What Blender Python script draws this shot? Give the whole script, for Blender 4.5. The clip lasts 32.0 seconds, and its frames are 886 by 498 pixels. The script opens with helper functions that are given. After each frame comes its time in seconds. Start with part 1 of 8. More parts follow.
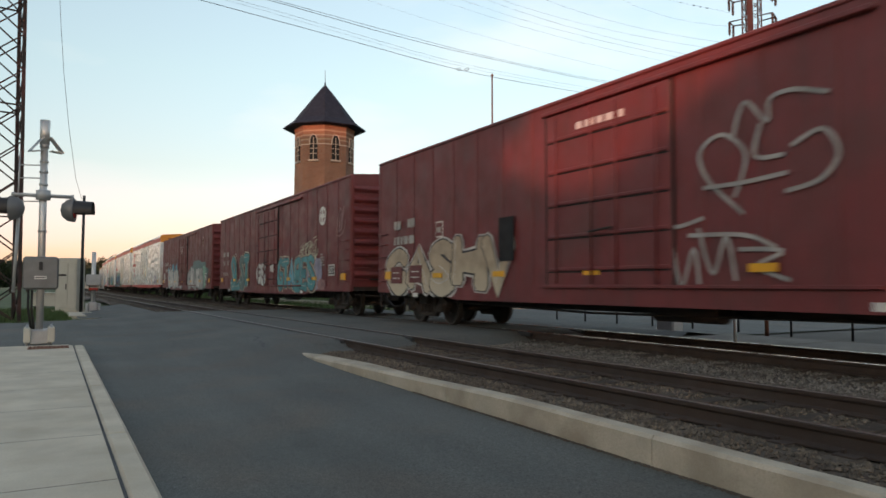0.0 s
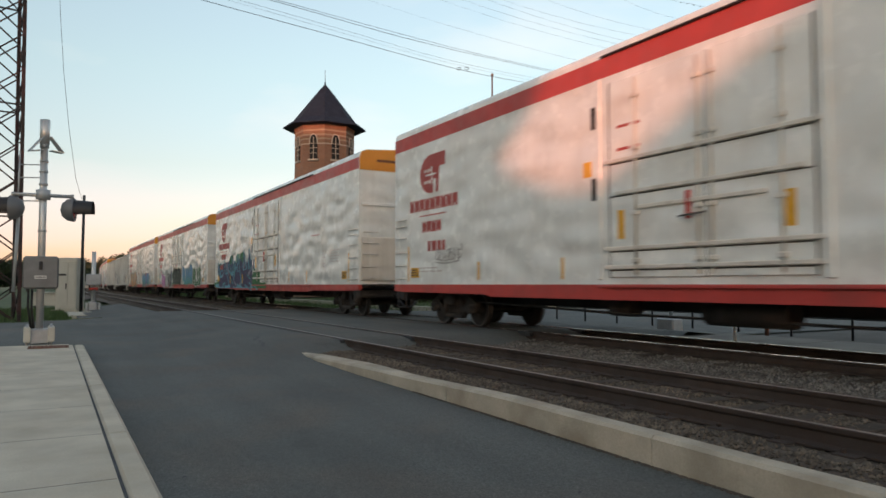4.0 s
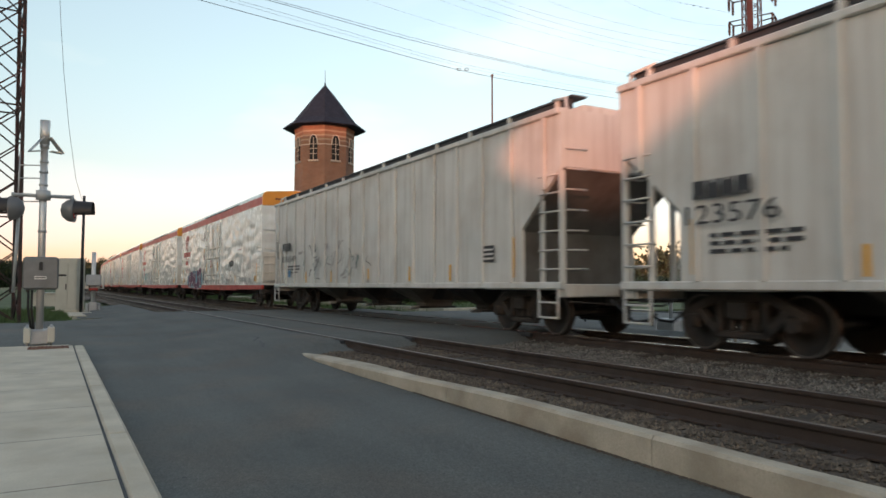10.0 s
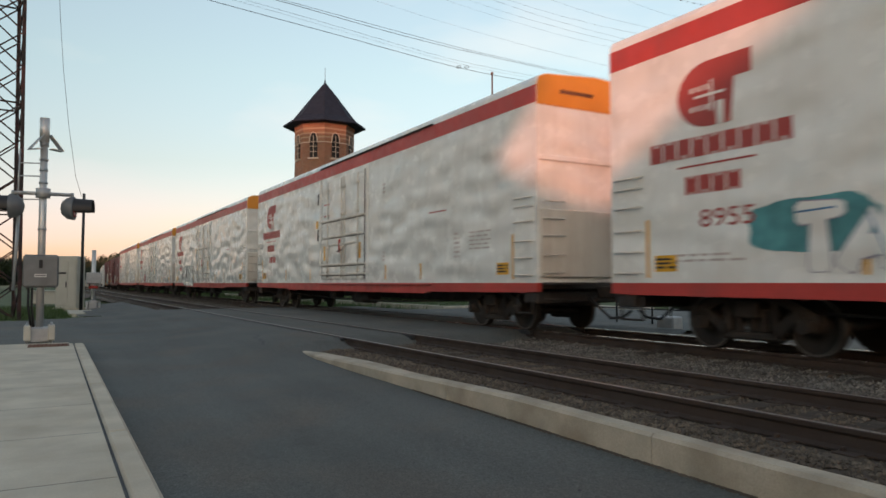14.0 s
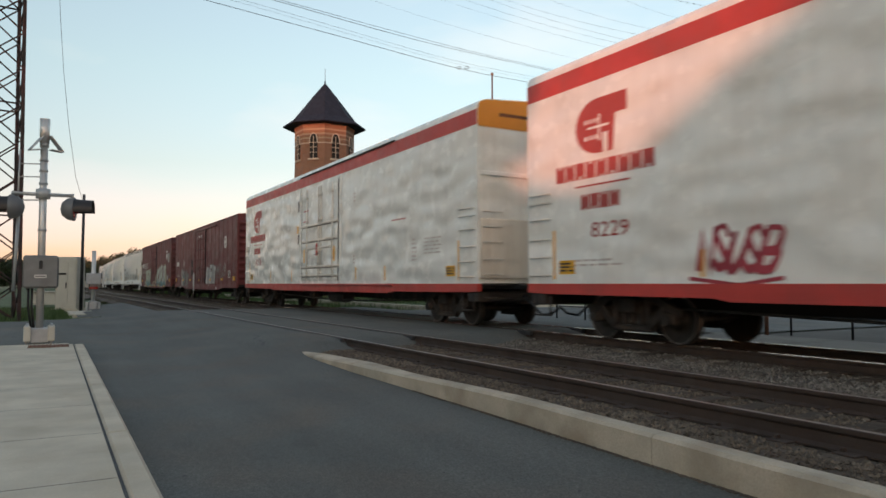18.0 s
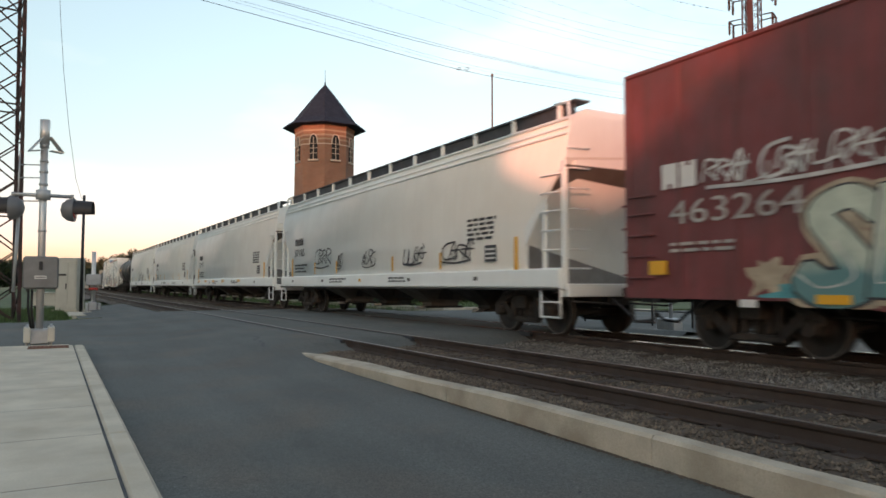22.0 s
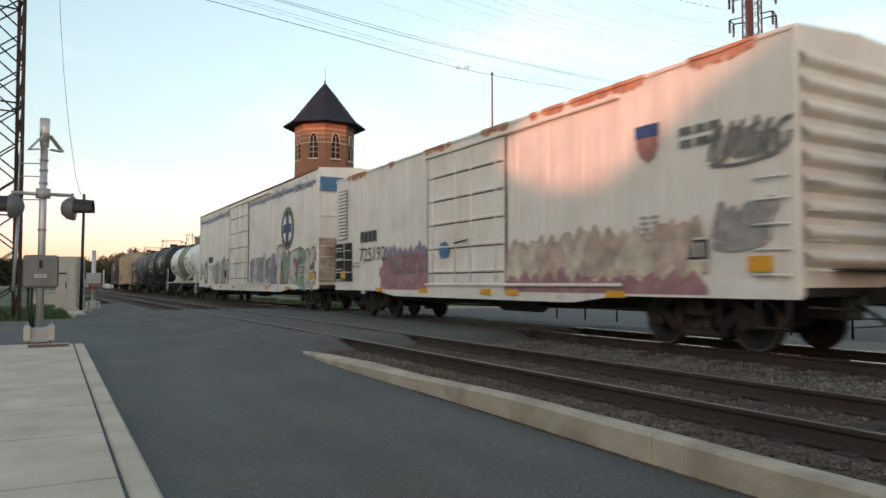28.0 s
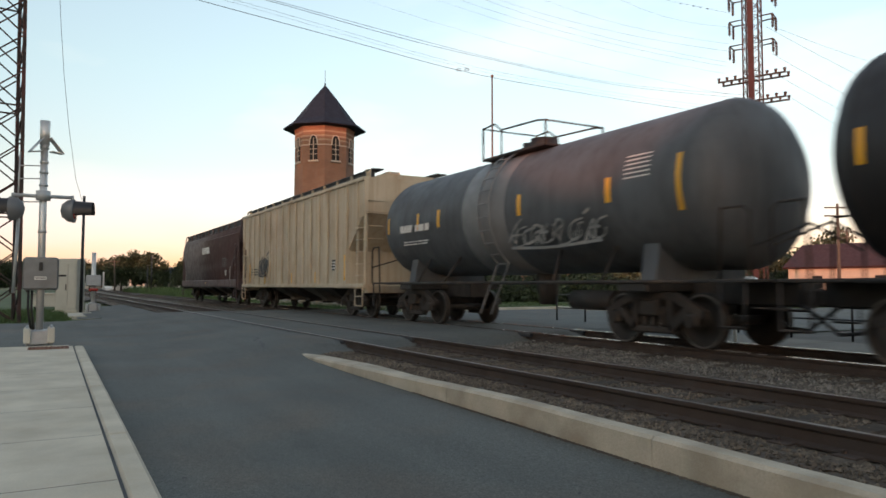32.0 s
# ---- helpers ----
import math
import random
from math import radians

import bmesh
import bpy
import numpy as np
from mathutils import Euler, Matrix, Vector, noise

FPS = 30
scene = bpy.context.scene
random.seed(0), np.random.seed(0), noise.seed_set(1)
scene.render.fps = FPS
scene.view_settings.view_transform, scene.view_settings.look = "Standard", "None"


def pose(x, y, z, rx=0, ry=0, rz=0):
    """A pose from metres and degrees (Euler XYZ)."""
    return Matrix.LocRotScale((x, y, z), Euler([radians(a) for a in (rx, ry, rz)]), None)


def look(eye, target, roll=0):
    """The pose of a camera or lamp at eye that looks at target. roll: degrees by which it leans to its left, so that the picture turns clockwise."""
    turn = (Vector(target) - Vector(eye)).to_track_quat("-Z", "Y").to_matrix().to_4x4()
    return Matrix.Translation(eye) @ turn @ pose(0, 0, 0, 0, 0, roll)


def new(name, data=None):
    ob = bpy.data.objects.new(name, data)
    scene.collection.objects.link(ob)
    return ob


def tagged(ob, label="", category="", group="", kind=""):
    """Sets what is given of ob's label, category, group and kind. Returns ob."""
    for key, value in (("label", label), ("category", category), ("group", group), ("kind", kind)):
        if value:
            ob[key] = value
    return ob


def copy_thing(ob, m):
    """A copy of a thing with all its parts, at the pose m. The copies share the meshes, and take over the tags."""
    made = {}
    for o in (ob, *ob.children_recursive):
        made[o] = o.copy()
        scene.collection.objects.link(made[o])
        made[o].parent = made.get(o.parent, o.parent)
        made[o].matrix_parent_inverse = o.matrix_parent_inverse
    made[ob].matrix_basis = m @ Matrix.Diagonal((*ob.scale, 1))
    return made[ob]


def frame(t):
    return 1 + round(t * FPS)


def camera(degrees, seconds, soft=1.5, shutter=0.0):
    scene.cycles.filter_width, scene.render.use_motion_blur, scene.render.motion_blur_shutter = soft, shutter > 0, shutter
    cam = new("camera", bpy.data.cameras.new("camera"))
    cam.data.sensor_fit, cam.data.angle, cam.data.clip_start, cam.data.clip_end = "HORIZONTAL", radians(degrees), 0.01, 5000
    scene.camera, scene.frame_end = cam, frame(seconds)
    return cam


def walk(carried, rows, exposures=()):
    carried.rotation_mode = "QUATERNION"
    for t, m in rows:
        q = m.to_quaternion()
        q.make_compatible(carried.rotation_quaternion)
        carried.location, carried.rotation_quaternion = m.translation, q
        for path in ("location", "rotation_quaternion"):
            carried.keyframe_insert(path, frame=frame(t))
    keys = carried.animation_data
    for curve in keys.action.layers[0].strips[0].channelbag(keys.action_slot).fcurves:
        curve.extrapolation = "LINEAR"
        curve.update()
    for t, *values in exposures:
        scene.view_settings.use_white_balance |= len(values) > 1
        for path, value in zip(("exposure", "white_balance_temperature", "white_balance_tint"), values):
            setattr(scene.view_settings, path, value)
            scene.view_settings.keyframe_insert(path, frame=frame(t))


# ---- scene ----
SPEED = 16.9          # the train's speed in metres a second
TRAIN_Y = 10.27       # centre of the far track
NEAR_Y = 5.83         # centre of the near track
EYE = (0.0, 0.0, 1.04)
YAW = math.atan(708 / 1250)


def aim(t, drop):
    """The camera's pose at t; drop: how far the horizon lies under the middle, as a slope."""
    p = math.atan(drop)
    way = Vector((-math.cos(YAW) * math.cos(p), math.sin(YAW) * math.cos(p), math.sin(p)))
    return t, look(EYE, Vector(EYE) + way)


cam = camera(2 * math.degrees(math.atan(784 / 1250)), 32.0, soft=1.6, shutter=0.22)
SWAY = ((0, 1.5), (0.5, 1), (3.5, 1), (6, -0.7), (8.3, -0.7), (9, 1), (9.7, 2), (10.7, 1), (11.5, 1), (12, -0.7), (13, -2), (14.5, -2),
        (16.5, -0.7), (19, -0.7), (20, 0.5), (21, 2), (22, 1), (23, 1), (24, -0.7), (24.5, -2), (25, -3.6), (25.5, -4), (27.5, -2),
        (28.5, -1), (29.8, -0.7), (30.5, 1), (31.3, 2), (32, 2.5))
walk(cam, [aim(t, (62 + d) / 1250) for t, d in SWAY], exposures=[(t, 1.69 + d, 7400, 17) for t, d in ((0, 0.17), (1, 0.38), (2, 0.46), (3, 0.25), (3.6, 0.1), (8.4, 0.08), (9, 0.06), (10, 0.28), (11, 0.24), (12, 0.06), (13, 0.1), (14, 0.0), (16.5, 0.08), (17, 0.11), (18, 0.08), (19, 0.1), (20, 0.2), (21, 0.44), (22, 0.38), (23, 0.1), (24, 0.0), (25, 0.05), (27.5, 0.32), (28.3, 0.3), (29, 0.16), (30, 0.08), (31, 0.1), (32, 0.28))])

# ---- light ----
SUN_AZ = radians(135)   # from +Y clockwise
SUN_EL = radians(4.0)
world = bpy.data.worlds.new("world")
scene.world = world
world.use_nodes = True
wn = world.node_tree.nodes
sky = wn.new("ShaderNodeTexSky")
sky.sky_type, sky.sun_disc = "NISHITA", False
sky.sun_elevation, sky.sun_rotation = SUN_EL, SUN_AZ
sky.air_density, sky.dust_density, sky.ozone_density = 1.0, 0.8, 1.5
wn["Background"].inputs["Strength"].default_value = 0.15
pale = wn.new("ShaderNodeHueSaturation")
pale.inputs["Saturation"].default_value = 0.9
world.node_tree.links.new(sky.outputs[0], pale.inputs["Color"])
# thin high cloud, faintly warm
wc, wm, wz = wn.new("ShaderNodeTexCoord"), wn.new("ShaderNodeMapping"), wn.new("ShaderNodeTexNoise")
wm.inputs["Scale"].default_value = (1.5, 1.5, 5.0)
wz.inputs["Scale"].default_value, wz.inputs["Detail"].default_value = 1.7, 6.0
wr, wx = wn.new("ShaderNodeMapRange"), wn.new("ShaderNodeMix")
wr.inputs[1].default_value, wr.inputs[2].default_value, wr.inputs[3].default_value, wr.inputs[4].default_value = 0.5, 0.8, 0.0, 0.32
wx.data_type = "RGBA"
wx.inputs[7].default_value = (3.1, 2.75, 2.5, 1)
wl = world.node_tree.links.new
wl(wc.outputs["Generated"], wm.inputs["Vector"]), wl(wm.outputs["Vector"], wz.inputs["Vector"]), wl(wz.outputs["Fac"], wr.inputs[0])
wl(wr.outputs[0], wx.inputs[0]), wl(pale.outputs[0], wx.inputs[6])
# the dusk gradient from a pinkish horizon to a clear pale blue
ws, wd = wn.new("ShaderNodeSeparateXYZ"), wn.new("ShaderNodeValToRGB")
for pos, tone in ((0.06, (0.77, 0.67, 0.95, 1)), (0.16, (0.74, 0.72, 0.8, 1)), (0.28, (0.86, 0.88, 0.87, 1)), (0.45, (1.02, 1.03, 1.0, 1))):
    stop = wd.color_ramp.elements.new(pos)
    stop.color = tone
wd.color_ramp.elements.remove(wd.color_ramp.elements[0])
wd.color_ramp.elements[-1].color = (1.12, 1.12, 1.1, 1)
wt = wn.new("ShaderNodeMix")
wt.data_type, wt.blend_type = "RGBA", "MULTIPLY"
wt.inputs[0].default_value = 1.0
wl(wc.outputs["Generated"], ws.inputs[0]), wl(ws.outputs["Z"], wd.inputs["Fac"])
wl(wx.outputs[2], wt.inputs[6]), wl(wd.outputs["Color"], wt.inputs[7]), wl(wt.outputs[2], wn["Background"].inputs["Color"])
sun = new("sun", bpy.data.lights.new("sun", "SUN"))
sun.data.energy, sun.data.angle, sun.data.color = 0.8, radians(0.55), (1.0, 0.39, 0.27)
to_sun = Vector((math.sin(SUN_AZ) * math.cos(SUN_EL), math.cos(SUN_AZ) * math.cos(SUN_EL), math.sin(SUN_EL)))
sun.matrix_world = look(to_sun * 200, (0, 0, 0))

# ---- materials ----


def material(name, col, rough=0.6, metal=0.0, var=0.14, scale=1.6, bump=0.15, grain=45.0, dirt=None, amount=0.4, streaks=0.0, wave=0.0, coat=0.0, rnd=0.0):
    m = bpy.data.materials.new(name)
    m.use_nodes = True
    nt = m.node_tree
    n, ln = nt.nodes, nt.links.new
    b = n["Principled BSDF"]
    b.inputs["Roughness"].default_value, b.inputs["Metallic"].default_value = rough, metal
    b.inputs["Coat Weight"].default_value = coat
    co = n.new("ShaderNodeTexCoord")

    def noise_tex(s, detail=4.0, stretch=None, w=0):
        t = n.new("ShaderNodeTexNoise")
        t.inputs["Scale"].default_value, t.inputs["Detail"].default_value = s, detail
        mp = n.new("ShaderNodeMapping")
        mp.inputs["Location"].default_value = (w * 3.1, w * 1.7, w * 0.9)
        if stretch:
            mp.inputs["Scale"].default_value = stretch
        ln(co.outputs["Object"], mp.inputs["Vector"])
        ln(mp.outputs["Vector"], t.inputs["Vector"])
        return t.outputs["Fac"]

    def ranged(sock, a, z, lo=0.3, hi=0.7):
        r = n.new("ShaderNodeMapRange")
        r.inputs[1].default_value, r.inputs[2].default_value, r.inputs[3].default_value, r.inputs[4].default_value = lo, hi, a, z
        ln(sock, r.inputs[0])
        return r.outputs[0]

    def mixed(fac, a, z):
        x = n.new("ShaderNodeMix")
        x.data_type = "RGBA"
        for sock, v in ((x.inputs[0], fac), (x.inputs[6], a), (x.inputs[7], z)):
            if isinstance(v, (tuple, list)):
                sock.default_value = (*v[:3], 1)
            elif isinstance(v, float):
                sock.default_value = v
            else:
                ln(v, sock)
        return x.outputs[2]

    lo, hi = [c * (1 - var) for c in col], [min(1, c * (1 + var)) for c in col]
    c = mixed(ranged(noise_tex(scale), 0.0, 1.0), lo, hi)
    fine = noise_tex(grain, 3.0, w=2)
    c = mixed(ranged(fine, 0.0, 0.35), c, [v * (1 - 1.6 * var) for v in col])
    if dirt:
        c = mixed(ranged(noise_tex(scale * 0.9, 6.0, w=5), 0.0, amount, 0.48, 0.72), c, dirt)
        if streaks:
            c = mixed(ranged(noise_tex(2.6, 5.0, (2.2, 2.2, 0.12), 7), 0.0, streaks, 0.45, 0.75), c, dirt)
    if rnd:
        info = n.new("ShaderNodeObjectInfo")
        geo = n.new("ShaderNodeNewGeometry")
        add = n.new("ShaderNodeMath")
        add.operation = "ADD"
        ln(info.outputs["Random"], add.inputs[0])
        ln(geo.outputs["Random Per Island"], add.inputs[1])
        fr = n.new("ShaderNodeMath")
        fr.operation = "FRACT"
        ln(add.outputs[0], fr.inputs[0])
        hv = n.new("ShaderNodeHueSaturation")
        ln(ranged(fr.outputs[0], 1 - rnd, 1 + rnd, 0, 1), hv.inputs["Value"])
        ln(c, hv.inputs["Color"])
        c = hv.outputs[0]
    ln(c, b.inputs["Base Color"])
    ln(ranged(noise_tex(scale * 2.3, w=9), max(0.05, rough - 0.12), min(1, rough + 0.12)), b.inputs["Roughness"])
    bp = n.new("ShaderNodeBump")
    bp.inputs["Strength"].default_value, bp.inputs["Distance"].default_value = bump, 0.01
    ln(fine, bp.inputs["Height"])
    if wave:
        b2 = n.new("ShaderNodeBump")
        b2.inputs["Strength"].default_value, b2.inputs["Distance"].default_value = wave, 0.095
        ln(noise_tex(1.25, 0.0, (1.0, 1.0, 1.9), 3), b2.inputs["Height"])
        ln(bp.outputs[0], b2.inputs["Normal"])
        bp = b2
    ln(bp.outputs[0], b.inputs["Normal"])
    return m


RUST = (0.10, 0.05, 0.03)
GRIME = (0.12, 0.10, 0.085)
M = {}
M["asphalt_far"] = material("lot_asphalt", (0.07, 0.064, 0.055), 0.9, var=0.15, scale=0.3, bump=0.3, grain=60)


def asphalt_material():
    """Worn asphalt: pale chips, dark pores, broad patches and long faint streaks."""
    m = bpy.data.materials.new("asphalt")
    m.use_nodes = True
    n, ln = m.node_tree.nodes, m.node_tree.links.new
    b = n["Principled BSDF"]
    b.inputs["Roughness"].default_value = 0.85
    co = n.new("ShaderNodeTexCoord")

    def layer(scale, detail, lo, hi, a, z, stretch=(1, 1, 1)):
        mp, t, r = n.new("ShaderNodeMapping"), n.new("ShaderNodeTexNoise"), n.new("ShaderNodeMapRange")
        mp.inputs["Scale"].default_value = stretch
        t.inputs["Scale"].default_value, t.inputs["Detail"].default_value = scale, detail
        r.inputs[1].default_value, r.inputs[2].default_value, r.inputs[3].default_value, r.inputs[4].default_value = lo, hi, a, z
        ln(co.outputs["Object"], mp.inputs["Vector"]), ln(mp.outputs[0], t.inputs["Vector"]), ln(t.outputs["Fac"], r.inputs[0])
        return r.outputs[0], t.outputs["Fac"]

    def times(u, v):
        k = n.new("ShaderNodeMath")
        k.operation = "MULTIPLY"
        ln(u, k.inputs[0]), ln(v, k.inputs[1])
        return k.outputs[0]
    chips, raw = layer(85, 2.0, 0.35, 0.72, 0.7, 1.45)
    grit, _ = layer(30, 3.0, 0.3, 0.7, 0.84, 1.16)
    patches, _ = layer(0.5, 4.0, 0.3, 0.7, 0.86, 1.14)
    streaks, _ = layer(1.0, 5.0, 0.35, 0.7, 0.9, 1.14, (0.16, 1.6, 1))
    stain, _ = layer(1.7, 6.0, 0.64, 0.74, 1.0, 0.86)
    val = times(times(times(chips, grit), times(patches, streaks)), stain)
    hv = n.new("ShaderNodeHueSaturation")
    brown, _ = layer(0.75, 5.0, 0.5, 0.72, 0.0, 0.85)
    tone = n.new("ShaderNodeMix")
    tone.data_type = "RGBA"
    tone.inputs[6].default_value, tone.inputs[7].default_value = (0.09, 0.096, 0.088, 1), (0.115, 0.1, 0.082, 1)
    ln(brown, tone.inputs[0]), ln(tone.outputs[2], hv.inputs["Color"])
    ln(val, hv.inputs["Value"]), ln(hv.outputs[0], b.inputs["Base Color"])
    bp = n.new("ShaderNodeBump")
    bp.inputs["Strength"].default_value, bp.inputs["Distance"].default_value = 0.6, 0.008
    ln(raw, bp.inputs["Height"]), ln(bp.outputs[0], b.inputs["Normal"])
    return m


M["asphalt"] = asphalt_material()
M["tar"] = material("tar", (0.03, 0.031, 0.034), 0.7, bump=0.3)
M["concrete"] = material("concrete", (0.56, 0.5, 0.395), 0.88, var=0.16, scale=2.2, bump=0.35, grain=60, dirt=(0.4, 0.335, 0.24), amount=0.5)
M["kerb"] = material("kerb_concrete", (0.47, 0.415, 0.325), 0.9, var=0.2, scale=2.4, bump=0.6, grain=55, dirt=(0.24, 0.19, 0.135), amount=0.6)
M["stone"] = material("ballast_stone", (0.155, 0.142, 0.124), 0.95, var=0.3, scale=2.0, bump=0.4, grain=90, dirt=(0.085, 0.066, 0.05), amount=0.5, rnd=0.55)
M["stone_dirty"] = material("dirty_ballast_stone", (0.13, 0.104, 0.078), 0.95, var=0.35, scale=2.0, bump=0.4, grain=60, dirt=(0.06, 0.04, 0.027), amount=0.7, rnd=0.5)
M["bed"] = material("ballast_bed", (0.095, 0.074, 0.056), 0.95, var=0.35, scale=1.4, bump=0.9, grain=38, dirt=(0.06, 0.04, 0.028), amount=0.7)
M["tie"] = material("tie_wood", (0.085, 0.066, 0.05), 0.95, var=0.4, scale=3, bump=0.8, grain=30, dirt=(0.11, 0.085, 0.062), amount=0.5, rnd=0.35)
M["rail_web"] = material("rusty_rail", (0.044, 0.029, 0.022), 0.85, var=0.2, scale=1.5, bump=0.3, dirt=(0.065, 0.043, 0.032), amount=0.5)
M["rail_head"] = material("dull_rail_head", (0.3, 0.27, 0.25), 0.4, 0.8, bump=0.05)
M["rail_bright"] = material("bright_rail_head", (0.62, 0.6, 0.58), 0.22, 1.0, bump=0.02)
M["steel_dark"] = material("dark_steel", (0.035, 0.031, 0.029), 0.7, 0.2, var=0.25, bump=0.25, dirt=(0.09, 0.065, 0.05), amount=0.6)
M["truck"] = material("bogie_iron", (0.036, 0.03, 0.026), 0.75, 0.2, var=0.25, scale=3, bump=0.3, dirt=(0.075, 0.055, 0.043), amount=0.6)
M["wheel"] = material("wheel_steel", (0.028, 0.024, 0.021), 0.6, 0.4, bump=0.1, dirt=(0.06, 0.035, 0.022), amount=0.6)
M["tread"] = material("wheel_tread", (0.16, 0.14, 0.13), 0.45, 0.8, bump=0.02)
M["galv"] = material("galvanised", (0.42, 0.43, 0.43), 0.5, 0.5, var=0.1, scale=6, bump=0.06)
M["alu"] = material("brushed_mast", (0.62, 0.6, 0.57), 0.42, 0.6, var=0.08, scale=5, bump=0.04)
M["lampgrey"] = material("lamp_housing", (0.16, 0.165, 0.17), 0.5, 0.2, bump=0.05)
M["black"] = material("black_paint", (0.018, 0.018, 0.02), 0.5, bump=0.06)
M["redlens"] = material("red_lens", (0.35, 0.02, 0.015), 0.2, bump=0.01)
M["brownsteel"] = material("weathered_tower_steel", (0.05, 0.034, 0.03), 0.75, 0.3, var=0.25, scale=2, bump=0.2, dirt=(0.16, 0.05, 0.045), amount=0.6)
M["redsteel"] = material("red_oxide_steel", (0.062, 0.026, 0.027), 0.8, 0.1, var=0.2, scale=2, bump=0.2)
M["cream"] = material("cream_paint", (0.55, 0.52, 0.44), 0.6, var=0.06, bump=0.05, dirt=(0.3, 0.26, 0.2), amount=0.3)
M["insul"] = material("porcelain", (0.06, 0.035, 0.028), 0.25, bump=0.02)
M["wire"] = material("wire", (0.06, 0.06, 0.065), 0.6, bump=0.0)
M["slate"] = material("slate", (0.017, 0.026, 0.042), 0.8, var=0.15, scale=1.4, bump=0.4, grain=9)
M["slate"].node_tree.nodes["Principled BSDF"].inputs["Specular IOR Level"].default_value = 0.2
M["trim"] = material("pale_stone_trim", (0.52, 0.44, 0.36), 0.8, var=0.08, bump=0.1)
M["bandstone"] = material("band_stone", (0.36, 0.27, 0.2), 0.85, var=0.1, bump=0.15)
M["glass"] = material("dark_window_glass", (0.03, 0.035, 0.04), 0.08, bump=0.0)
M["grass"] = material("grass_ground", (0.075, 0.11, 0.042), 0.95, var=0.35, scale=0.6, bump=0.8, grain=40, dirt=(0.14, 0.125, 0.08), amount=0.5)
M["blade"] = material("grass_blade", (0.07, 0.12, 0.035), 0.8, var=0.2, bump=0.1, rnd=0.4)
M["leaf"] = material("leaf", (0.034, 0.05, 0.02), 0.7, var=0.2, bump=0.1, rnd=0.5)
M["bark"] = material("bark", (0.09, 0.07, 0.055), 0.9, bump=0.6)
M["pole"] = material("pole_wood", (0.10, 0.08, 0.065), 0.9, var=0.2, bump=0.4)
M["polemetal"] = material("pole_paint", (0.2, 0.13, 0.11), 0.5, 0.3, bump=0.05)
M["strip"] = material("strip_concrete", (0.15, 0.138, 0.115), 0.9, var=0.15, scale=0.9, bump=0.3, grain=80, dirt=(0.09, 0.08, 0.065), amount=0.5)
# also the grey that paints in shade on smooth hopper bulkheads
M["boxgrey"] = material("weathered_box_and_shade_grey", (0.2, 0.2, 0.195), 0.55, 0.3, var=0.1, scale=4, bump=0.06, dirt=(0.13, 0.12, 0.11), amount=0.4)
M["rustpanel"] = material("rust_stained_paint", (0.5, 0.42, 0.34), 0.7, var=0.3, scale=2.0, bump=0.2, dirt=(0.14, 0.08, 0.05), amount=0.8, streaks=0.6)
M["faint"] = material("faint_lettering", (0.5, 0.44, 0.41), 0.5, var=0.1, bump=0.02)
M["board"] = material("grey_grating", (0.06, 0.064, 0.07), 0.7, 0.3, var=0.2, bump=0.1)
# dark grey with grime; on the hopper ends it stands for shade
M["recess"] = material("recess_shade_and_grime", (0.11, 0.102, 0.09), 0.75, var=0.2, bump=0.1, dirt=(0.06, 0.05, 0.04), amount=0.6)
M["reefer"] = material("white_reefer_paint", (0.8, 0.82, 0.785), 0.23, var=0.04, scale=1.2, bump=0.04, dirt=(0.42, 0.38, 0.33), amount=0.2, streaks=0.12, wave=1.0)
M["reefer_end"] = material("cream_reefer_paint", (0.7, 0.67, 0.6), 0.5, var=0.06, scale=1.5, bump=0.06, dirt=(0.38, 0.32, 0.25), amount=0.4, streaks=0.3)
M["redstripe"] = material("red_stripe_paint", (0.52, 0.055, 0.045), 0.45, var=0.12, scale=1.5, bump=0.05, dirt=(0.3, 0.06, 0.05), amount=0.5)
M["logo"] = material("red_lettering", (0.42, 0.06, 0.05), 0.5, var=0.1, bump=0.02)
M["orange"] = material("orange_paint", (0.72, 0.27, 0.03), 0.5, var=0.08, bump=0.04)
M["reflect"] = material("yellow_reflector", (0.75, 0.38, 0.03), 0.35, var=0.06, bump=0.02)
M["boxred"] = material("oxide_red_paint", (0.175, 0.034, 0.035), 0.55, var=0.14, scale=1.0, bump=0.08, dirt=(0.085, 0.04, 0.035), amount=0.5, streaks=0.4)
M["boxred_old"] = material("faded_oxide_paint", (0.18, 0.043, 0.042), 0.62, var=0.16, scale=1.1, bump=0.1, dirt=(0.07, 0.04, 0.035), amount=0.6, streaks=0.5)
M["hopper"] = material("grey_hopper_paint", (0.6, 0.61, 0.58), 0.55, var=0.07, scale=0.9, bump=0.06, dirt=(0.33, 0.3, 0.26), amount=0.45, streaks=0.5)
M["hopper_smooth"] = material("pale_grey_hopper_paint", (0.78, 0.81, 0.785), 0.4, var=0.04, scale=0.8, bump=0.03, dirt=(0.62, 0.62, 0.58), amount=0.25, streaks=0.15)
M["tan"] = material("tan_hopper_paint", (0.5, 0.43, 0.32), 0.6, var=0.1, scale=0.9, bump=0.08, dirt=(0.3, 0.19, 0.1), amount=0.5, streaks=0.5)
M["maroon"] = material("maroon_hopper_paint", (0.075, 0.04, 0.04), 0.6, var=0.1, bump=0.06, dirt=(0.11, 0.08, 0.075), amount=0.5, streaks=0.4)
M["whitebox"] = material("dirty_white_paint", (0.83, 0.815, 0.755), 0.5, var=0.05, scale=1.0, bump=0.08, dirt=(0.5, 0.42, 0.33), amount=0.3, streaks=0.25)
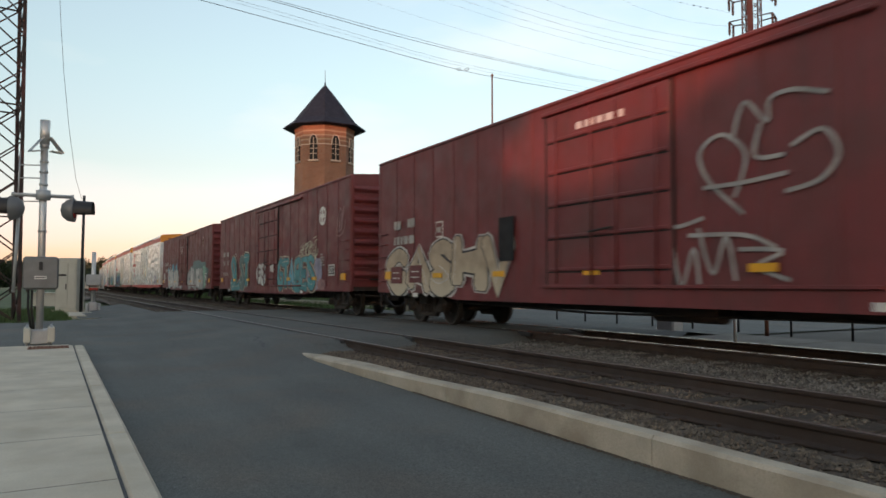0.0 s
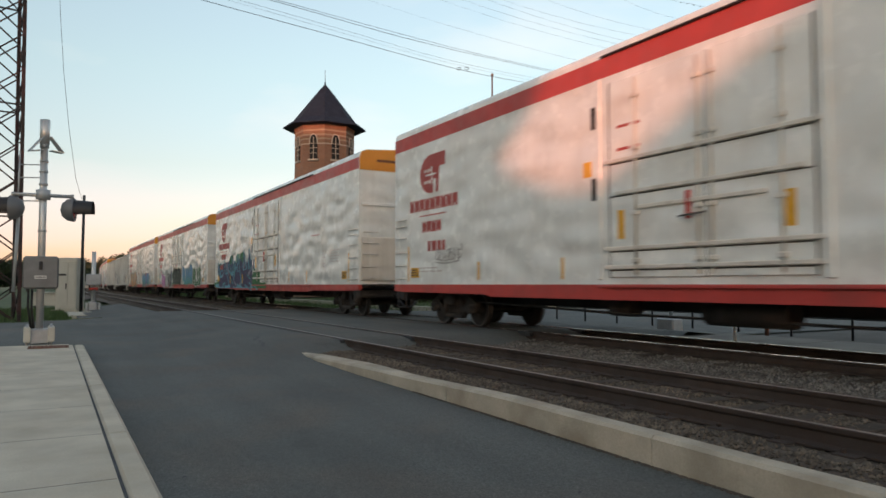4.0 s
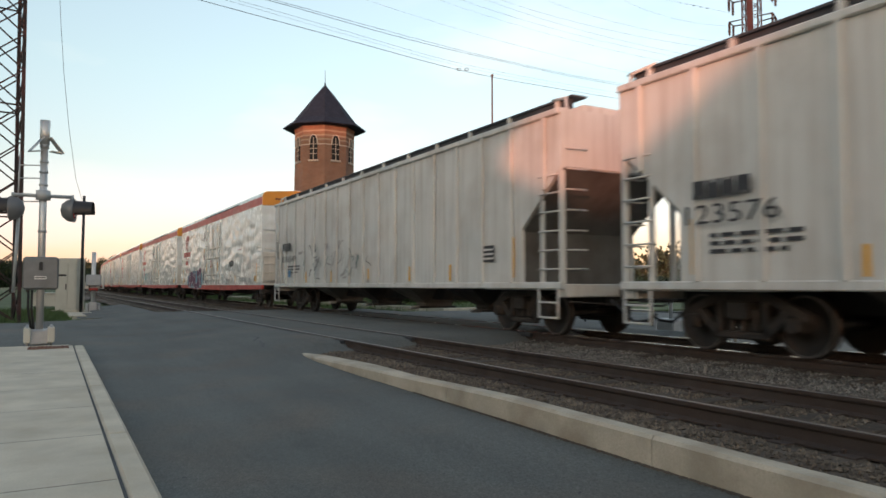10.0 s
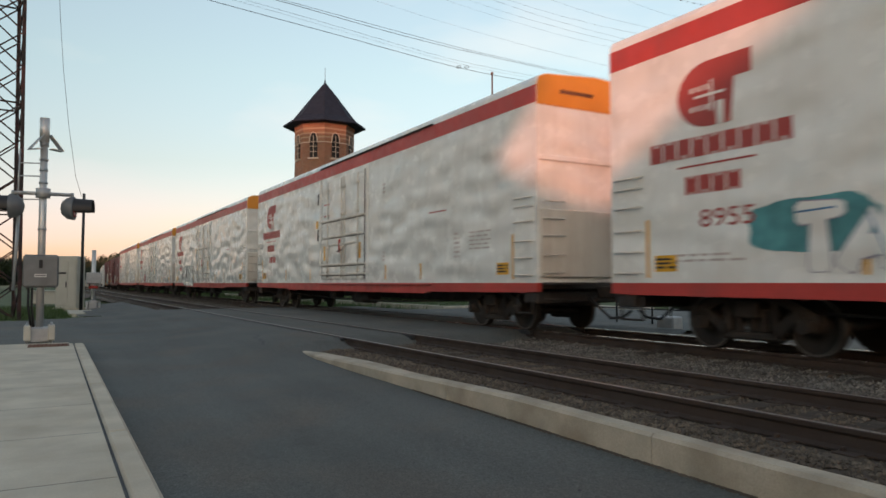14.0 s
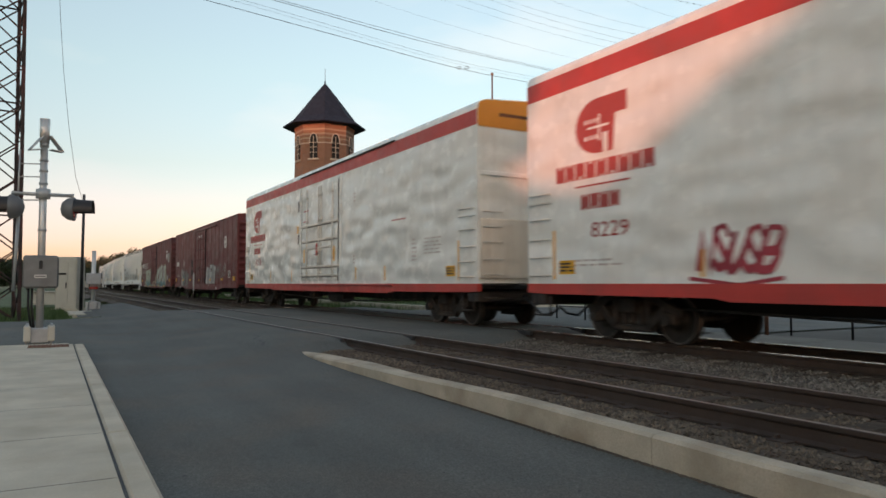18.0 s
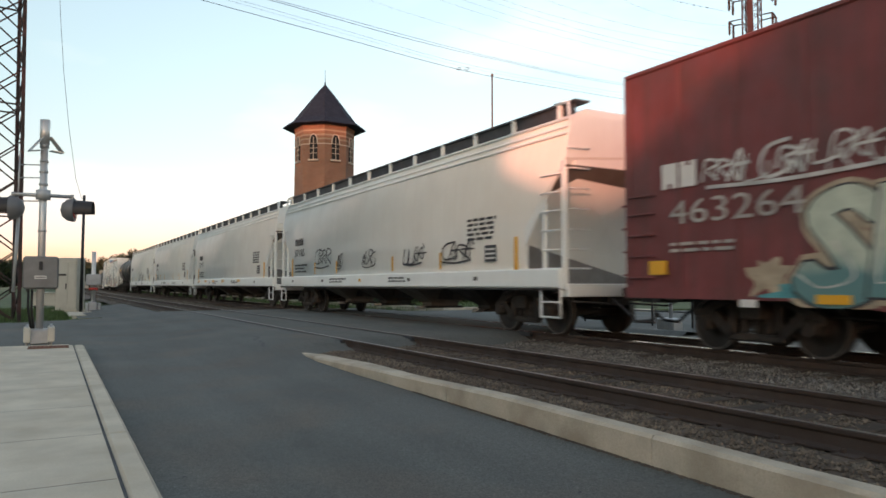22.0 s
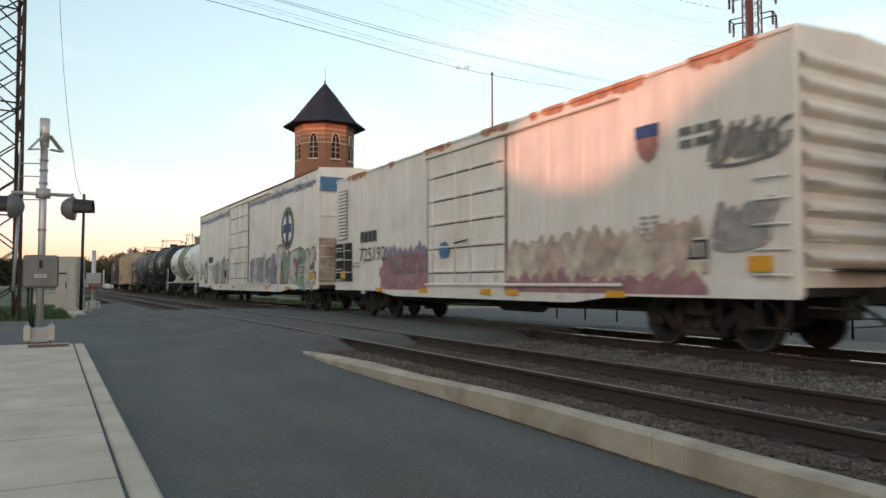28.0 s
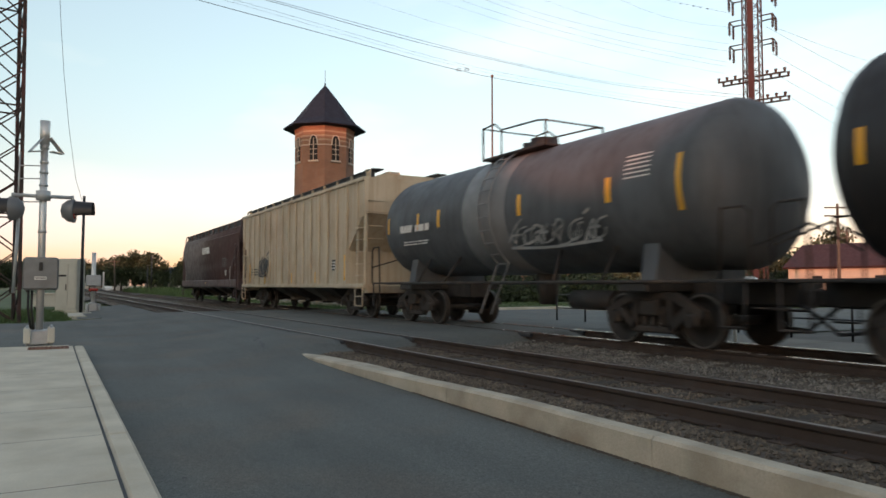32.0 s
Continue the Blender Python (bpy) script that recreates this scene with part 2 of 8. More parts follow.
M["rust_stain"] = material("rust_stain", (0.56, 0.27, 0.17), 0.8, var=0.3, scale=4, bump=0.2, dirt=(0.62, 0.5, 0.4), amount=0.6)
M["rusty"] = material("rust", (0.16, 0.06, 0.03), 0.85, var=0.3, scale=2, bump=0.3)
M["tankblack"] = material("black_tank_paint", (0.017, 0.0165, 0.018), 0.58, var=0.15, scale=0.8, bump=0.03, dirt=(0.04, 0.033, 0.03), amount=0.5, streaks=0.4)
M["tankgrey"] = material("slate_grey_tank_paint", (0.085, 0.097, 0.108), 0.65, var=0.14, scale=0.8, bump=0.03, dirt=(0.045, 0.045, 0.047), amount=0.6, streaks=0.6)
M["tankband"] = material("grey_band_paint", (0.165, 0.17, 0.175), 0.55, var=0.12, bump=0.04)
M["tankwhite"] = material("white_tank_paint", (0.83, 0.83, 0.79), 0.4, var=0.04, scale=0.9, bump=0.03, dirt=(0.5, 0.43, 0.34), amount=0.3, streaks=0.3)
M["tankgreen"] = material("sage_green_paint", (0.22, 0.27, 0.19), 0.5, var=0.08, bump=0.04, dirt=(0.2, 0.2, 0.15), amount=0.4)
M["silver_paint"] = material("silver_car_paint", (0.5, 0.51, 0.52), 0.3, 0.6, var=0.04, bump=0.01, coat=0.5)
M["gap"] = material("shadow_recess", (0.012, 0.011, 0.011), 0.8, bump=0.05)
M["white"] = material("white_lettering", (0.66, 0.64, 0.6), 0.5, var=0.05, bump=0.02)
M["silver_text"] = material("dull_silver_lettering", (0.36, 0.34, 0.31), 0.55, var=0.15, bump=0.02)
M["dark"] = material("black_lettering", (0.03, 0.03, 0.032), 0.55, var=0.1, bump=0.02)
SPRAY = {"teal": (0.07, 0.29, 0.31), "cream": (0.5, 0.46, 0.33), "blue": (0.06, 0.2, 0.36), "green": (0.025, 0.16, 0.05), "pink": (0.45, 0.14, 0.36),
         "orange": (0.52, 0.25, 0.1), "violet": (0.05, 0.04, 0.11), "grey": (0.36, 0.35, 0.33), "silver": (0.56, 0.55, 0.52), "purple": (0.13, 0.03, 0.09),
         "sky": (0.1, 0.36, 0.46), "red": (0.4, 0.05, 0.07), "rose": (0.34, 0.18, 0.17), "mint": (0.22, 0.42, 0.3), "ink": (0.035, 0.035, 0.04), "lilac": (0.3, 0.28, 0.36),
         "darkgreen": (0.02, 0.07, 0.035), "navy": (0.03, 0.08, 0.22), "sand": (0.42, 0.34, 0.24), "pale": (0.58, 0.57, 0.53), "blush": (0.56, 0.45, 0.37), "butter": (0.68, 0.61, 0.49), "mauve": (0.4, 0.22, 0.235), "ash": (0.2, 0.2, 0.19), "haze": (0.12, 0.2, 0.19)}
for key, col in SPRAY.items():
    M["spray_" + key] = material("spray_paint_" + key, col, 0.6, var=0.3, scale=3.5, bump=0.02, dirt=[v * 0.55 for v in col], amount=0.5)


def spray_fade(key, top, bottom, z0, z1):
    """Sprayed colour that fades from one tone at the foot to another at the top."""
    m = material("spray_fade_" + key, top, 0.6, var=0.2, scale=3.5, bump=0.02)
    n, ln = m.node_tree.nodes, m.node_tree.links.new
    b = n["Principled BSDF"]
    old = b.inputs["Base Color"].links[0].from_socket
    co, sp, mr, nz, ad, mx = (n.new("ShaderNode" + k) for k in ("TexCoord", "SeparateXYZ", "MapRange", "TexNoise", "Math", "Mix"))
    nz.inputs["Scale"].default_value = 2.5
    ad.operation, ad.inputs[1].default_value = "MULTIPLY_ADD", 0.5
    mr.inputs[1].default_value, mr.inputs[2].default_value = z0 + 0.25, z1 + 0.25
    mx.data_type = "RGBA"
    mx.inputs[6].default_value = (*bottom, 1)
    ln(co.outputs["Object"], sp.inputs[0]), ln(co.outputs["Object"], nz.inputs["Vector"]), ln(nz.outputs["Fac"], ad.inputs[0])
    ln(sp.outputs["Z"], ad.inputs[2]), ln(ad.outputs[0], mr.inputs[0]), ln(mr.outputs[0], mx.inputs[0]), ln(old, mx.inputs[7]), ln(mx.outputs[2], b.inputs["Base Color"])
    M["spray_" + key] = m


spray_fade("tealblue", (0.1, 0.27, 0.45), (0.05, 0.26, 0.25), 1.2, 1.7)
spray_fade("plum", (0.2, 0.24, 0.42), (0.16, 0.17, 0.33), 1.2, 1.8)
spray_fade("peach", (0.62, 0.4, 0.26), (0.55, 0.25, 0.1), 1.2, 1.7)
spray_fade("celadon", (0.46, 0.52, 0.42), (0.1, 0.22, 0.22), 1.15, 1.45)
spray_fade("stone", (0.5, 0.5, 0.46), (0.1, 0.22, 0.22), 1.1, 1.35)
spray_fade("tanfade", (0.42, 0.33, 0.23), (0.52, 0.46, 0.34), 0.9, 1.5)


def brick_material(name, a, b, mortar):
    m = bpy.data.materials.new(name)
    m.use_nodes = True
    n, ln = m.node_tree.nodes, m.node_tree.links.new
    t = n.new("ShaderNodeTexBrick")
    t.inputs["Color1"].default_value, t.inputs["Color2"].default_value, t.inputs["Mortar"].default_value = (*a, 1), (*b, 1), (*mortar, 1)
    t.inputs["Scale"].default_value, t.inputs["Mortar Size"].default_value = 1.0, 0.008
    t.inputs["Brick Width"].default_value, t.inputs["Row Height"].default_value = 0.215, 0.075
    uv = n.new("ShaderNodeUVMap")
    ln(uv.outputs[0], t.inputs["Vector"])
    nz = n.new("ShaderNodeTexNoise")
    nz.inputs["Scale"].default_value = 0.5
    ln(uv.outputs[0], nz.inputs["Vector"])
    hv = n.new("ShaderNodeHueSaturation")
    r = n.new("ShaderNodeMapRange")
    r.inputs[3].default_value, r.inputs[4].default_value = 0.7, 1.3
    ln(nz.outputs["Fac"], r.inputs[0])
    ln(r.outputs[0], hv.inputs["Value"])
    ln(t.outputs["Color"], hv.inputs["Color"])
    bs = n["Principled BSDF"]
    ln(hv.outputs[0], bs.inputs["Base Color"])
    bs.inputs["Roughness"].default_value = 0.9
    return m


M["brick"] = brick_material("red_brick", (0.21, 0.095, 0.058), (0.28, 0.135, 0.082), (0.25, 0.19, 0.145))

M["brick_plain"] = material("plain_brick", (0.27, 0.12, 0.075), 0.9, var=0.2, scale=1.5, bump=0.3, grain=14)

# ---- mesh tools ----


class Geo:
    """Collects faces for one mesh."""

    def __init__(self):
        self.v, self.f, self.s, self.uv = [], [], [], {}

    def face(self, pts, smooth=False, uv=None):
        k = len(self.v)
        self.v += [tuple(p) for p in pts]
        self.f.append(tuple(range(k, k + len(pts))))
        self.s.append(smooth)
        if uv:
            self.uv[len(self.f) - 1] = uv
        return self

    def add(self, verts, faces, smooth=False):
        k = len(self.v)
        self.v += [tuple(p) for p in verts]
        self.f += [tuple(i + k for i in f) for f in faces]
        self.s += [smooth] * len(faces)
        return self

    def box(self, x0, x1, y0, y1, z0, z1, b=0.0, m=None):
        if x0 > x1: x0, x1 = x1, x0
        if y0 > y1: y0, y1 = y1, y0
        if z0 > z1: z0, z1 = z1, z0
        b = min(b, (x1 - x0) * 0.4, (y1 - y0) * 0.4, (z1 - z0) * 0.4)
        if b <= 0:
            vs = [(x, y, z) for z in (z0, z1) for y in (y0, y1) for x in (x0, x1)]
            fs = [(0, 2, 3, 1), (4, 5, 7, 6), (0, 1, 5, 4), (2, 6, 7, 3), (0, 4, 6, 2), (1, 3, 7, 5)]
        else:
            c, vs, fs = ((x0 + x1) / 2, (y0 + y1) / 2, (z0 + z1) / 2), [], []
            h = ((x1 - x0) / 2, (y1 - y0) / 2, (z1 - z0) / 2)
            idx = {}
            for sx in (-1, 1):
                for sy in (-1, 1):
                    for sz in (-1, 1):
                        for ax in range(3):
                            p = [s * (e if i == ax else e - b) for i, (s, e) in enumerate(zip((sx, sy, sz), h))]
                            idx[sx, sy, sz, ax] = len(vs)
                            vs.append(tuple(q + w for q, w in zip(p, c)))
            ring = ((-1, -1), (1, -1), (1, 1), (-1, 1))
            for ax in range(3):
                o = [i for i in range(3) if i != ax]
                for s in (-1, 1):
                    q = []
                    for a_, b_ in ring:
                        k = [0, 0, 0]
                        k[ax], k[o[0]], k[o[1]] = s, a_, b_
                        q.append(idx[(*k, ax)])
                    fs.append(tuple(q if (s > 0) != (ax == 1) else q[::-1]))
                for s1 in (-1, 1):
                    for s2 in (-1, 1):
                        k0, k1 = [0, 0, 0], [0, 0, 0]
                        k0[ax], k0[o[0]], k0[o[1]] = -1, s1, s2
                        k1[ax], k1[o[0]], k1[o[1]] = 1, s1, s2
                        fs.append((idx[(*k0, o[0])], idx[(*k1, o[0])], idx[(*k1, o[1])], idx[(*k0, o[1])]))
            for sx in (-1, 1):
                for sy in (-1, 1):
                    for sz in (-1, 1):
                        fs.append(tuple(idx[sx, sy, sz, a] for a in range(3)))
        if m is not None:
            vs = [tuple(m @ Vector(p)) for p in vs]
        return self.add(vs, fs)

    def tube(self, p0, p1, r0, r1=None, n=10, caps=True, smooth=True):
        r1 = r0 if r1 is None else r1
        p0, p1 = Vector(p0), Vector(p1)
        d = (p1 - p0).normalized()
        a = d.orthogonal().normalized()
        b = d.cross(a)
        ring = [(math.cos(2 * math.pi * i / n), math.sin(2 * math.pi * i / n)) for i in range(n)]
        vs = [p0 + (a * c + b * s) * r0 for c, s in ring] + [p1 + (a * c + b * s) * r1 for c, s in ring]
        self.add(vs, [(i, (i + 1) % n, n + (i + 1) % n, n + i) for i in range(n)], smooth)
        if caps:
            self.add(vs[:n], [tuple(range(n))[::-1]])
            self.add(vs[n:], [tuple(range(n))])
        return self

    def pipe(self, pts, r, n=6):
        """One continuous round bar through the points."""
        pts = [Vector(q) for q in pts]
        side, rings = None, []
        for i, q in enumerate(pts):
            d0 = (q - pts[i - 1]).normalized() if i else (pts[1] - q).normalized()
            d1 = (pts[i + 1] - q).normalized() if i + 1 < len(pts) else d0
            d = (d0 + d1).normalized() if (d0 + d1).length > 0.1 else d1
            side = d.orthogonal().normalized() if side is None else (side - d * side.dot(d)).normalized()
            b = d.cross(side)
            k = 1 / max(0.6, d.dot(d1))
            rings.append([q + (side * math.cos(2 * math.pi * j / n) + b * math.sin(2 * math.pi * j / n)) * r * k for j in range(n)])
        return self.loft(rings)

    def prism(self, poly, axis, a, b, smooth=False):
        """A polygon pushed along an axis; poly holds the other two coordinates in order."""
        def at(p, w):
            return {"x": (w, p[0], p[1]), "y": (p[0], w, p[1]), "z": (p[0], p[1], w)}[axis]
        n = len(poly)
        lo, hi = [at(p, a) for p in poly], [at(p, b) for p in poly]
        self.add(lo + hi, [(i, (i + 1) % n, n + (i + 1) % n, n + i) for i in range(n)], smooth)
        self.add(lo, [tuple(range(n))[::-1]])
        self.add(hi, [tuple(range(n))])
        return self

    def loft(self, rings, smooth=True, caps=True, closed=True):
        n = len(rings[0])
        vs = [p for r in rings for p in r]
        fs = []
        for k in range(len(rings) - 1):
            for i in range(n if closed else n - 1):
                j = (i + 1) % n
                fs.append((k * n + i, k * n + j, (k + 1) * n + j, (k + 1) * n + i))
        self.add(vs, fs, smooth)
        if caps:
            self.add(rings[0], [tuple(range(n))[::-1]])
            self.add(rings[-1], [tuple(range(n))])
        return self

    def mesh(self, name, mat, fix=True):
        me = bpy.data.meshes.new(name)
        me.from_pydata(self.v, [], self.f)
        me.polygons.foreach_set("use_smooth", self.s)
        if self.uv:
            layer = me.uv_layers.new(name="UVMap")
            for k, uv in self.uv.items():
                for li, p in zip(me.polygons[k].loop_indices, uv):
                    layer.data[li].uv = p
        if mat is not None:
            me.materials.append(mat)
        if fix and len(self.f) < 6000 and not self.uv:
            bm = bmesh.new()
            bm.from_mesh(me)
            bmesh.ops.remove_doubles(bm, verts=bm.verts, dist=0.0004)
            bmesh.ops.recalc_face_normals(bm, faces=bm.faces)
            bm.to_mesh(me)
            bm.free()
        me.update()
        return me


def part(name, geo, mat, parent, label="", m=None):
    me = geo if isinstance(geo, bpy.types.Mesh) else geo.mesh(name, M[mat])
    ob = new(name, me)
    ob.parent = parent
    if m is not None:
        ob.matrix_basis = m
    return tagged(ob, label)


def thing(name, label, category, group="", m=None, kind=""):
    ob = new(name)
    ob.empty_display_size = 0.2
    if m is not None:
        ob.matrix_basis = m
    return tagged(ob, label, category, group, kind)


def solo(name, geo, mat, label, category="", kind="", m=None, group=""):
    ob = new(name, geo if isinstance(geo, bpy.types.Mesh) else geo.mesh(name, M[mat]))
    if m is not None:
        ob.matrix_basis = m
    return tagged(ob, label, category, group, kind)


FONT_CACHE = {}


def text_mesh(words, fat=0.0, shear=0.0):
    """The letters as a flat mesh in the x-z plane that faces -y, one unit high, centred."""
    key = (words, fat, shear)
    if key not in FONT_CACHE:
        cu = bpy.data.curves.new("letters", "FONT")
        cu.body, cu.size, cu.offset, cu.shear, cu.resolution_u = words, 1.4, fat, shear, 3
        cu.align_x, cu.align_y = "CENTER", "CENTER"
        ob = new("letters", cu)
        dg = bpy.context.evaluated_depsgraph_get()
        dg.update()
        me = bpy.data.meshes.new_from_object(ob.evaluated_get(dg))
        bpy.data.objects.remove(ob)
        FONT_CACHE[key] = ([(v.co.x, v.co.y) for v in me.vertices], [tuple(p.vertices) for p in me.polygons])
        bpy.data.meshes.remove(me)
    return FONT_CACHE[key]


def letters(words, x, z, high, y, wide=None, fat=0.0, shear=0.0, wobble=0.0, seed=1):
    """Geo of letters on a car's side at depth y, centred on x, z. Side faces -y, +x runs to the reader's right."""
    v, f = text_mesh(words, fat, shear)
    g = Geo()
    if not v:
        return g
    w = max(p[0] for p in v) - min(p[0] for p in v)
    sx = (wide / w) if wide else high
    out = []
    for a, b in v:
        px, pz = a * sx, b * high
        if wobble:
            q = noise.noise_vector(Vector((px * 1.3 / max(high, 0.1), pz * 0.9 / max(high, 0.1), seed * 7.7)))
            px, pz = px + q.x * wobble, pz + q.y * wobble
        out.append((x + px, y, z + pz))
    return g.add(out, [t[::-1] for t in f])

# ---- the track's line ----


def track_point(x, offset):
    """A point beside the tracks: x along them (the train runs towards +x), offset across. Beyond 75 m the line bends away."""
    s = -x - 75.0
    if s <= 0:
        return x, offset, 0.0
    r, span = 2000.0, 150.0
    a = min(s, span) / r
    px, py = -75.0 - r * math.sin(a), r * (1 - math.cos(a))
    if s > span:
        px, py = px - (s - span) * math.cos(a), py + (s - span) * math.sin(a)
    return px + offset * math.sin(a), py + offset * math.cos(a), -a


STATIONS = [-520, -420, -330, -260] + list(range(-225, -74, 10)) + [-75, -30, 25, 90, 300, 560]


def smoothstep(a, b, x):
    t = max(0.0, min(1.0, (x - a) / (b - a)))
    return t * t * (3 - 2 * t)


# ---- ground, road and crossing ----
def street_edges(y):
    """The cross street's two edges at y: far one and near one."""
    far = -30.5 + 3.2 * smoothstep(4.0, -2.0, y)
    near = -12.0 + (1.0 * smoothstep(5.2, 3.8, y) if y > 3.0 else 1.0)
    return far, near


def road_height(x, y):
    up = smoothstep(1.6, 4.7, y) * (1 - smoothstep(12.2, 15.5, y))
    z = -0.225 + 0.207 * up
    if y < 4.05:
        z += (-0.225 + 0.03 * smoothstep(-9.0, -13.0, x) - z) * smoothstep(-13.2, -11.2, x)
    elif y < 13.5:
        edge = -12.75 + 0.8 * smoothstep(5.4, 4.1, y) + 0.35 * noise.noise(Vector((y * 1.1, 0, 0))) + 0.25 * noise.noise(Vector((y * 3.7, 2, 0)))
        z -= 0.24 * smoothstep(edge - 0.25, edge + 0.35, x) + 0.2 * smoothstep(-30.0, -30.6, x)
    return z + 0.012 * noise.noise(Vector((x * 0.35, y * 0.35, 0)))


def grid_sheet(x0, x1, y0, y1, step, inside, height):
    nx, ny = int(round((x1 - x0) / step)), int(round((y1 - y0) / step))
    verts, faces, ids = [], [], {}

    def vid(i, j):
        if (i, j) not in ids:
            x, y = x0 + i * step, y0 + j * step
            ids[i, j] = len(verts)
            verts.append((x, y, height(x, y)))
        return ids[i, j]
    for i in range(nx):
        for j in range(ny):
            if inside(x0 + (i + 0.5) * step, y0 + (j + 0.5) * step):
                faces.append((vid(i, j), vid(i + 1, j), vid(i + 1, j + 1), vid(i, j + 1)))
    g = Geo()
    return g.add(verts, faces, True)


def on_road(x, y):
    far, near = street_edges(y)
    lane = -13.0 < x < 46 and 0.4 < y < 3.82
    spur = -44 < x < -30 and 1.2 + 0.1 * (-30 - x) < y < 4.0
    side = x < -15.0 and y < 0.6 or y >= 0.6
    return lane or spur or (far < x < near and side)


g = Geo()
g.add([(-2500, -2500, -0.5), (2500, -2500, -0.5), (2500, 2500, -0.5), (-2500, 2500, -0.5)], [(0, 1, 2, 3)])
solo("ground", g, "grass", "dry grass and earth reaching the horizon", "ground", "structure")
solo("road", grid_sheet(-44, 46, -60, 90, 0.4, on_road, road_height), "asphalt", "worn dark asphalt road with a level crossing", "road", "structure")
rng = random.Random(5)
# tar seams and pale scuffs on the asphalt
for x0, y0, x1, y1, w in ((-26.6, -0.3, -26.9, 4.2, 0.05), (-15.2, 3.9, -12.9, 3.6, 0.02)):
    gg = Geo()
    n = 14
    prev = None
    for i in range(n + 1):
        k = i / n
        x, y = x0 + (x1 - x0) * k + rng.uniform(-0.08, 0.08), y0 + (y1 - y0) * k + rng.uniform(-0.08, 0.08)
        cur = [(x - w, y - w, road_height(x - w, y - w) + 0.006), (x + w, y + w, road_height(x + w, y + w) + 0.006)]
        if prev:
            gg.add([prev[0], prev[1], cur[1], cur[0]], [(0, 1, 2, 3)])
        prev = cur
    solo("tar_seam", gg, "tar", "dark tar seam sealing a crack in the asphalt", "tar seam", "structure")
for k in range(34):
    x, y = rng.uniform(-9, -1.5), rng.uniform(0.8, 3.4)
    gg, rr = Geo(), rng.uniform(0.006, 0.016)
    gg.face([(x + rr * math.cos(a) * rng.uniform(0.6, 1.4), y + rr * math.sin(a) * rng.uniform(0.6, 1.4), road_height(x, y) + 0.007) for a in [i * 0.785 for i in range(8)]])
    solo("road_spot", gg, "tar", "small dark spot on the asphalt", "stain", "structure", group="spots on the road")

# far side: lot, pavement strip and lawn
g = grid_sheet(-60, 60, 14.0, 70, 2.0, lambda x, y: x > -12.6, lambda x, y: -0.27 + 0.01 * math.sin(x))
solo("parking_lot", g, "asphalt_far", "pale grey asphalt lot beyond the tracks", "parking lot", "structure")
g = Geo()
for i in range(14):
    g.box(-12.3 + i * 3.0, -9.32 + i * 3.0, 12.6, 15.3, -0.45, -0.2, 0.01)
solo("platform", g, "strip", "pale concrete strip beside the far rail", "platform", "structure")
g = Geo()
g.box(-31.1, -30.85, 17.5, 24.6, -0.4, -0.12, 0.02)
g.box(-80, -31.1, 17.5, 17.75, -0.4, -0.12, 0.02)
g.box(-31.1, -24.2, 24.6, 25.2, -0.4, -0.12, 0.02)
solo("far_kerb", g, "concrete", "pale concrete kerb along the lawn", "kerb", "structure")
g = Geo()
g.box(-80, -31.1, 17.75, 90, -0.3, -0.15)
g.box(-31.1, -24.5, 25.2, 88, -0.3, -0.146)
solo("lawn", g, "grass", "mown green lawn beyond the lot", "lawn", "structure")

# ---- ballast, ties and rails ----


def kerb_top(x):
    z = -0.012 - 0.05 * smoothstep(-5.2, -8.0, x) - 0.035 * smoothstep(-7.0, -9.6, x) - 0.053 * smoothstep(-8.8, -12.0, x)
    return z + 0.005 * noise.noise(Vector((x * 0.8, 5, 0)))


def kerb_front(x):
    u = min(x, -1.5)
    return 3.579 - 0.0465 * u - 0.0014 * u * u + 0.008 * noise.noise(Vector((x, 0, 0)))


def kerb_width(x):
    return 0.18 + 0.15 * smoothstep(-7.0, -9.8, x) - 0.27 * smoothstep(-11.2, -12.4, x)


def bed_height(x, y):
    d = min(abs(y - NEAR_Y), abs(y - TRAIN_Y))
    shoulder = smoothstep(4.3, 3.9, y) * 0.02 + smoothstep(12.2, 13.4, y) * 0.22
    z = -0.185 + 0.055 * smoothstep(5.0, 4.45, y) * smoothstep(-13, -11, x) - shoulder - 0.05 * smoothstep(0.9, 2.0, d) + 0.02 * noise.noise(Vector((x * 1.1, y * 1.1, 3)))
    if y < 4.7 and x > -12.4:
        z = min(z, kerb_top(x) - 0.03 + 0.3 * max(0.0, y - 4.3))
    return z


def off_crossing(x, y):
    far, near = street_edges(y)
    return not far + 0.2 < x < -12.9 + 0.8 * smoothstep(5.4, 4.1, y) + 0.35 * noise.noise(Vector((y * 1.1, 0, 0)))


solo("ballast_bed", grid_sheet(-74, 60, 3.94, 13.6, 0.3, lambda x, y: True, bed_height), "bed", "dirty grey-brown ballast bed under the tracks", "ballast", "structure")
g = Geo()
rows_ = [[(*track_point(x, o)[:2], -0.21 if 4.2 < o < 12.6 else -0.5) for o in (3.2, 4.4, 12.4, 13.8)] for x in STATIONS if x <= -70]
g.loft(rows_, smooth=False, caps=False, closed=False)
solo("far_ballast_bed", g, "bed", "ballast bed running into the distance", "ballast", "structure")


